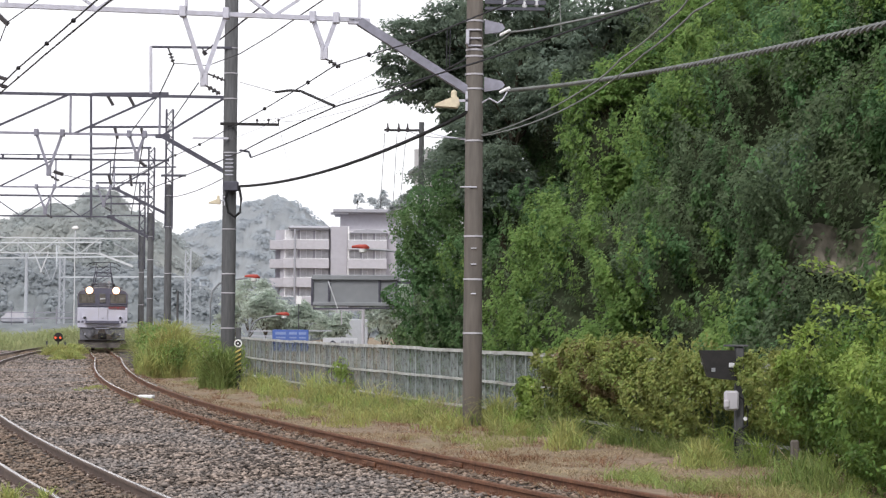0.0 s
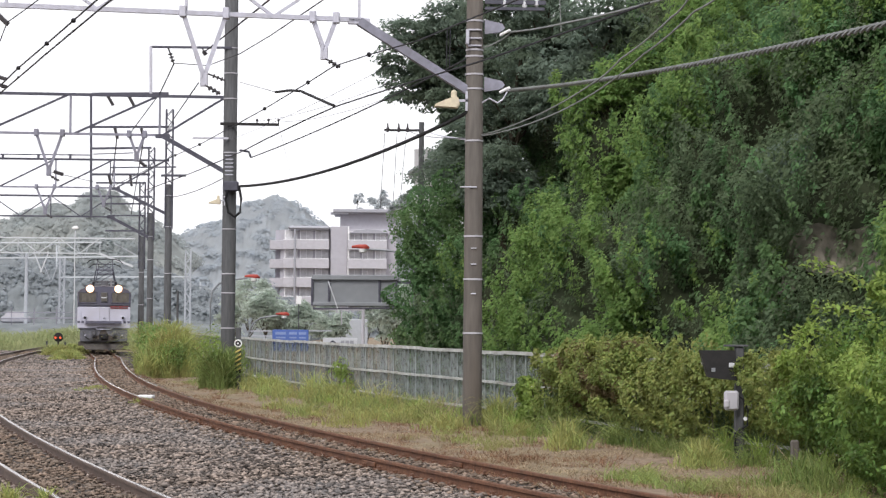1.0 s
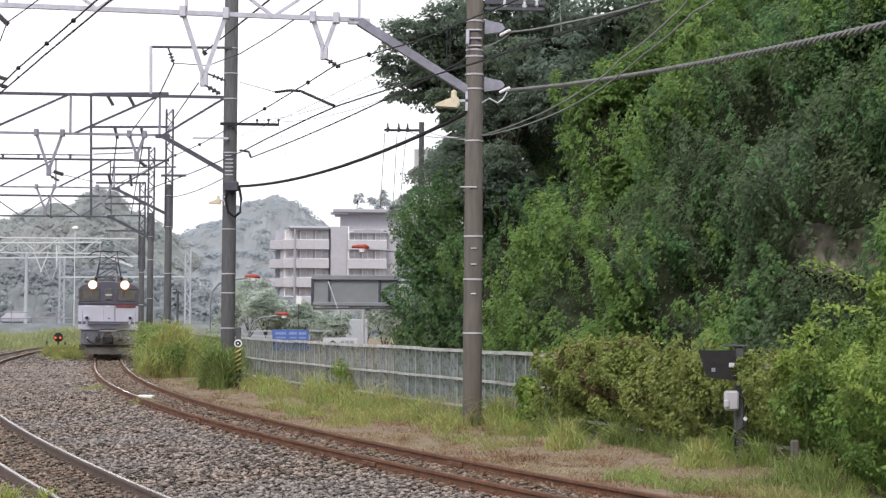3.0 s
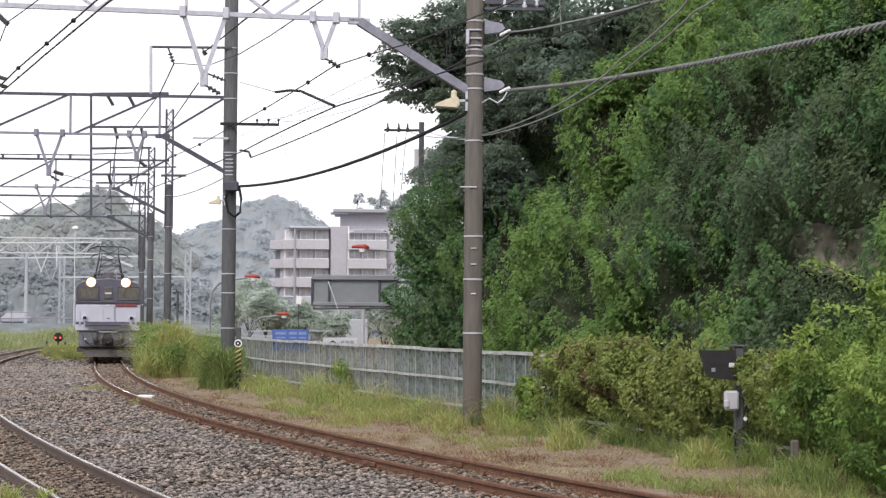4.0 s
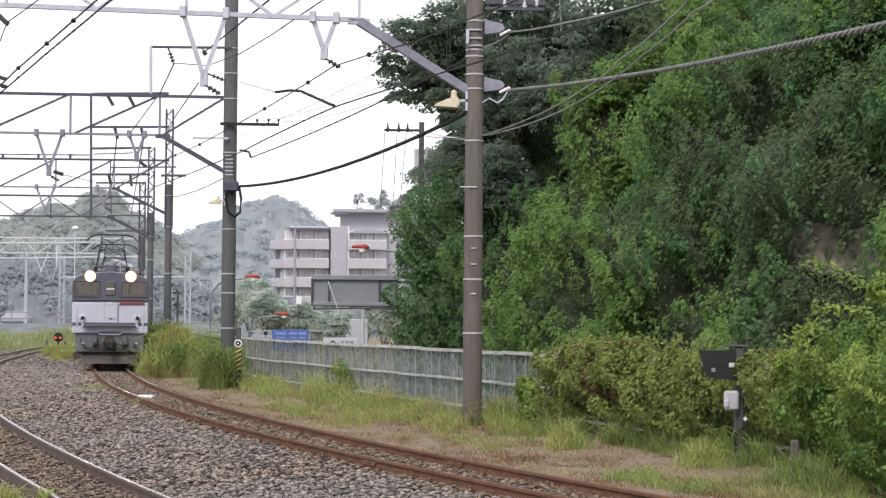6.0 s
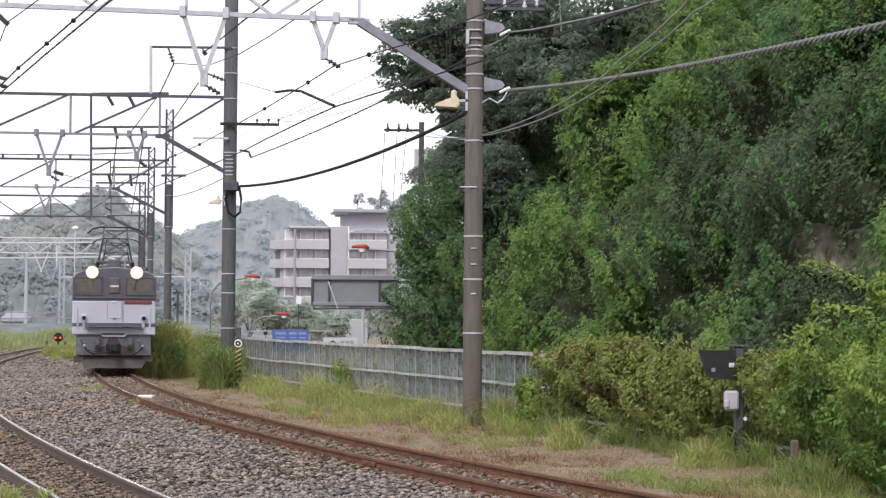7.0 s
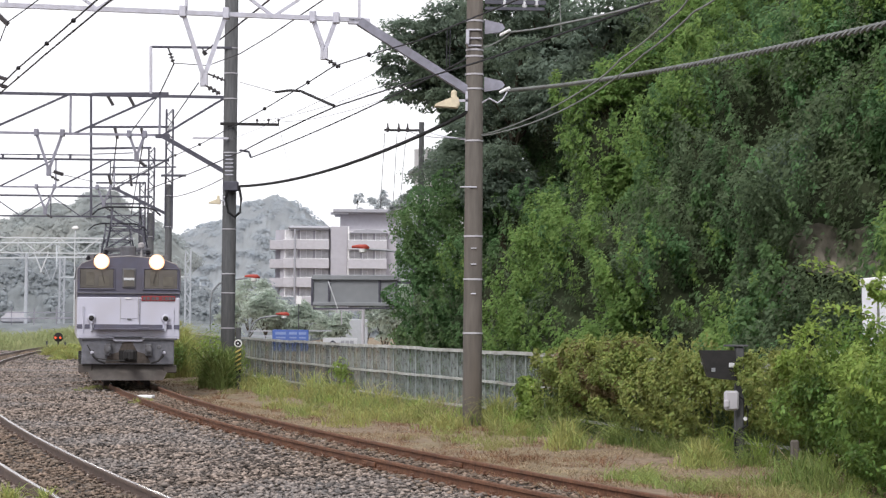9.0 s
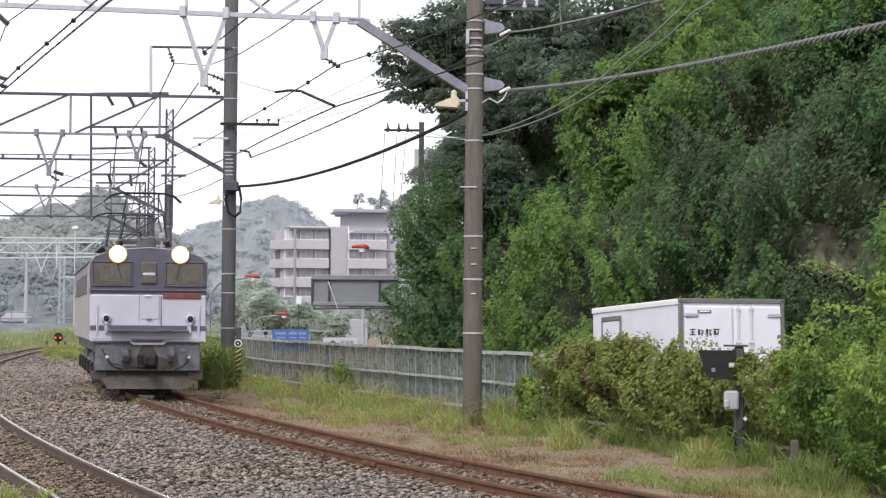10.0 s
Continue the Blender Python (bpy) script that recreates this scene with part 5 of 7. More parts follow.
def locomotive():
    lo = thing("locomotive", (-19.2, 112, 0), "electric locomotive with slate blue cab and pale lower front", "locomotive")
    W, Ln = 1.39, 16.0
    # body: tapered roof outline swept along the length
    def outline(w, zt):
        return [(-w, 1.35), (w, 1.35), (w, 3.22), (w - 0.1, 3.36), (w * 0.62, 3.52), (0, 3.58), (-w * 0.62, 3.52), (-w + 0.1, 3.36), (-w, 3.22)]
    part("body", Shape().prism(outline(W - 0.004, 0), 0.12, Ln), M["loco_side"], lo, "dusty pale grey body side")
    part("upper_band", Shape().prism([(-W - 0.004, 2.5), (W + 0.004, 2.5), (W + 0.004, 3.22), (W - 0.095, 3.364), (W * 0.62, 3.524), (0, 3.584), (-W * 0.62, 3.524), (-W + 0.095, 3.364), (-W - 0.004, 3.22)], 0.125, Ln - 0.01), M["loco_upper"], lo, "slate blue upper band")
    up = [(-W, 2.45), (W, 2.45), (W, 3.20), (W - 0.12, 3.36), (W * 0.62, 3.52), (0, 3.58), (-W * 0.62, 3.52), (-W + 0.12, 3.36), (-W, 3.20)]
    cab = part("cab_front", Shape().prism(up, 0.02, 0.14), M["loco_upper"], lo, "slate blue cab front")
    part("lower_front", Shape().box((0, 0.06, 1.91), (2 * W, 0.16, 1.09), 0.03), M["loco_white"], lo, "pale lavender lower front")
    part("stripe", Shape().box((0, -0.024, 1.65), (1.86, 0.02, 0.13), 0.004), M["loco_upper"], lo)
    for sx in (-1, 1):
        part("stripe", Shape().box((sx * 1.31, -0.024, 1.65), (0.15, 0.02, 0.12), 0.004), M["loco_upper"], lo)
        part("stripe", Shape().box((sx * 1.11, -0.024, 1.65), (0.13, 0.02, 0.12), 0.004), M["loco_upper"], lo)
        part("lamp_bracket", Shape().box((sx * 1.0, -0.06, 1.66), (0.05, 0.05, 0.2), 0.01).box((sx * 1.0, -0.1, 1.76), (0.09, 0.06, 0.05), 0.01), M["loco_white"], lo)
        part("front_seam", Shape().box((sx * 0.245 + 0.02, -0.023, 2.13), (0.014, 0.01, 0.72)), M["loco_side"], lo)
    for sx in (-1, 1):
        win = part("windscreen", Shape().box((sx * 0.87, 0.015, 2.96), (0.90, 0.03, 0.53), 0.02), M["loco_glass"], cab, "tinted windscreen")
        part("window_frame", Shape().box((sx * 0.87, 0.012, 3.245), (1.0, 0.05, 0.04), 0.01).box((sx * 0.87, 0.012, 2.675), (1.0, 0.06, 0.04), 0.01)
             .box((sx * 0.395, 0.012, 2.96), (0.04, 0.05, 0.60), 0.01).box((sx * 1.335, 0.012, 2.96), (0.04, 0.05, 0.60), 0.01), M["loco_upper"], cab)
        part("blind", Shape().box((sx * 0.87 - 0.18, -0.004, 2.96), (0.22, 0.012, 0.38), 0.004).box((sx * 0.87 + 0.2, -0.003, 2.9), (0.3, 0.01, 0.28), 0.004), M["cab_lining"], win, "pale cab lining seen through the glass")
        part("wiper", Shape().rod((sx * 0.75, -0.02, 3.22), (sx * 0.66, -0.03, 2.84), 0.007), M["black"], cab)
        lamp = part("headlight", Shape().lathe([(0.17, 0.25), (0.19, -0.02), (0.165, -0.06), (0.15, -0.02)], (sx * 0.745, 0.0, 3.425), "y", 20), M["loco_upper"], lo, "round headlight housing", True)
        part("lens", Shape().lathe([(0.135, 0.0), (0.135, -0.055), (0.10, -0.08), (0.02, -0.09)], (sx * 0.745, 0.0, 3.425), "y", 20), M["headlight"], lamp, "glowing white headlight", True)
        # glowing ring added round the lens, standing for its orange halo
        part("reflector", Shape().lathe([(0.137, -0.03), (0.160, -0.066), (0.212, -0.060), (0.205, -0.02)], (sx * 0.745, 0.0, 3.425), "y", 20), M["glare_rim"], lamp, "glowing orange rim in place of the headlight's glare", True)
        tail = part("tail_lamp", Shape().lathe([(0.115, 0.02), (0.115, -0.08), (0.09, -0.11)], (sx * 1.0, 0.0, 1.88), "y", 16), M["loco_white"], lo, "round tail lamp", True)
        part("lens", Shape().lathe([(0.075, -0.09), (0.07, -0.135), (0.03, -0.15)], (sx * 1.0, 0.0, 1.88), "y", 14), M["black"], tail, "dark lens", True)
        part("handrail", Shape().rod((sx * 1.22, -0.06, 1.5), (sx * 1.22, -0.06, 2.2), 0.016).rod((sx * 1.22, 0, 2.2), (sx * 1.22, -0.06, 2.2), 0.012).rod((sx * 1.22, 0, 1.5), (sx * 1.22, -0.06, 1.5), 0.012), M["loco_white"], lo)
        part("step_bracket", Shape().box((sx * 1.0, -0.05, 1.62), (0.06, 0.06, 0.2), 0.01), M["loco_white"], lo)
        part("jumper_box", Shape().box((sx * 0.55, -0.10, 1.02), (0.18, 0.2, 0.34), 0.03).lathe([(0.1, 0.0), (0.1, -0.08)], (sx * 0.55, -0.18, 1.02), "y", 14), M["loco_grey"], lo)
        part("hose", Shape().tube([(sx * 0.95, -0.1, 1.0), (sx * 0.95, -0.2, 0.86), (sx * 0.8, -0.24, 0.72), (sx * 0.62, -0.2, 0.66)], 0.028), M["black"], lo)
        part("cock", Shape().box((sx * 0.97, -0.15, 0.95), (0.09, 0.08, 0.08), 0.02), M["loco_white"], lo)
        part("skirt_step", Shape().box((sx * 1.15, 0.3, 0.5), (0.36, 0.4, 0.22), 0.02), M["loco_plow"], lo)
        part("gutter", Shape().box((sx * (W + 0.01), Ln / 2, 3.24), (0.05, Ln - 0.3, 0.05), 0.01), M["loco_grey"], lo)
        part("cab_door", Shape().box((sx * (W + 0.002), 1.35, 2.4), (0.03, 0.7, 1.75), 0.01), M["loco_side"], lo)
        part("side_window", Shape().box((sx * (W + 0.006), 0.62, 2.95), (0.03, 0.5, 0.46), 0.01), M["loco_glass"], lo)
        for k in range(6):
            part("side_louvre", Shape().box((sx * (W + 0.004), 3.4 + k * 1.75, 2.75), (0.03, 1.3, 0.5), 0.01), M["loco_grey"], lo)
    rim = [(-W - 0.01, 0.1, 2.6), (-W - 0.01, 0.06, 3.2), (-W + 0.11, 0.04, 3.37), (-W * 0.62, 0.03, 3.53), (0, 0.02, 3.59), (W * 0.62, 0.03, 3.53), (W - 0.11, 0.04, 3.37), (W + 0.01, 0.06, 3.2), (W + 0.01, 0.1, 2.6)]
    part("roof_rim", Shape().tube(rim, 0.018), M["loco_side"], lo, "pale worn roof edge trim")
    for x, z, r in ((-0.55, 1.04, 0.085), (0.55, 1.04, 0.085), (0.83, 1.1, 0.06)):
        part("jumper_cap", Shape().lathe([(r, -0.16), (r, -0.285), (r * 0.6, -0.3)], (x, 0.0, z), "y", 14), M["loco_grey"], lo, "round grey jumper cap")
    part("door_panel", Shape().box((0.02, -0.02, 2.16), (0.46, 0.03, 0.58), 0.008), M["loco_white"], lo)
    part("door_seam", Shape().box((0.305, -0.026, 2.07), (0.018, 0.02, 0.72)), M["loco_upper"], lo)
    dw = part("door_window", Shape().box((0.0, 0.0, 2.98), (0.37, 0.05, 0.54), 0.09), M["loco_grey"], cab)
    part("pane", Shape().box((0.0, -0.02, 2.98), (0.30, 0.03, 0.47), 0.08), M["loco_glass"], dw)
    part("reflector", Shape().box((0.0, -0.04, 2.955), (0.29, 0.02, 0.065), 0.004), M["sign_white"], dw)
    plate = part("number_plate", Shape().box((0.80, -0.03, 2.43), (0.92, 0.03, 0.145), 0.01), M["plate_red"], lo, "red number plate with worn grey characters")
    for x, w in ((0.42, 0.07), (0.53, 0.07), (0.66, 0.08), (0.77, 0.08), (0.93, 0.04), (1.02, 0.07), (1.11, 0.07), (1.20, 0.07)):
        part("character_bar", Shape().box((x, -0.05, 2.43), (w, 0.01, 0.085)), M["loco_grey"], plate)
    part("small_plate", Shape().box((0.02, -0.045, 1.86), (0.11, 0.02, 0.035)), M["loco_grey"], lo)
    part("door_handle", Shape().box((-0.02, -0.05, 2.43), (0.16, 0.05, 0.035), 0.01), M["white"], lo)
    part("gangway", Shape().box((0, -0.16, 1.585), (1.9, 0.3, 0.05), 0.01).box((0.42, -0.22, 1.60), (0.3, 0.2, 0.07), 0.015), M["loco_upper"], lo)
    # skirt, coupler and plough
    part("buffer_beam", Shape().box((0, 0.08, 0.985), (2.5, 0.16, 0.73), 0.02).box((0, 0.04, 1.325), (2.66, 0.2, 0.06), 0.01), M["loco_beam"], lo, "oil-stained grey buffer beam")
    part("beam_edge", Shape().prism([(-0.42, 1.38), (-0.32, 1.30), (0.32, 1.30), (0.42, 1.38), (1.38, 1.38), (1.38, 1.33), (0.46, 1.33), (0.36, 1.25), (-0.36, 1.25), (-0.46, 1.33), (-1.38, 1.33), (-1.38, 1.38)], -0.06, 0.0), M["loco_white"], lo)
    cp = part("coupler", Shape().box((0, -0.25, 0.88), (0.26, 0.6, 0.28), 0.06).box((0.08, -0.58, 0.88), (0.2, 0.18, 0.32), 0.06).box((0, -0.0, 0.84), (0.5, 0.06, 0.34), 0.03), M["black"], lo, "dark automatic coupler")
    part("oil_stain", Shape().prism([(-0.62, 0.66), (0.62, 0.66), (0.5, 0.9), (0.24, 0.98), (0.12, 1.22), (-0.04, 1.28), (-0.16, 1.2), (-0.26, 0.96), (-0.52, 0.88)], -0.008, 0.0), M["loco_oil"], lo, "dark oil stain round the coupler")
    part("uncoupling_rod", Shape().tube([(-1.1, -0.12, 1.15), (-0.9, -0.2, 0.8), (-0.4, -0.3, 0.72), (0.0, -0.4, 0.74)], 0.015), M["black"], lo)
    part("plough", Shape().add([(-1.2, 0.25, 0.62), (1.2, 0.25, 0.62), (0.95, -0.1, 0.19), (-0.95, -0.1, 0.19), (-1.2, 0.35, 0.62), (1.2, 0.35, 0.62), (0.95, 0.0, 0.19), (-0.95, 0.0, 0.19)],
         [(0, 1, 2, 3), (4, 7, 6, 5), (0, 4, 5, 1), (3, 2, 6, 7), (0, 3, 7, 4), (1, 5, 6, 2)]), M["loco_plow"], lo, "brown dusty snow plough")
    for y in (2.6, 8.0, 13.4):
        bg2 = part("bogie_frame", Shape().box((0, y, 0.75), (2.2, 3.4, 0.34), 0.04).box((-1.08, y, 0.62), (0.14, 3.6, 0.3), 0.03).box((1.08, y, 0.62), (0.14, 3.6, 0.3), 0.03), M["loco_grey"], lo)
        for dy in (-1.4, 1.4):
            for sx in (-1, 1):
                part("wheel", Shape().lathe([(0.3, -0.07), (0.56, -0.07), (0.56, 0.05), (0.59, 0.05), (0.59, 0.08), (0.3, 0.08)], (sx * 0.56, y + dy, 0.56), "x", 24), M["loco_plow"], bg2)
                part("axle_box", Shape().box((sx * 1.16, y + dy, 0.56), (0.18, 0.36, 0.36), 0.03), M["black"], bg2)
    part("underframe", Shape().box((0, Ln / 2, 1.2), (2.5, Ln - 1.2, 0.3), 0.03).box((0, 5.3, 0.7), (2.3, 1.3, 0.6), 0.03).box((0, 10.7, 0.7), (2.3, 1.3, 0.6), 0.03), M["loco_grey"], lo)
    # roof equipment
    part("roof_vent", Shape().box((0, 1.3, 3.72), (0.42, 0.9, 0.34), 0.03), M["loco_grey"], lo)
    part("cab_ledge", Shape().box((0, 0.0, 2.56), (2 * W - 0.02, 0.06, 0.03), 0.008), M["loco_grey"], lo)
    for y in (5.5, 10.5):
        part("roof_fan", Shape().box((0, y, 3.66), (1.7, 2.4, 0.24), 0.04), M["loco_grey"], lo)
    part("antenna", Shape().rod((0.35, 0.7, 3.5), (0.35, 0.7, 3.95), 0.03).lathe([(0.09, 0), (0.09, 0.1), (0.03, 0.14)], (0.35, 0.7, 3.85)), M["loco_side"], lo)
    part("roof_horn", Shape().rod((1.0, 0.35, 3.55), (1.0, 0.0, 3.57), 0.03, 0.07).rod((-1.0, 0.35, 3.53), (-1.0, 0.0, 3.55), 0.03, 0.06), M["loco_grey"], lo)
    part("roof_walkway", Shape().box((0.95, 3, 3.62), (0.35, 4.5, 0.03)).box((-0.95, 3, 3.62), (0.35, 4.5, 0.03)), M["loco_grey"], lo)
    for y in (3.0, 13.2):
        pg = part("pantograph", Shape().box((-0.6, y, 3.85), (0.08, 1.7, 0.07), 0.01).box((0.6, y, 3.85), (0.08, 1.7, 0.07), 0.01).box((0, y - 0.8, 3.85), (1.3, 0.08, 0.07), 0.01).box((0, y + 0.8, 3.85), (1.3, 0.08, 0.07), 0.01), M["loco_grey"], lo, "diamond pantograph raised to the wire")
        for sx in (-1, 1):
            for sy in (-1, 1):
                part("lower_arm", Shape().rod((sx * 0.58, y + sy * 0.55, 3.88), (sx * 0.46, y + sy * 0.95, 4.5), 0.024), M["galv_dark"], pg)
                part("upper_arm", Shape().rod((sx * 0.46, y + sy * 0.95, 4.5), (sx * 0.40, y + sy * 0.06, 5.02), 0.02), M["galv_dark"], pg)
                part("brace", Shape().rod((sx * 0.46, y + sy * 0.95, 4.5), (-sx * 0.42, y + sy * 0.1, 5.0), 0.011), M["galv_dark"], pg)
        for sy in (-1, 1):
            part("cross_tube", Shape().rod((-0.46, y + sy * 0.95, 4.5), (0.46, y + sy * 0.95, 4.5), 0.018), M["galv_dark"], pg)
            part("brace", Shape().rod((-0.58, y + sy * 0.55, 3.88), (0.46, y + sy * 0.95, 4.5), 0.011), M["galv_dark"], pg)
        hd = Shape()
        for sy in (-0.14, 0.14):
            hd.tube([(-0.98, y + sy, 4.86), (-0.8, y + sy, 5.02), (-0.55, y + sy, 5.09), (0.55, y + sy, 5.09), (0.8, y + sy, 5.02), (0.98, y + sy, 4.86)], 0.022)
        hd.bar((-0.4, y - 0.14, 5.04), (-0.4, y + 0.14, 5.04), 0.04).bar((0.4, y - 0.14, 5.04), (0.4, y + 0.14, 5.04), 0.04)
        part("collector_head", hd, M["wire"], pg)
        for sx in (-1, 1):
            part("roof_insulator", Shape().lathe([(0.05, 3.5), (0.09, 3.56), (0.05, 3.6), (0.09, 3.66), (0.05, 3.7), (0.09, 3.76), (0.05, 3.85)], (sx * 0.6, y - 0.7, 0), seg=12), M["insulator"], lo)
    return lo


loco = locomotive()


def box_truck():
    t = thing("box_truck", (3.2, 42.2, -0.6), "white box truck with rear doors and a side door", "truck")
    Lb, W, zb, zt = 4.25, 1.13, 0.75, 2.98
    part("box_body", Shape().box((0, -Lb / 2, (zb + zt) / 2), (2 * W, Lb, zt - zb), 0.03), M["truck_white"], t, "white insulated box body")
    part("top_trim", Shape().box((-W, -Lb / 2, zt - 0.06), (0.05, Lb, 0.12), 0.015).box((W, -Lb / 2, zt - 0.06), (0.05, Lb, 0.12), 0.015), M["white"], t)
    part("rear_frame", Shape().box((0, -Lb, zt - 0.04), (2 * W + 0.04, 0.08, 0.09), 0.01).box((-W + 0.03, -Lb, (zb + zt) / 2), (0.08, 0.08, zt - zb), 0.01).box((W - 0.03, -Lb, (zb + zt) / 2), (0.08, 0.08, zt - zb), 0.01), M["truck_trim"], t, "grey rear frame")
    for sx in (-1, 1):
        d = part("rear_door", Shape().box((sx * 0.53, -Lb - 0.03, (zb + zt) / 2 - 0.05), (1.02, 0.06, zt - zb - 0.2), 0.015), M["truck_white"], t)
        part("lock_bar", Shape().rod((sx * 0.14 + 0.24, -Lb - 0.09, zb + 0.1), (sx * 0.14 + 0.24, -Lb - 0.09, zt - 0.12), 0.022).box((sx * 0.14 + 0.24, -Lb - 0.09, zt - 0.85), (0.1, 0.06, 0.05), 0.01).box((sx * 0.14 + 0.24, -Lb - 0.09, zt - 0.2), (0.07, 0.06, 0.06), 0.01), M["sign_white"], d)
        for z in (zt - 0.32, zb + 0.5):
            part("hinge", Shape().box((sx * 0.9, -Lb - 0.07, z), (0.3, 0.04, 0.09), 0.02), M["galv"], d)
    dd = part("side_door", Shape().box((-W - 0.012, -1.02, (zb + zt) / 2 - 0.14), (0.03, 0.86, zt - zb - 0.36), 0.01), M["truck_white"], t)
    part("door_frame", Shape().box((-W - 0.016, -0.56, (zb + zt) / 2 - 0.1), (0.04, 0.06, zt - zb - 0.25), 0.01).box((-W - 0.016, -1.49, (zb + zt) / 2 - 0.1), (0.04, 0.06, zt - zb - 0.25), 0.01).box((-W - 0.016, -1.02, zt - 0.26), (0.04, 0.96, 0.10), 0.01), M["truck_trim"], dd)
    part("door_handle", Shape().box((-W - 0.04, -1.3, zt - 0.9), (0.04, 0.18, 0.05), 0.01), M["truck_trim"], dd)
    part("emblem", Shape().box((-0.62, -Lb - 0.065, zt - 0.25), (0.3, 0.02, 0.07), 0.02), M["truck_trim"], t)
    part("emblem_face", Shape().box((-0.62, -Lb - 0.078, zt - 0.25), (0.22, 0.02, 0.035), 0.012), M["truck_white"], t)
    for k, strokes in enumerate((((0, 0.05, 0.12, 0.02), (0, 0.0, 0.08, 0.02), (0, -0.05, 0.13, 0.02), (0, 0.01, 0.02, 0.11)), ((-0.035, 0, 0.04, 0.12), (0.03, 0.03, 0.06, 0.02), (0.03, -0.02, 0.07, 0.02), (0.03, -0.055, 0.05, 0.02)),
                                 ((-0.03, 0.01, 0.05, 0.1), (0.035, 0.04, 0.06, 0.02), (0.03, -0.02, 0.02, 0.09), (0.055, -0.04, 0.02, 0.05)), ((0, 0.055, 0.13, 0.02), (-0.03, -0.01, 0.05, 0.09), (0.04, -0.01, 0.02, 0.09), (0.015, -0.03, 0.02, 0.05)))):
        w = Shape()
        for a, b, ww, hh in strokes:
            w.box((-0.88 + k * 0.17 + a, -Lb - 0.062, zt - 0.65 + b), (ww, 0.008, hh))
        part("lettering_bar", w, M["ink"], t, "dark worn lettering")
    part("lettering", Shape().box((-W - 0.006, -1.75, zt - 0.92), (0.008, 0.04, 0.07)), M["ink"], t)
    part("cab", Shape().prism([(0.12, 0.5), (1.75, 0.5), (1.75, 1.2), (1.45, 1.86), (0.12, 1.9)], -0.95, 0.95, "x"), M["truck_white"], t)
    part("windscreen", Shape().box((0, 1.62, 1.52), (1.6, 0.04, 0.6), 0.01, rx=24), M["glass_dark"], t)
    part("chassis", Shape().box((0, -1.3, 0.62), (0.8, 5.8, 0.22), 0.02), M["black"], t)
    for y in (0.95, -3.1):
        for sx in (-1, 1):
            wh = part("wheel", Shape().lathe([(0.2, -0.11), (0.36, -0.11), (0.39, -0.07), (0.39, 0.07), (0.36, 0.11), (0.2, 0.11)], (sx * 0.84, y, 0.39), "x", 24), M["tyre"], t)
            part("rim", Shape().lathe([(0.05, -0.1), (0.2, -0.08), (0.2, 0.08), (0.05, 0.1)], (sx * 0.84, y, 0.39), "x", 16), M["galv"], wh)
    part("rear_bumper", Shape().box((0, -Lb - 0.05, 0.5), (1.9, 0.1, 0.12), 0.02), M["truck_trim"], t)
    return t


truck = box_truck()


# wires and cables
def wire(a, b, r, material, label, sag=0.0, name="overhead_wire", via=(), n=14):
    """A hanging wire from a to b, through given points."""
    pts = [Vector(a), *[Vector(v) for v in via], Vector(b)]
    out = []
    for p, q in zip(pts[:-1], pts[1:]):
        for k in range(n):
            t = k / n
            out.append(p.lerp(q, t) - Vector((0, 0, sag * 4 * t * (1 - t))))
    out.append(pts[-1])
    return tagged(make(name, Shape().tube(out, r, 5), M[material]), label, "wire", "overhead wires")


def clips(pts, r, label):
    for p in pts:
        tagged(make("wire_clip", Shape().lathe([(r * 0.4, -r), (r, -r * 0.5), (r, r * 0.5), (r * 0.4, r)], p, "y", 10), M["cable"]), label, "clip", "clips on the wires")


wire((-6.4, 62, 6.05), (0.49, 40.4, 6.16), 0.042, "cable", "thick black sagging cable between the poles", 0.33, "cable")
# twisted grey cable towards the camera
def twisted(a, b, r, pitch, sag, label):
    a, b = Vector(a), Vector(b)
    n = int((b - a).length / pitch * 9)
    side = (b - a).cross(Vector((0, 0, 1))).normalized()
    up = side.cross(b - a).normalized()
    c = thing("twisted_cable", (0, 0, 0), label, "cable", "overhead wires")
    for k in range(3):
        pts = []
        for i in range(n + 1):
            t = i / n
            w = 2 * math.pi * (i / 9 + k / 3)
            pts.append(a.lerp(b, t) - Vector((0, 0, sag * 4 * t * (1 - t))) + side * (math.cos(w) * r) + up * (math.sin(w) * r))
        part("strand", Shape().tube(pts, r * 0.72, 5), M["cable_grey"], c)


twisted((1.37, 40.3, 6.61), (5.05, 19.5, 5.03), 0.026, 0.55, 0.12, "grey twisted insulated cable hung from the pole")
wire((1.24, 40.4, 6.64), (1.37, 40.3, 6.61), 0.03, "galv", "steel clamp wire at the end of the cable")
# contact and messenger wires
wire((-7.69, 50.7, 5.16), (-3.9, 38.3, 5.15), 0.011, "wire", "thin contact wire over the side track", 0, "contact_wire", [(-5.48, 43.5, 5.13)])
wire((-3.9, 38.3, 5.15), (2.08, 20, 5.14), 0.012, "wire", "thin contact wire over the side track", 0, "contact_wire", [(-3.21, 35.5, 5.13), (-2.18, 31.6, 5.11), (-1.63, 29.8, 5.12), (-1.1, 28.3, 5.11), (-0.35, 26.2, 5.09), (0.51, 24.4, 5.13), (1.34, 21.9, 5.11)])
wire((-14.73, 88, 7.75), (-2.25, 39.9, 7.02), 0.013, "wire", "messenger wire over the side track", 0, "messenger_wire", [(-8.98, 66, 7.34), (-7.43, 60, 7.18), (-4.37, 48, 7.01), (-2.94, 42.5, 7.0)])
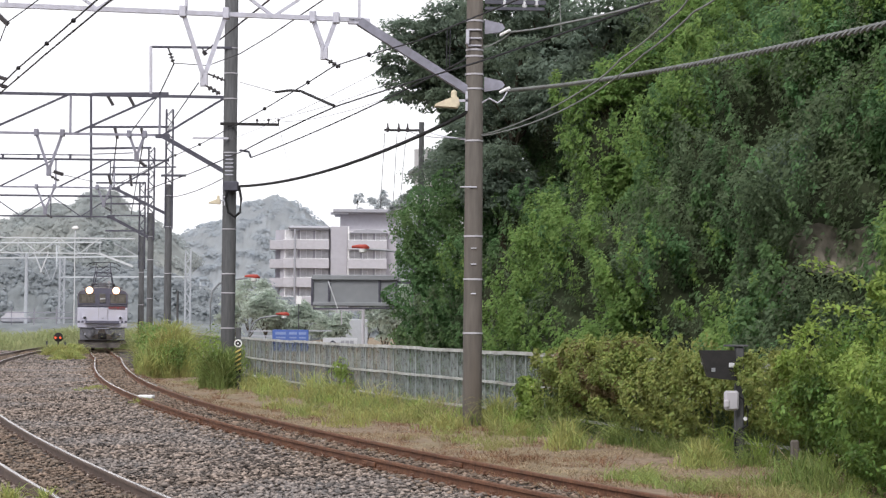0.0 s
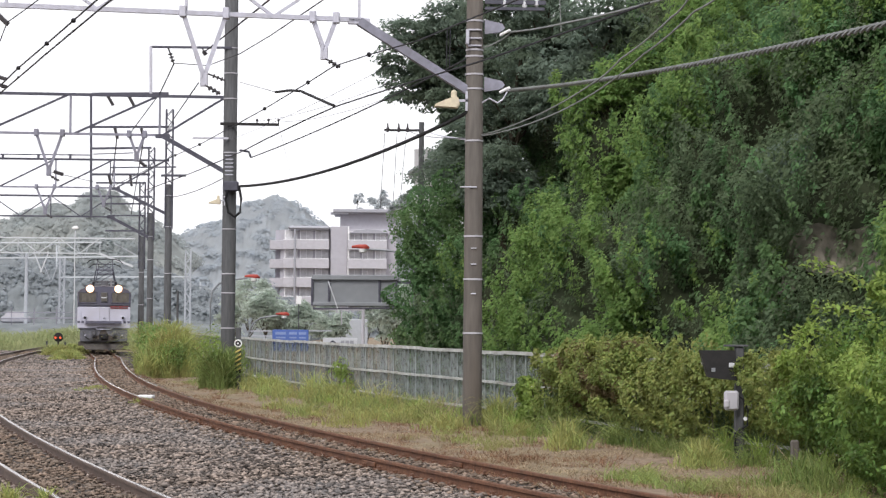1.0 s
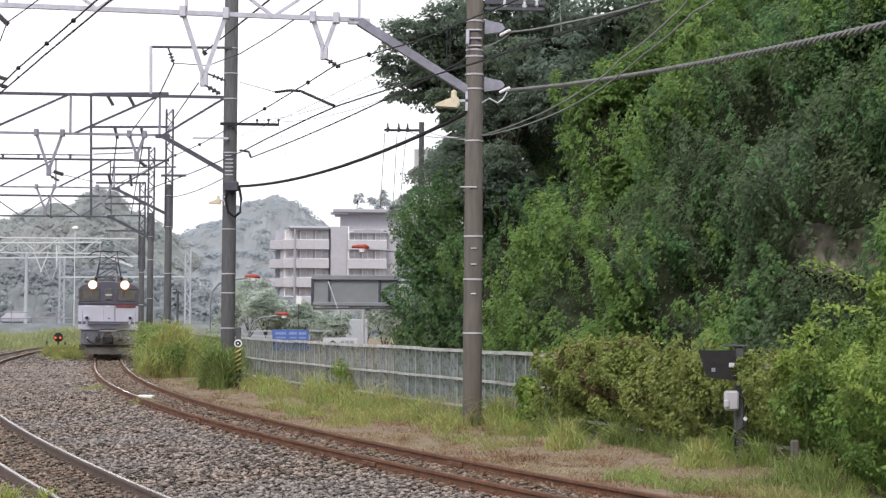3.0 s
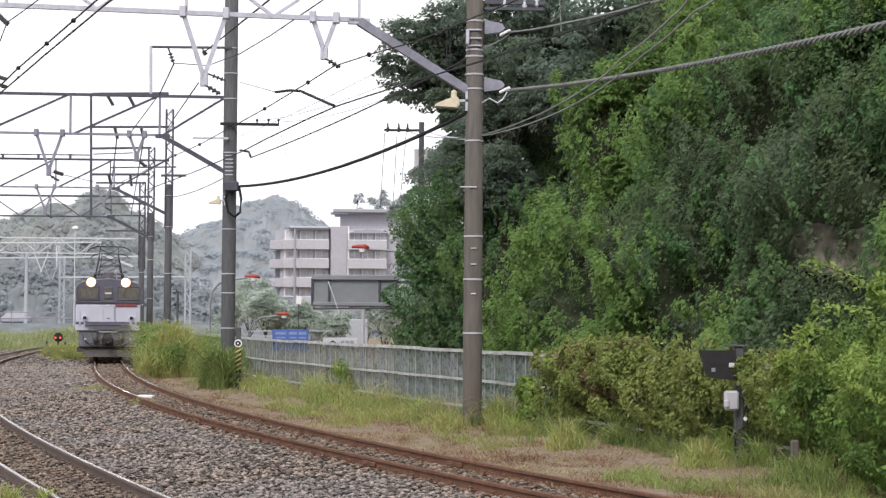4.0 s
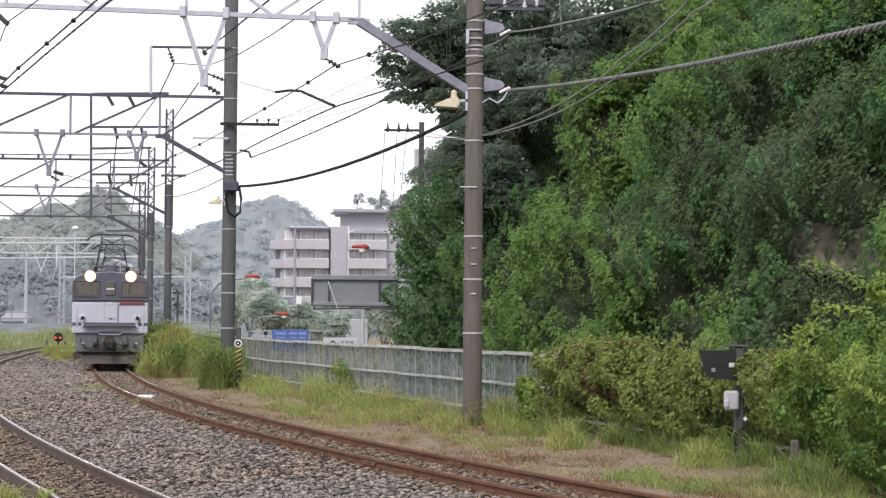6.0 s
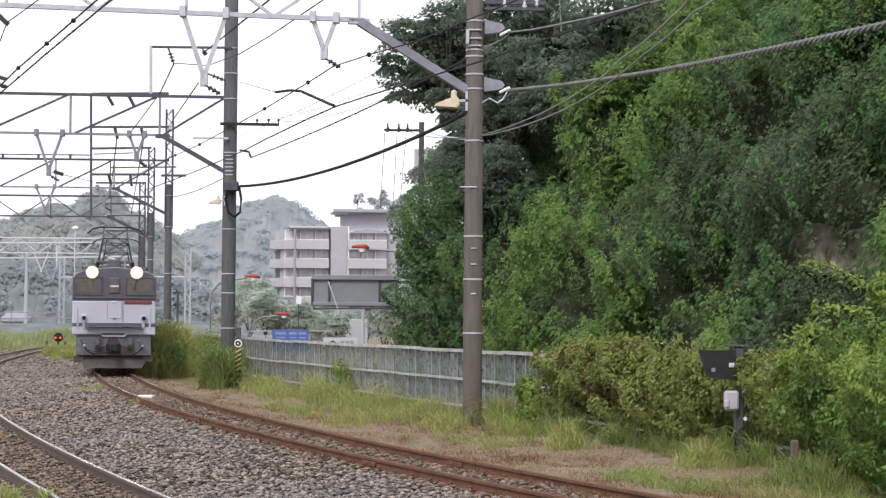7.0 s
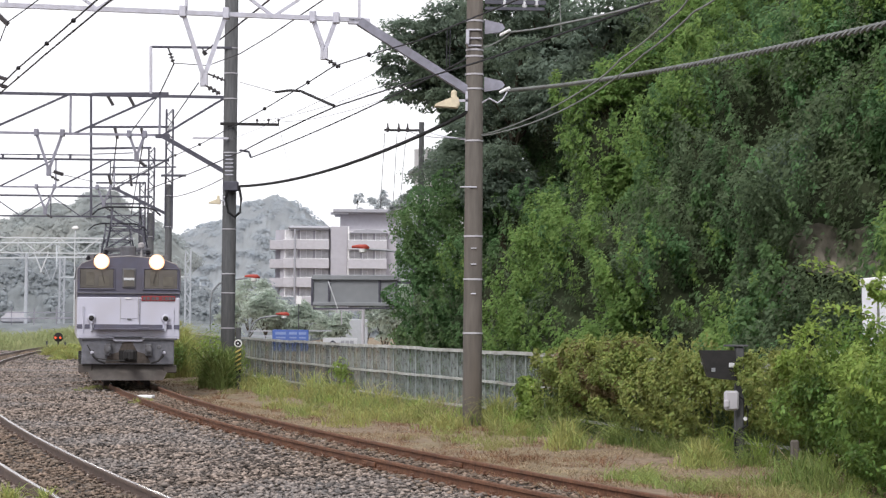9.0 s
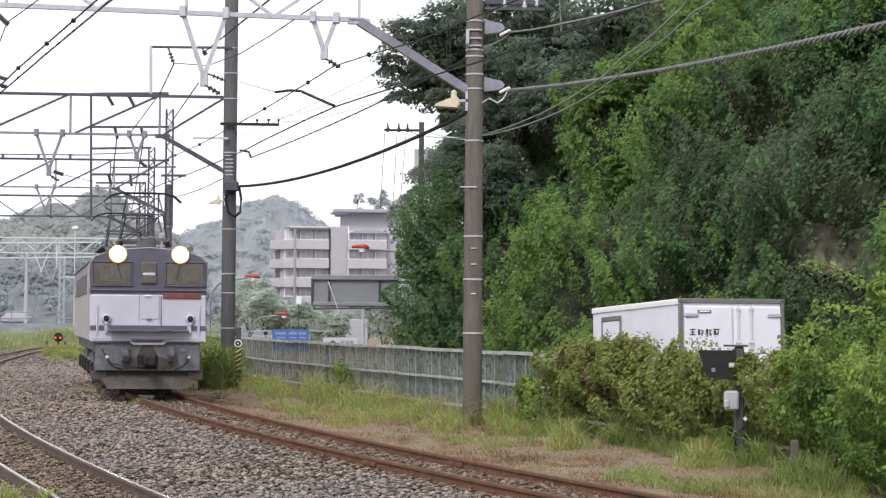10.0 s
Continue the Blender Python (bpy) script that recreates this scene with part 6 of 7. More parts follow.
wire((-2.25, 39.9, 7.02), (1.1, 27, 6.35), 0.013, "wire", "messenger wire over the side track", 0, "messenger_wire", [(-1.38, 36, 6.74), (-0.44, 33, 6.58), (0.33, 30, 6.47)])
clips([(-4.37, 48, 7.01), (-2.94, 42.5, 7.0), (-1.38, 36, 6.74), (-7.43, 60, 7.18), (-8.98, 66, 7.34)], 0.045, "small black clip on the messenger wire")
wire((-6.36, 28.2, 5.09), (-3.26, 19.5, 5.09), 0.011, "wire", "thin contact wire over the running track", 0, "contact_wire", [(-4.85, 24, 5.11), (-4.17, 22.1, 5.11)])
wire((-6.36, 28.2, 5.2), (-3.39, 19.5, 5.1), 0.011, "wire", "messenger wire over the running track", 0, "messenger_wire", [(-5.69, 26.3, 5.22), (-4.85, 24, 5.23), (-4.17, 22.1, 5.23)])
clips([(-5.69, 26.3, 5.22), (-4.85, 24, 5.23), (-4.17, 22.1, 5.23)], 0.028, "small black clip on the messenger wire")
clips([(-5.69, 26.3, 5.1), (-4.85, 24, 5.11), (-4.17, 22.1, 5.11)], 0.014, "tiny clip on the contact wire")
wire((-6.99, 34, 7.41), (-9.08, 40, 7.37), 0.011, "wire", "feeder wire under the gantry", 0, "overhead_wire", [(-7.39, 35, 7.42), (-8.23, 37, 7.43)])
wire((-8.43, 37, 7.6), (-8.21, 37, 7.39), 0.05, "insulator", "dark porcelain insulator on the gantry", 0, "insulator")
wire((-6.38, 28, 5.32), (-6.22, 28, 5.27), 0.03, "insulator", "dark insulated pull-off arm", 0, "insulator")
wire((-6.38, 28, 5.21), (-6.22, 28, 5.16), 0.03, "insulator", "dark insulated pull-off arm", 0, "insulator")
# feeder from pole to pole
wire((-6.06, 62, 6.96), (0.49, 40.4, 7.28), 0.018, "wire", "dark feeder wire between the poles", 0.1)
wire((0.79, 40.4, 7.5), (2.77, 24, 5.87), 0.018, "cable_grey", "grey feeder wire leaving the pole", 0.02, "overhead_wire", [(1.13, 40.2, 7.62), (1.32, 39, 7.62), (2.02, 33, 6.9)])
wire((0.78, 40.4, 5.7), (2.87, 23, 5.71), 0.014, "cable_grey", "grey service wire leaving the pole", 0.03, "overhead_wire", [(1.74, 37, 5.76), (2.42, 32, 5.77), (2.61, 29, 5.78), (2.83, 24.5, 5.7)])
wire((0.78, 40.4, 5.68), (3.39, 23, 5.87), 0.014, "cable_grey", "grey service wire leaving the pole", 0.03, "overhead_wire", [(1.74, 37, 5.65), (2.42, 32, 5.6), (2.84, 28, 5.71), (3.11, 24.5, 5.77)])
wire((-0.86, 89, 10.43), (0.48, 40.5, 5.61), 0.022, "galv", "pale service wire to the pole", 0.05)
wire((-1.62, 89, 10.42), (0.48, 40.5, 5.64), 0.012, "galv_dark", "thin service wire to the pole", 0.1)
wire((0.05, 38, 7.54), (0.04, 38.5, 6.86), 0.010, "galv_dark", "hanging jumper wire beside the strut")
wire((0.11, 38, 7.56), (0.1, 38.5, 6.85), 0.010, "galv_dark", "hanging jumper wire beside the strut")
wire((2.04, 35, 7.66), (2.07, 35, 7.05), 0.009, "cable_grey", "thin grey rod hanging below the wires")
wire((-3.49, 40, 8.45), (-7.56, 62, 10.28), 0.022, "wire", "dark feeder wire to the bracket frame")
wire((-2.26, 38, 8.13), (-8.51, 62, 9.92), 0.014, "wire", "thin feeder wire to the bracket frame", 0.0, "overhead_wire", [(-4.05, 46, 8.53), (-5.4, 52, 8.89), (-6.96, 58, 9.34)])
wire((-8.51, 62, 9.92), (-14.11, 88.8, 10.23), 0.022, "wire", "dark feeder wire beyond the bracket frame", 0, "overhead_wire", [(-10.1, 70, 9.88)])
wire((-7.74, 62, 9.3), (-12.37, 88.5, 10.49), 0.022, "wire", "dark feeder wire beyond the hanger")
wire((-12.28, 88.5, 7.3), (-6.8, 62, 6.37), 0.016, "wire", "dark feeder wire between far poles", 0.12)
wire((-14.72, 88.8, 10.02), (-21.94, 130, 9.98), 0.03, "wire", "far dark feeder wire")
wire((-13.5, 88.8, 10.03), (-23.71, 150, 9.73), 0.03, "wire", "far dark feeder wire")
wire((-5.88, 62, 8.1), (-1.07, 46, 7.52), 0.006, "galv_dark", "very thin signal wire between the poles", 0.15)
wire((-5.2, 62, 8.09), (-1.14, 46, 7.15), 0.006, "galv_dark", "very thin signal wire between the poles", 0.15)
wire((-6.85, 62, 7.47), (-1.22, 44, 7.59), 0.006, "galv_dark", "very thin signal wire between the poles", 0.1)
wire((-6.42, 62, 9.33), (-3.25, 38, 6.27), 0.008, "wire", "thin stay wire of the pull-off arm")
wire((-3.08, 36, 6.04), (-1.66, 29.9, 5.13), 0.024, "cable", "curved dark pull-off arm holding the contact wire", 0, "pull_off_arm", [(-2.71, 34.5, 5.9), (-2.43, 33.3, 5.75), (-2.11, 32, 5.5)])
wire((-12.3, 62, 6.45), (-13.31, 75, 7.05), 0.012, "wire", "thin stay wire of the pull-off arm")
wire((-12.25, 62, 6.47), (-11.95, 62, 6.38), 0.06, "insulator", "dark insulator on the gantry hanger", 0, "insulator")
wire((-5.18, 61.7, 8.01), (-20.24, 285, 15.34), 0.006, "galv_dark", "very thin far wire")


# fittings of the poles
def on(pole, u):
    return Vector(u) - pole.matrix_basis.translation


def arm(pole, a, b, w, material, name="cross_arm"):
    return part(name, Shape().bar(on(pole, a), on(pole, b), w), M[material], pole)


ca = arm(pole_b, (-7.0, 61.7, 7.99), (-5.16, 61.7, 7.97), 0.085, "black")
for u in ((-5.85, 61.7, 8.0), (-5.49, 61.7, 8.01), (-5.18, 61.7, 8.01)):
    q = on(pole_b, u)
    part("pin_insulator", Shape().lathe([(0.02, 0), (0.02, 0.07), (0.045, 0.09), (0.03, 0.15)], q, "z", 8), M["insulator"], ca)
arm(pole_b, (-7.86, 61.7, 7.53), (-6.74, 61.7, 7.53), 0.06, "galv")
arm(pole_b, (-9.22, 61.8, 10.4), (-6.68, 61.8, 10.39), 0.07, "galv_dark", "bracket_frame")
arm(pole_b, (-9.22, 61.8, 10.42), (-9.2, 61.8, 8.93), 0.085, "galv", "bracket_frame")
part("bracket", Shape().tube([on(pole_b, (-6.42, 62, 7.19)), on(pole_b, (-6.13, 62, 7.14)), on(pole_b, (-6.06, 62, 6.96))], 0.04), M["galv_dark"], pole_b)
for a, b in (((-8.67, 61.8, 10.36), (-8.5, 61.8, 9.89)), ((-7.6, 61.8, 10.36), (-7.49, 61.8, 10.15)), ((-7.45, 61.8, 9.58), (-6.88, 61.8, 9.36))):
    ins = Shape().rod(on(pole_b, a), on(pole_b, b), 0.025)
    for k in range(3):
        q = on(pole_b, a).lerp(on(pole_b, b), 0.35 + 0.22 * k)
        ins.rod(q, q + (on(pole_b, b) - on(pole_b, a)).normalized() * 0.04, 0.07)
    part("string_insulator", ins, M["insulator"], pole_b)
part("cable_loop", Shape().tube([on(pole_b, p) for p in ((-6.41, 61.7, 6.05), (-6.71, 61.6, 5.93), (-6.8, 61.6, 5.63), (-6.71, 61.6, 5.21), (-6.51, 61.6, 5.07), (-6.34, 61.6, 5.21), (-6.31, 61.6, 5.64), (-6.38, 61.6, 5.99))], 0.045), M["cable"], pole_b, "black cable loop")
part("cable_clamp", Shape().box(on(pole_b, (-6.64, 61.7, 6.03)), (0.46, 0.3, 0.3), 0.03), M["galv_dark"], pole_b)
for k in range(6):
    part("step_band", Shape().box((0.0, -0.19, 7.3 - 0.12 * k), (0.26, 0.06, 0.035), 0.008), M["galv"], pole_b)
# fittings of the nearest pole
for v0 in (48, 150):
    br = Shape()
    br.prism([(0, 0.0), (0.0, -0.14), (0.30, -0.10), (0.38, -0.06), (0.42, 0.0), (0.36, 0.08), (0.0, 0.16)], -0.05, 0.05)
    ob = part("side_bracket", br, M["galv_mid"], pole_a)
    q = on(pole_a, (0.82, 40.4, 1.9 + (567 - v0) / 86.4))
    ob.matrix_basis = pose(q.x, q.y, q.z)
    part("insulator", Shape().rod(q + Vector((0.32, 0, -0.15)), q + Vector((0.52, -0.1, -0.06)), 0.034, 0.03), M["white"], pole_a)
part("terminal_box", Shape().box(on(pole_a, (0.47, 40.25, 7.69)), (0.07, 0.12, 0.3), 0.01), M["galv"], pole_a)
for v in (53, 68, 81):
    z = 1.9 + (567 - v) / 86.4 + 0.3
    part("step_band", Shape().box((0.0, -0.17, z), (0.28, 0.06, 0.035), 0.01), M["galv"], pole_a)
part("cross_arm", Shape().bar(on(pole_a, (0.82, 40.3, 8.42)), on(pole_a, (2.07, 40.3, 8.41)), 0.08).bar(on(pole_a, (0.82, 40.3, 8.29)), on(pole_a, (2.04, 40.3, 8.28)), 0.06), M["galv_dark"], pole_a)
for u in ((1.22, 40.3, 8.4), (1.63, 40.3, 8.38), (1.88, 40.3, 8.42)):
    part("pin_insulator", Shape().lathe([(0.02, -0.1), (0.05, -0.06), (0.05, 0.04), (0.02, 0.1)], on(pole_a, u), "z", 10), M["sign_white"], pole_a)
part("tail_wire", Shape().tube([on(pole_a, p) for p in ((0.78, 40.4, 6.36), (0.92, 40.3, 6.44), (1.09, 40.3, 6.35), (1.2, 40.3, 6.42), (1.29, 40.3, 6.58))], 0.018), M["galv"], pole_a)
for v in (332, 440, 468, 520):
    z = 1.9 + (567 - v) / 86.4 + 0.3
    part("step_bolt", Shape().rod((-0.28 if v == 332 else -0.05, -0.2, z), (0.06, -0.2, z), 0.012), M["galv"], pole_a)


def floodlight(at, size, label):
    """A cream enamel lineside lamp on a short arm; at is the hinge on the pole."""
    f = thing("lineside_lamp", at, label, "lamp")
    k = size
    hood = [(-0.64, -0.07), (-0.62, -0.02), (-0.42, 0.07), (-0.24, 0.13), (-0.15, 0.12), (-0.12, -0.02), (-0.16, -0.10)]
    part("shade", Shape().prism([(a * k, b * k) for a, b in hood], -0.10 * k, 0.10 * k).prism([(a * k * 0.92 - 0.03 * k, b * k * 0.9) for a, b in hood], -0.125 * k, 0.125 * k), M["cream"], f, "cream enamel shade")
    part("housing", Shape().box((-0.24 * k, 0, 0.14 * k), (0.12 * k, 0.14 * k, 0.26 * k), 0.03 * k), M["cream"], f)
    part("arm", Shape().bar((-0.2 * k, 0, 0.06 * k), (0.05 * k, 0, 0.06 * k), 0.05 * k).bar((0.02 * k, 0, -0.15 * k), (0.02 * k, 0, 0.25 * k), 0.05 * k), M["galv"], f)


floodlight((0.44, 40.4, 6.34), 1.0, "cream lineside lamp on the concrete pole")
floodlight((-6.87, 61.8, 5.54), 0.75, "cream lineside lamp on the dark pole")

# frames on the far poles
for pole, bars in ((pole_c, [((-15.85, 88.6, 11.93), (-12.4, 88.6, 11.98), 0.13), ((-15.83, 88.6, 10.45), (-12.38, 88.6, 10.48), 0.1), ((-15.88, 88.6, 11.95), (-15.8, 88.6, 6.38), 0.1), ((-12.67, 88.5, 8.28), (-11.55, 88.5, 8.29), 0.1), ((-14.95, 88.5, 8.62), (-11.99, 88.5, 8.67), 0.06)]),
                   (pole_d, [((-18.18, 101.8, 10.61), (-15.09, 101.8, 10.67), 0.11), ((-18.16, 101.8, 9.27), (-15.13, 101.8, 9.29), 0.11), ((-17.2, 101.8, 9.98), (-17.18, 101.8, 8.02), 0.06), ((-18.08, 101.8, 10.32), (-16.02, 101.8, 10.4), 0.05)]),
                   (pole_e, [((-21.44, 121.8, 10.2), (-18.37, 121.8, 10.22), 0.11), ((-21.14, 121.8, 8.91), (-18.35, 121.8, 8.93), 0.1), ((-20.71, 121.8, 8.18), (-18.41, 121.8, 8.2), 0.08), ((-20.84, 121.8, 7.24), (-18.4, 121.8, 7.25), 0.1)])):
    for a, b, w in bars:
        arm(pole, a, b, w, "galv_dark", "bracket_frame")
for pole, a, b in ((pole_c, (-15.14, 88.6, 11.88), (-14.88, 88.6, 11.43)), (pole_c, (-14.2, 88.6, 11.89), (-13.94, 88.6, 11.43)), (pole_c, (-14.79, 88.6, 10.41), (-14.66, 88.6, 9.93)), (pole_c, (-13.6, 88.6, 10.42), (-13.49, 88.6, 9.94)),
                   (pole_d, (-17.28, 101.8, 9.25), (-17.13, 101.8, 8.67)), (pole_d, (-16.17, 101.8, 9.26), (-16.08, 101.8, 8.67)), (pole_c, (-13.65, 88.6, 8.94), (-13.37, 88.6, 8.66))):
    part("string_insulator", Shape().rod(on(pole, a), on(pole, b), 0.07), M["insulator"], pole)
part("catwalk_rail", Shape().bar(on(pole_c, (-20.59, 88.2, 9.16)), on(pole_c, (-15.84, 88.2, 9.15)), 0.05), M["galv_dark"], pole_c)
for u in ((-19.71, 88.2, 9.17), (-18.12, 88.2, 9.18), (-16.7, 88.2, 9.19)):
    part("catwalk_post", Shape().bar(on(pole_c, u), on(pole_c, u) - Vector((0, 0, 0.25)), 0.1), M["galv_dark"], pole_c)


# far masts and signals, haze put into their pale steel
def far_mast(at, height, w, label):
    m = thing("lattice_mast", at, label, "mast", "masts of the far lines")
    s = Shape()
    for i in (-1, 1):
        for j in (-1, 1):
            s.bar((i * w / 2, j * w / 2, -1), (i * w / 2, j * w / 2, height), 0.09)
    n = int(height / (w * 1.3))
    for k in range(n):
        d = 1 if k % 2 else -1
        a, b = height * k / n, height * (k + 1) / n
        for j in (-1, 1):
            s.bar((-d * w / 2, j * w / 2, a), (d * w / 2, j * w / 2, b), 0.05)
    part("lattice", s, M["far_steel_dim"], m)
    return m


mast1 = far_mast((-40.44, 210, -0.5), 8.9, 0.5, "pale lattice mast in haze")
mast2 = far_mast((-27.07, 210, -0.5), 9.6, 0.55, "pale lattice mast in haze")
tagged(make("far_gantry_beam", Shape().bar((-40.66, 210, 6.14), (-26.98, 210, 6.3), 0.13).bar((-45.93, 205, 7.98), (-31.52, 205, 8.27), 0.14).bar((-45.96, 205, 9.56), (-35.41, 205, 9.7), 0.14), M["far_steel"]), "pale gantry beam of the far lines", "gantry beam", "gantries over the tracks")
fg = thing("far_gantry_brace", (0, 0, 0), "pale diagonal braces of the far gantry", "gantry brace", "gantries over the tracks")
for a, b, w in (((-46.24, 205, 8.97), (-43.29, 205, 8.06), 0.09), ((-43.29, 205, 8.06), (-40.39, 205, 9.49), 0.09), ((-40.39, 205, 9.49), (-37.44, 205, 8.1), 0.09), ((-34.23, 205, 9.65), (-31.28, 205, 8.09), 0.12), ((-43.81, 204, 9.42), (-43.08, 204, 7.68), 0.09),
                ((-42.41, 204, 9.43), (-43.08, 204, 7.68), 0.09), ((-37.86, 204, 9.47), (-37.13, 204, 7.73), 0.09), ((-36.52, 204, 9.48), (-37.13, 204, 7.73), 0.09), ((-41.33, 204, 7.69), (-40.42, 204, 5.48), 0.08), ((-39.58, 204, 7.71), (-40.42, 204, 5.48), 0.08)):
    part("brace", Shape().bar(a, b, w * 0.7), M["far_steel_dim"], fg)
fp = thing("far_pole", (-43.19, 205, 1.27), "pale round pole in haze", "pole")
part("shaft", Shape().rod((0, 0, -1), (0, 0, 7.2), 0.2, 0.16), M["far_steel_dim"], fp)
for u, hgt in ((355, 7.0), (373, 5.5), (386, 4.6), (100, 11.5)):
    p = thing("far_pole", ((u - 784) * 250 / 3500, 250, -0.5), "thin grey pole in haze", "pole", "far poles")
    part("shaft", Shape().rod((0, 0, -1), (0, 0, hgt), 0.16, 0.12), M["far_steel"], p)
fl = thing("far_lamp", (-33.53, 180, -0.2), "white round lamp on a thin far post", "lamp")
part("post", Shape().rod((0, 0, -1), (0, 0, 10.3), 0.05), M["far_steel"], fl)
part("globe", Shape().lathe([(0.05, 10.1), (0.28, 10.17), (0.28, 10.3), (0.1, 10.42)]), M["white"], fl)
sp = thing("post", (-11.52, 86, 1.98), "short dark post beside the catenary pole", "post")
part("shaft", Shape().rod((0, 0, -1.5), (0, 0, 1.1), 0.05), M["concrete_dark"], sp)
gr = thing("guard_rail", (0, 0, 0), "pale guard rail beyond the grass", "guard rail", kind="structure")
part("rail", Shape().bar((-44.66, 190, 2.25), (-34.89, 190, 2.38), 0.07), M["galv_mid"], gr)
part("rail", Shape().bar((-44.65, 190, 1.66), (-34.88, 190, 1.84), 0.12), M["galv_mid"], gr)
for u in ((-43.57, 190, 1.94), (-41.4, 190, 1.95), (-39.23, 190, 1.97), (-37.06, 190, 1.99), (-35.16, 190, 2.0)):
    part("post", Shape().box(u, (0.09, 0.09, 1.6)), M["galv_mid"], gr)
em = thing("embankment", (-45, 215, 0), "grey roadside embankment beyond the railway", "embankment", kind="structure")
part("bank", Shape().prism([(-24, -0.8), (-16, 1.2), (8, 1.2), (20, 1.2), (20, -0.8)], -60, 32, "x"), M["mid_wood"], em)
car = thing("parked_car", (-46.34, 215, 1.5), "white car parked beyond the railway", "car")
part("body", Shape().box((0, 0, 0.1), (3.0, 1.6, 0.8), 0.2), M["flat_dark"], car)
part("cabin", Shape().prism([(-1.3, 0.4), (1.2, 0.4), (0.8, 0.95), (-0.8, 0.95)], -0.7, 0.7), M["flat_light"], car)


# signals and markers by the tracks
ds = thing("dwarf_signal", (-20.95, 108, -0.2), "small black dwarf signal with two red lights", "signal")
part("post", Shape().rod((0, 0, -0.1), (0, 0, 0.75), 0.05), M["black"], ds)
part("backplate", Shape().lathe([(0.24, 0.03), (0.26, 0.0), (0.24, -0.03)], (0, 0, 1.0), "y", 20), M["black"], ds)
for sx in (-0.13, 0.13):
    hood = part("hood", Shape().lathe([(0.11, -0.02), (0.11, -0.14), (0.095, -0.14)], (sx, 0, 0.98), "y", 14), M["black"], ds)
    part("lens", Shape().lathe([(0.065, -0.05), (0.06, -0.15), (0.03, -0.16)], (sx, 0, 0.98), "y", 14), M["red_signal"], hood, "glowing red lens")
for dx, h in ((-0.55, 0.85), (0.45, 0.8)):
    st = thing("stake", (-20.95 + dx, 107.6, -0.25), "dark lineside stake beside the signal", "stake", "stakes by the signal")
    part("shaft", Shape().box((0, 0, h / 2), (0.09, 0.09, h), 0.01), M["concrete_dark"], st)

mp = thing("marker_post", (-6.25, 60.6, -0.3), "marker post with white ring and yellow-black stripes", "marker post")
part("shaft", Shape().box((0, 0.06, 0.95), (0.16, 0.08, 1.95), 0.015), M["concrete_dark"], mp)
part("disc", Shape().lathe([(0.12, 0.02), (0.12, -0.02)], (0, 0.0, 1.44), "y", 20), M["white"], mp)
part("disc_centre", Shape().lathe([(0.085, 0.0), (0.085, -0.03)], (0, 0.0, 1.44), "y", 16), M["black"], mp)
part("disc_dot", Shape().lathe([(0.03, -0.02), (0.03, -0.04)], (0, 0.0, 1.44), "y", 12), M["white"], mp)
board = part("stripe_board", Shape().box((0, 0.0, 0.88), (0.19, 0.03, 0.70), 0.006), M["black"], mp, "yellow and black striped board")
for k in range(5):
    z = 0.60 + k * 0.14
    part("stripe", Shape().prism([(-0.093, z - 0.03), (0.093, z + 0.07), (0.093, z + 0.13), (-0.093, z + 0.03)], -0.022, -0.017), M["yellow"], board)

bd = thing("track_board", (-7.23, 48.43, -0.02), "small white board lying between the rails", "board", rz=-4)
part("plank", Shape().box((0, 0, 0.0), (0.36, 0.34, 0.06), 0.008), M["white"], bd)

sg = thing("signal_post", (4.57, 30.6, -0.3), "square concrete post with a black hooded signal", "signal")
part("post", Shape().box((0.02, 0, 0.85), (0.14, 0.14, 1.95), 0.02), M["concrete_dark"], sg)
part("cap", Shape().box((-0.03, 0, 1.84), (0.36, 0.2, 0.03), 0.006), M["concrete_dark"], sg)
hood = part("hood", Shape().prism([(-0.62, 1.77), (-0.07, 1.77), (-0.05, 1.31), (-0.30, 1.33), (-0.50, 1.36)], -0.24, -0.06), M["black"], sg, "black tapering signal hood")
part("reflector", Shape().box((-0.13, -0.245, 1.545), (0.085, 0.012, 0.07), 0.004), M["sign_white"], hood)
part("reflector", Shape().box((-0.41, -0.245, 1.47), (0.06, 0.012, 0.06), 0.004), M["sign_back"], hood)
part("junction_box", Shape().box((-0.12, -0.15, 1.0), (0.22, 0.14, 0.30), 0.03).box((-0.2, -0.2, 0.95), (0.08, 0.1, 0.12), 0.02), M["flat_light"], sg, "pale grey junction box")
part("cable", Shape().tube([(-0.05, -0.16, 1.1), (0.06, -0.15, 1.02), (0.14, -0.13, 0.85), (0.13, -0.13, 0.62), (0.02, -0.13, 0.55), (-0.05, -0.12, 0.5), (-0.06, -0.12, 0.0)], 0.016), M["cable"], sg)
for z in (1.33, 0.5):
    part("band", Shape().box((0.02, 0, z), (0.17, 0.17, 0.022)), M["galv_dark"], sg)
part("bolt", Shape().rod((0.1, -0.1, 0.72), (0.1, -0.14, 0.72), 0.03), M["white"], sg)
stub = thing("boundary_stub", (4.9, 27.5, -0.3), "chipped pale concrete boundary stub", "post")
part("shaft", Shape().box((0, 0, 0.2), (0.11, 0.11, 0.75), 0.02), M["concrete"], stub)


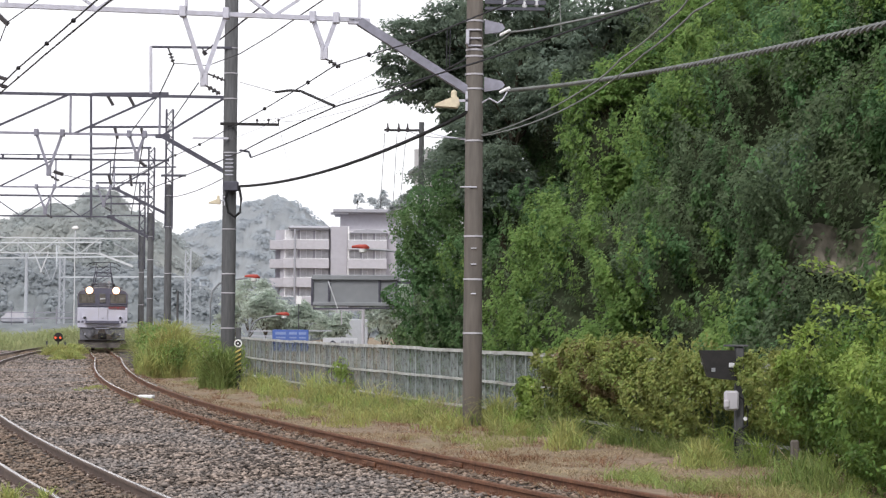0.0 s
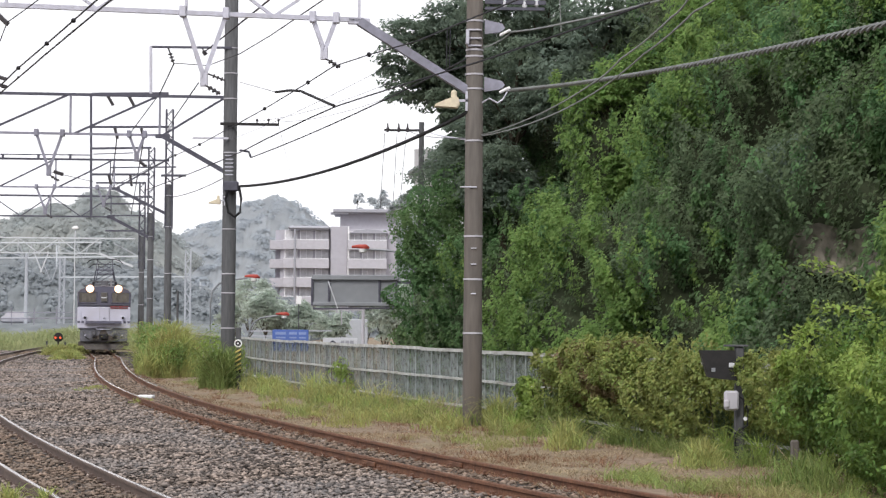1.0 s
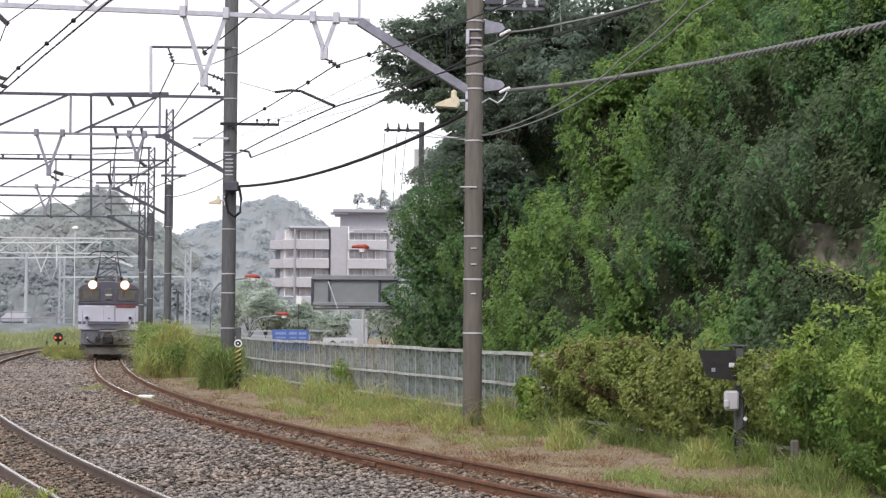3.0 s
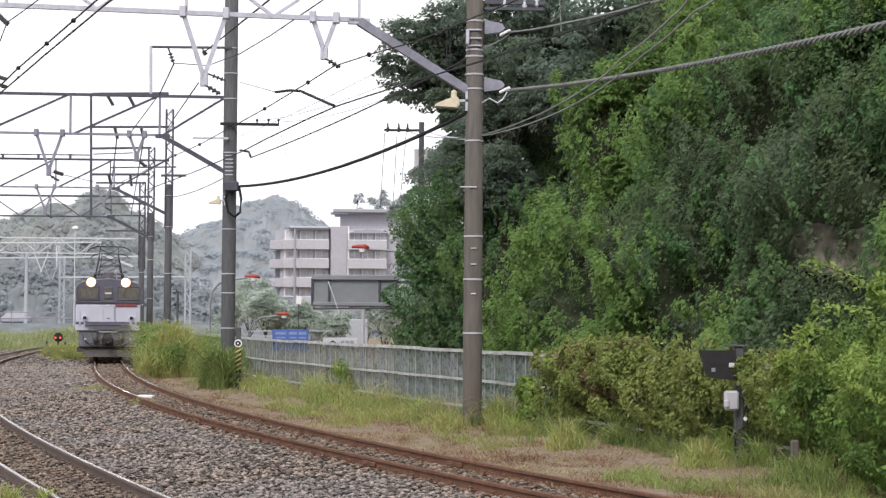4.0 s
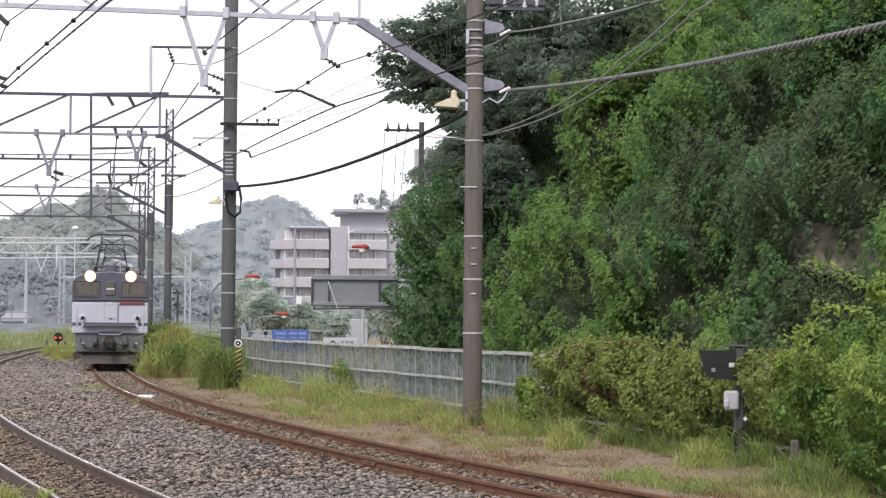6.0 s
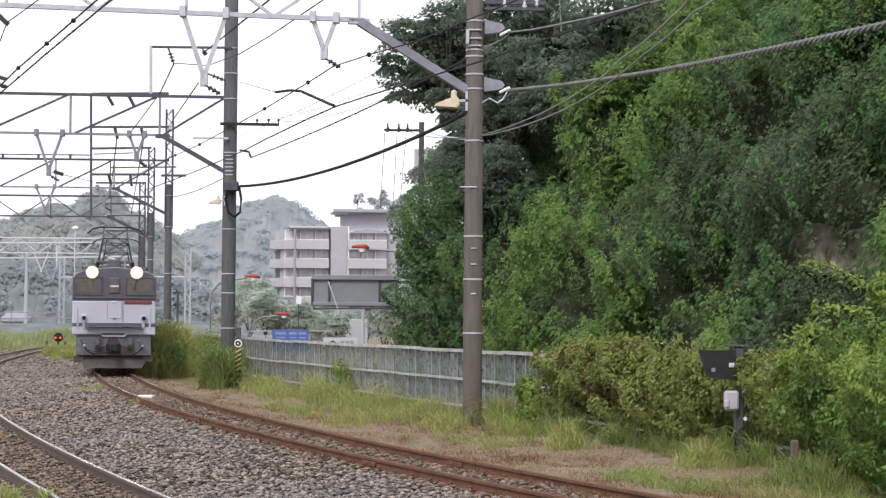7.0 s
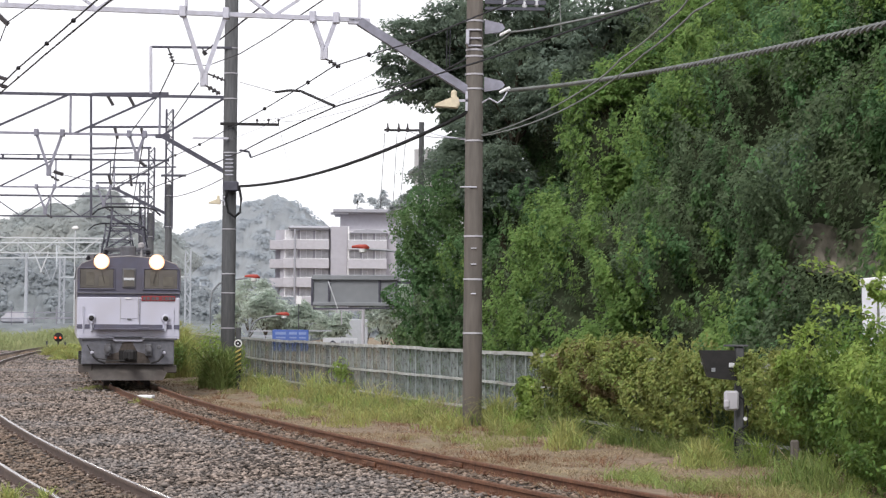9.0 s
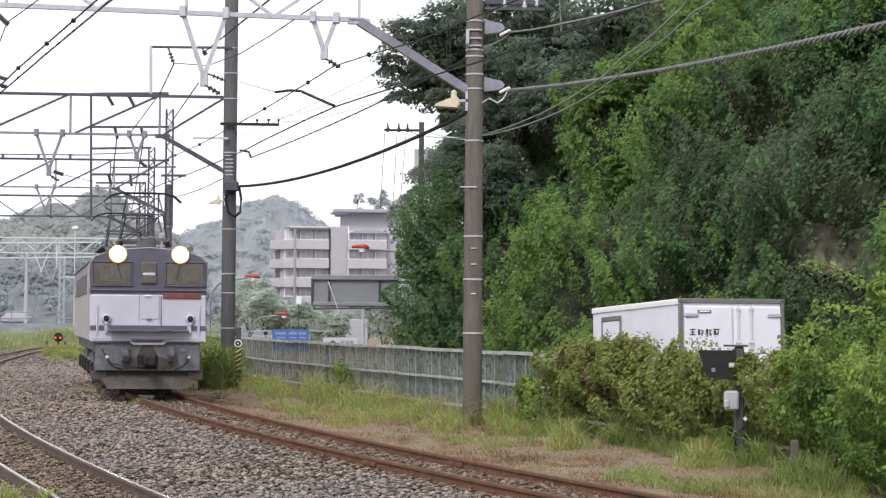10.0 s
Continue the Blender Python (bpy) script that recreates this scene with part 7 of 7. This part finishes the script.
# road signs, lamps and the distribution pole
def street_lamp(base, pts, head, label, k=1.0):
    s = thing("street_lamp", base, label, "street lamp", "street lamps along the road")
    o = Vector(base)
    part("pole", Shape().tube([Vector(p) - o for p in pts], 0.045 * k), M["sign_back"], s)
    h = Vector(head) - o
    hd = part("hood", Shape().tube([h + Vector((-0.32, 0, 0.05)) * k, h + Vector((-0.1, 0, 0.07)) * k, h + Vector((0.2, 0, 0.06)) * k, h + Vector((0.32, 0, 0.0)) * k], [0.04 * k, 0.07 * k, 0.09 * k, 0.04 * k], 10), M["lamp_red"], s, "dull red hood", True)
    part("lens", Shape().lathe([(0.05 * k, -0.17 * k), (0.12 * k, -0.14 * k), (0.15 * k, -0.03 * k)], h + Vector((0.08, 0, 0)) * k, "z", 12), M["lamp_lens"], hd)


street_lamp((-9.95, 85, 0.05), [(-9.95, 85, 0.05), (-9.98, 85, 2.6), (-9.89, 85, 3.08), (-9.61, 85, 3.4), (-9.07, 85, 3.55), (-8.39, 85, 3.65)], (-8.2, 85, 3.66), "street lamp with a red hood on a curved arm")
street_lamp((-9.05, 90, -0.04), [(-9.05, 90, -0.04), (-8.78, 90, 1.37), (-8.63, 90, 1.7), (-8.25, 90, 1.94), (-7.48, 90, 2.05)], (-7.27, 90, 2.07), "street lamp with a red hood on a curved arm", 0.95)
street_lamp((-1.23, 90, 1.04), [(-1.23, 90, 1.04), (-1.31, 90, 4.38), (-1.77, 90, 4.92), (-2.42, 90, 5.04), (-3.58, 90, 5.11)], (-3.76, 90, 5.14), "street lamp with a red hood on a curved arm", 1.25)

ns = thing("notice_sign", (-8.0, 110, 0.8), "small white sign on a thin pole by the road", "sign")
part("pole", Shape().rod((0, 0.04, -1.0), (0, 0.04, 2.4), 0.025), M["galv_dark"], ns)
part("panel", Shape().box((0, 0, 2.15), (0.30, 0.02, 0.46), 0.006, ry=4), M["white"], ns)
sb = thing("road_sign", (-4.41, 100, 0.35), "back of a large grey overhead road sign", "road sign")
o = Vector((-4.41, 100, 0.35))
c = Vector((-4.44, 100, 3.29)) - o
part("panel", Shape().box(c, (4.25, 0.08, 1.5), 0.02), M["sign_back"], sb)
part("top_rail", Shape().box(c + Vector((0.02, -0.1, 0.72)), (4.4, 0.2, 0.26), 0.03), M["sign_back"], sb)
part("bottom_rail", Shape().box(c + Vector((0.25, -0.1, -0.62)), (4.7, 0.2, 0.2), 0.03), M["sign_back"], sb)
part("lower_pipe", Shape().rod(c + Vector((-2.1, -0.1, -0.86)), c + Vector((2.6, -0.1, -0.8)), 0.05), M["galv_dark"], sb)
for dx in (-2.15, -1.3, 1.25, 2.1):
    part("rib", Shape().box(c + Vector((dx, -0.08, 0)), (0.12, 0.12, 1.4), 0.02), M["galv_dark"], sb)
part("stay", Shape().bar(c + Vector((-1.35, -0.2, 0.55)), c + Vector((-0.85, -0.2, -0.85)), 0.05), M["sign_white"], sb)
part("support", Shape().rod(c + Vector((3.0, 0.1, -6)), c + Vector((3.0, 0.1, 1.6)), 0.13), M["galv_dark"], sb)
part("support_arm", Shape().bar(c + Vector((2.0, 0.05, 0.5)), c + Vector((3.05, 0.05, 0.5)), 0.14), M["galv_dark"], sb)

bs = thing("blue_road_sign", (-7.05, 92, -0.07), "blue direction sign with white lettering bars", "road sign")
c = Vector((-7.06, 92, 0.9)) - Vector((-7.05, 92, -0.07))
part("panel", Shape().box(c, (1.68, 0.05, 1.0), 0.01), M["sign_blue"], bs)
part("post", Shape().rod((0, 0.1, -2), c + Vector((0, 0.1, 0.3)), 0.06), M["galv"], bs)
part("arm", Shape().bar(c + Vector((-2.0, 0.06, 0.42)), c + Vector((1.9, 0.06, 0.46)), 0.05).bar(c + Vector((-1.8, 0.06, 0.2)), c + Vector((-0.8, 0.06, 0.2)), 0.05), M["galv"], bs)
for dx, w in ((-0.45, 0.5), (0.12, 0.36), (0.56, 0.34)):
    part("lettering_bar", Shape().box(c + Vector((dx, -0.03, 0.33)), (w, 0.012, 0.12)), M["sign_faint"], bs)
    part("lettering_bar", Shape().box(c + Vector((dx, -0.03, 0.13)), (w * 0.9, 0.012, 0.07)), M["sign_faint"], bs)
ws = thing("notice_board", (-4.89, 95, -0.12), "pale roadside notice board with dark lettering bars", "notice board")
c = Vector((-4.9, 95, 0.8)) - Vector((-4.89, 95, -0.12))
part("panel", Shape().box(c, (1.65, 0.05, 0.42), 0.01), M["sign_white"], ws)
part("post", Shape().rod((0, 0.1, -2), c, 0.05), M["galv"], ws)
part("roof_mark", Shape().prism([(c.x - 0.62, c.z - 0.08), (c.x - 0.36, c.z + 0.1), (c.x - 0.1, c.z - 0.08), (c.x - 0.36, c.z)], c.y - 0.04, c.y - 0.03), M["ink"], ws)
for dx in (0.12, 0.34, 0.56):
    part("lettering_bar", Shape().box(c + Vector((dx, -0.035, 0.0)), (0.17, 0.012, 0.16)), M["flat_dark"], ws)
rp = thing("roadside_pole", (-4.41, 110, -0.42), "thin white roadside pole", "pole")
part("shaft", Shape().rod((0, 0, -2), (0, 0, 3.2), 0.09), M["flat_light"], rp)
part("arm", Shape().bar((-2.6, 0, 2.85), (0, 0, 2.85), 0.07).bar((-1.2, 0, 2.0), (-1.2, 0, 2.85), 0.06), M["flat_light"], rp)
rw = thing("retaining_wall", (-6.88, 150, 0.43), "grey concrete retaining wall in haze", "wall", kind="structure")
part("block", Shape().box((0, 0, 0.0), (2.4, 1, 3.0), 0.05), M["far_steel_dim"], rw)
dp = thing("distribution_pole", (-1.01, 89, 7.42), "dark utility pole with a cross-arm", "utility pole")
part("shaft", Shape().rod((0, 0, -9), (0, 0, 3.4), 0.14, 0.12), M["concrete_dark"], dp)
q = Vector((-1.04, 89, 10.45)) - Vector((-1.01, 89, 7.42))
ca = part("cross_arm", Shape().bar(q + Vector((-1.65, 0, 0)), q + Vector((0.1, 0, 0.0)), 0.1), M["black"], dp)
for dx in (-1.5, -1.0, -0.6):
    part("insulator", Shape().lathe([(0.04, -0.12), (0.07, -0.05), (0.07, 0.05), (0.04, 0.12), (0.03, 0.28)], q + Vector((dx, 0, 0.03)), "z", 8), M["insulator"], ca)
for a, b in (((-2.67, 89, 10.31), (-3.19, 100, 7.56)), ((-2.11, 89, 10.32), (-2.56, 100, 7.46)), ((-1.7, 89, 10.32), (-2.17, 100, 8.09))):
    wire(a, b, 0.014, "wire", "thin dropper wire from the cross-arm")
hs = thing("house", (-0.64, 99, 8.18), "small white house with a grey gabled roof", "house")
part("wall", Shape().box((0.0, 1.5, 0.7), (1.7, 3.0, 3.2), 0.03), M["white_wall"], hs)
part("roof", Shape().prism([(-1.15, 1.15), (0.25, 2.0), (1.5, 1.1), (1.5, 0.98), (0.25, 1.86), (-1.15, 1.02)], -0.4, 3.4).prism([(-0.9, 1.1), (0.25, 1.84), (1.3, 1.1)], -0.02, 3.0), M["roof_tile"], hs)

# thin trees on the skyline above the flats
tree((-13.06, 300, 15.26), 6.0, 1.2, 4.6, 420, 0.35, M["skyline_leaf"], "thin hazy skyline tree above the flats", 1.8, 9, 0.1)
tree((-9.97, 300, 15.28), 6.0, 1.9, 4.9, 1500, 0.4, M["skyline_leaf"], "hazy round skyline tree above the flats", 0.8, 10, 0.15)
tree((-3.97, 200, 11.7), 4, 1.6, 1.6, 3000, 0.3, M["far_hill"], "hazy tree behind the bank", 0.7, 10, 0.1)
# grey-green trees along the road, haze put into their leaf colour
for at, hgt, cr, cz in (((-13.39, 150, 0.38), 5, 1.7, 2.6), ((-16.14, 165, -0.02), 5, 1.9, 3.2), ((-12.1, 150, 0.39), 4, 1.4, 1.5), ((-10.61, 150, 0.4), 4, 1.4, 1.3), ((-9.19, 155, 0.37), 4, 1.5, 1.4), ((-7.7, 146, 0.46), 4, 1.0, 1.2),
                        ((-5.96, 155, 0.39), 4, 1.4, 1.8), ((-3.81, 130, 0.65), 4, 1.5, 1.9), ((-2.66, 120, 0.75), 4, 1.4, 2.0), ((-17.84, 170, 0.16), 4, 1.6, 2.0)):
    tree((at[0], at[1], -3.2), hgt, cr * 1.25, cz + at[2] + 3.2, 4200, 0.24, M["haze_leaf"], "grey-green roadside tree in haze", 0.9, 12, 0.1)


def motions():
    rows = []
    for t in (0, 1, 2, 3, 4, 5, 6, 7, 8, 8.5, 9, 9.5, 10):
        y = 112 - 6.43 * t
        shift = np.interp(t, [0, 4, 7, 8.5, 9.5, 10], [0.1, -0.05, -0.08, -0.25, -0.35, -0.39])
        y2 = y + 13.0
        turn = math.degrees(math.atan2(-(side_x(y2) - side_x(y + 1.5)), y2 - y - 1.5)) - 1.2
        rows.append((t, pose(side_x(y) + shift, y, 0, rz=turn)))
    walk(loco, rows)
    rows = []
    for t in np.arange(0, 10.01, 0.5):
        y = 42.2 - 10.4 * (10 - t)
        x = 3.25 - 0.34 * (y - 42.2)
        rows.append((float(t), pose(x + 1.07, y + 0.36, road_z(y + 0.36), rx=-2.46 if y > 22 else 0, rz=18.8)))
    walk(truck, rows)


motions()
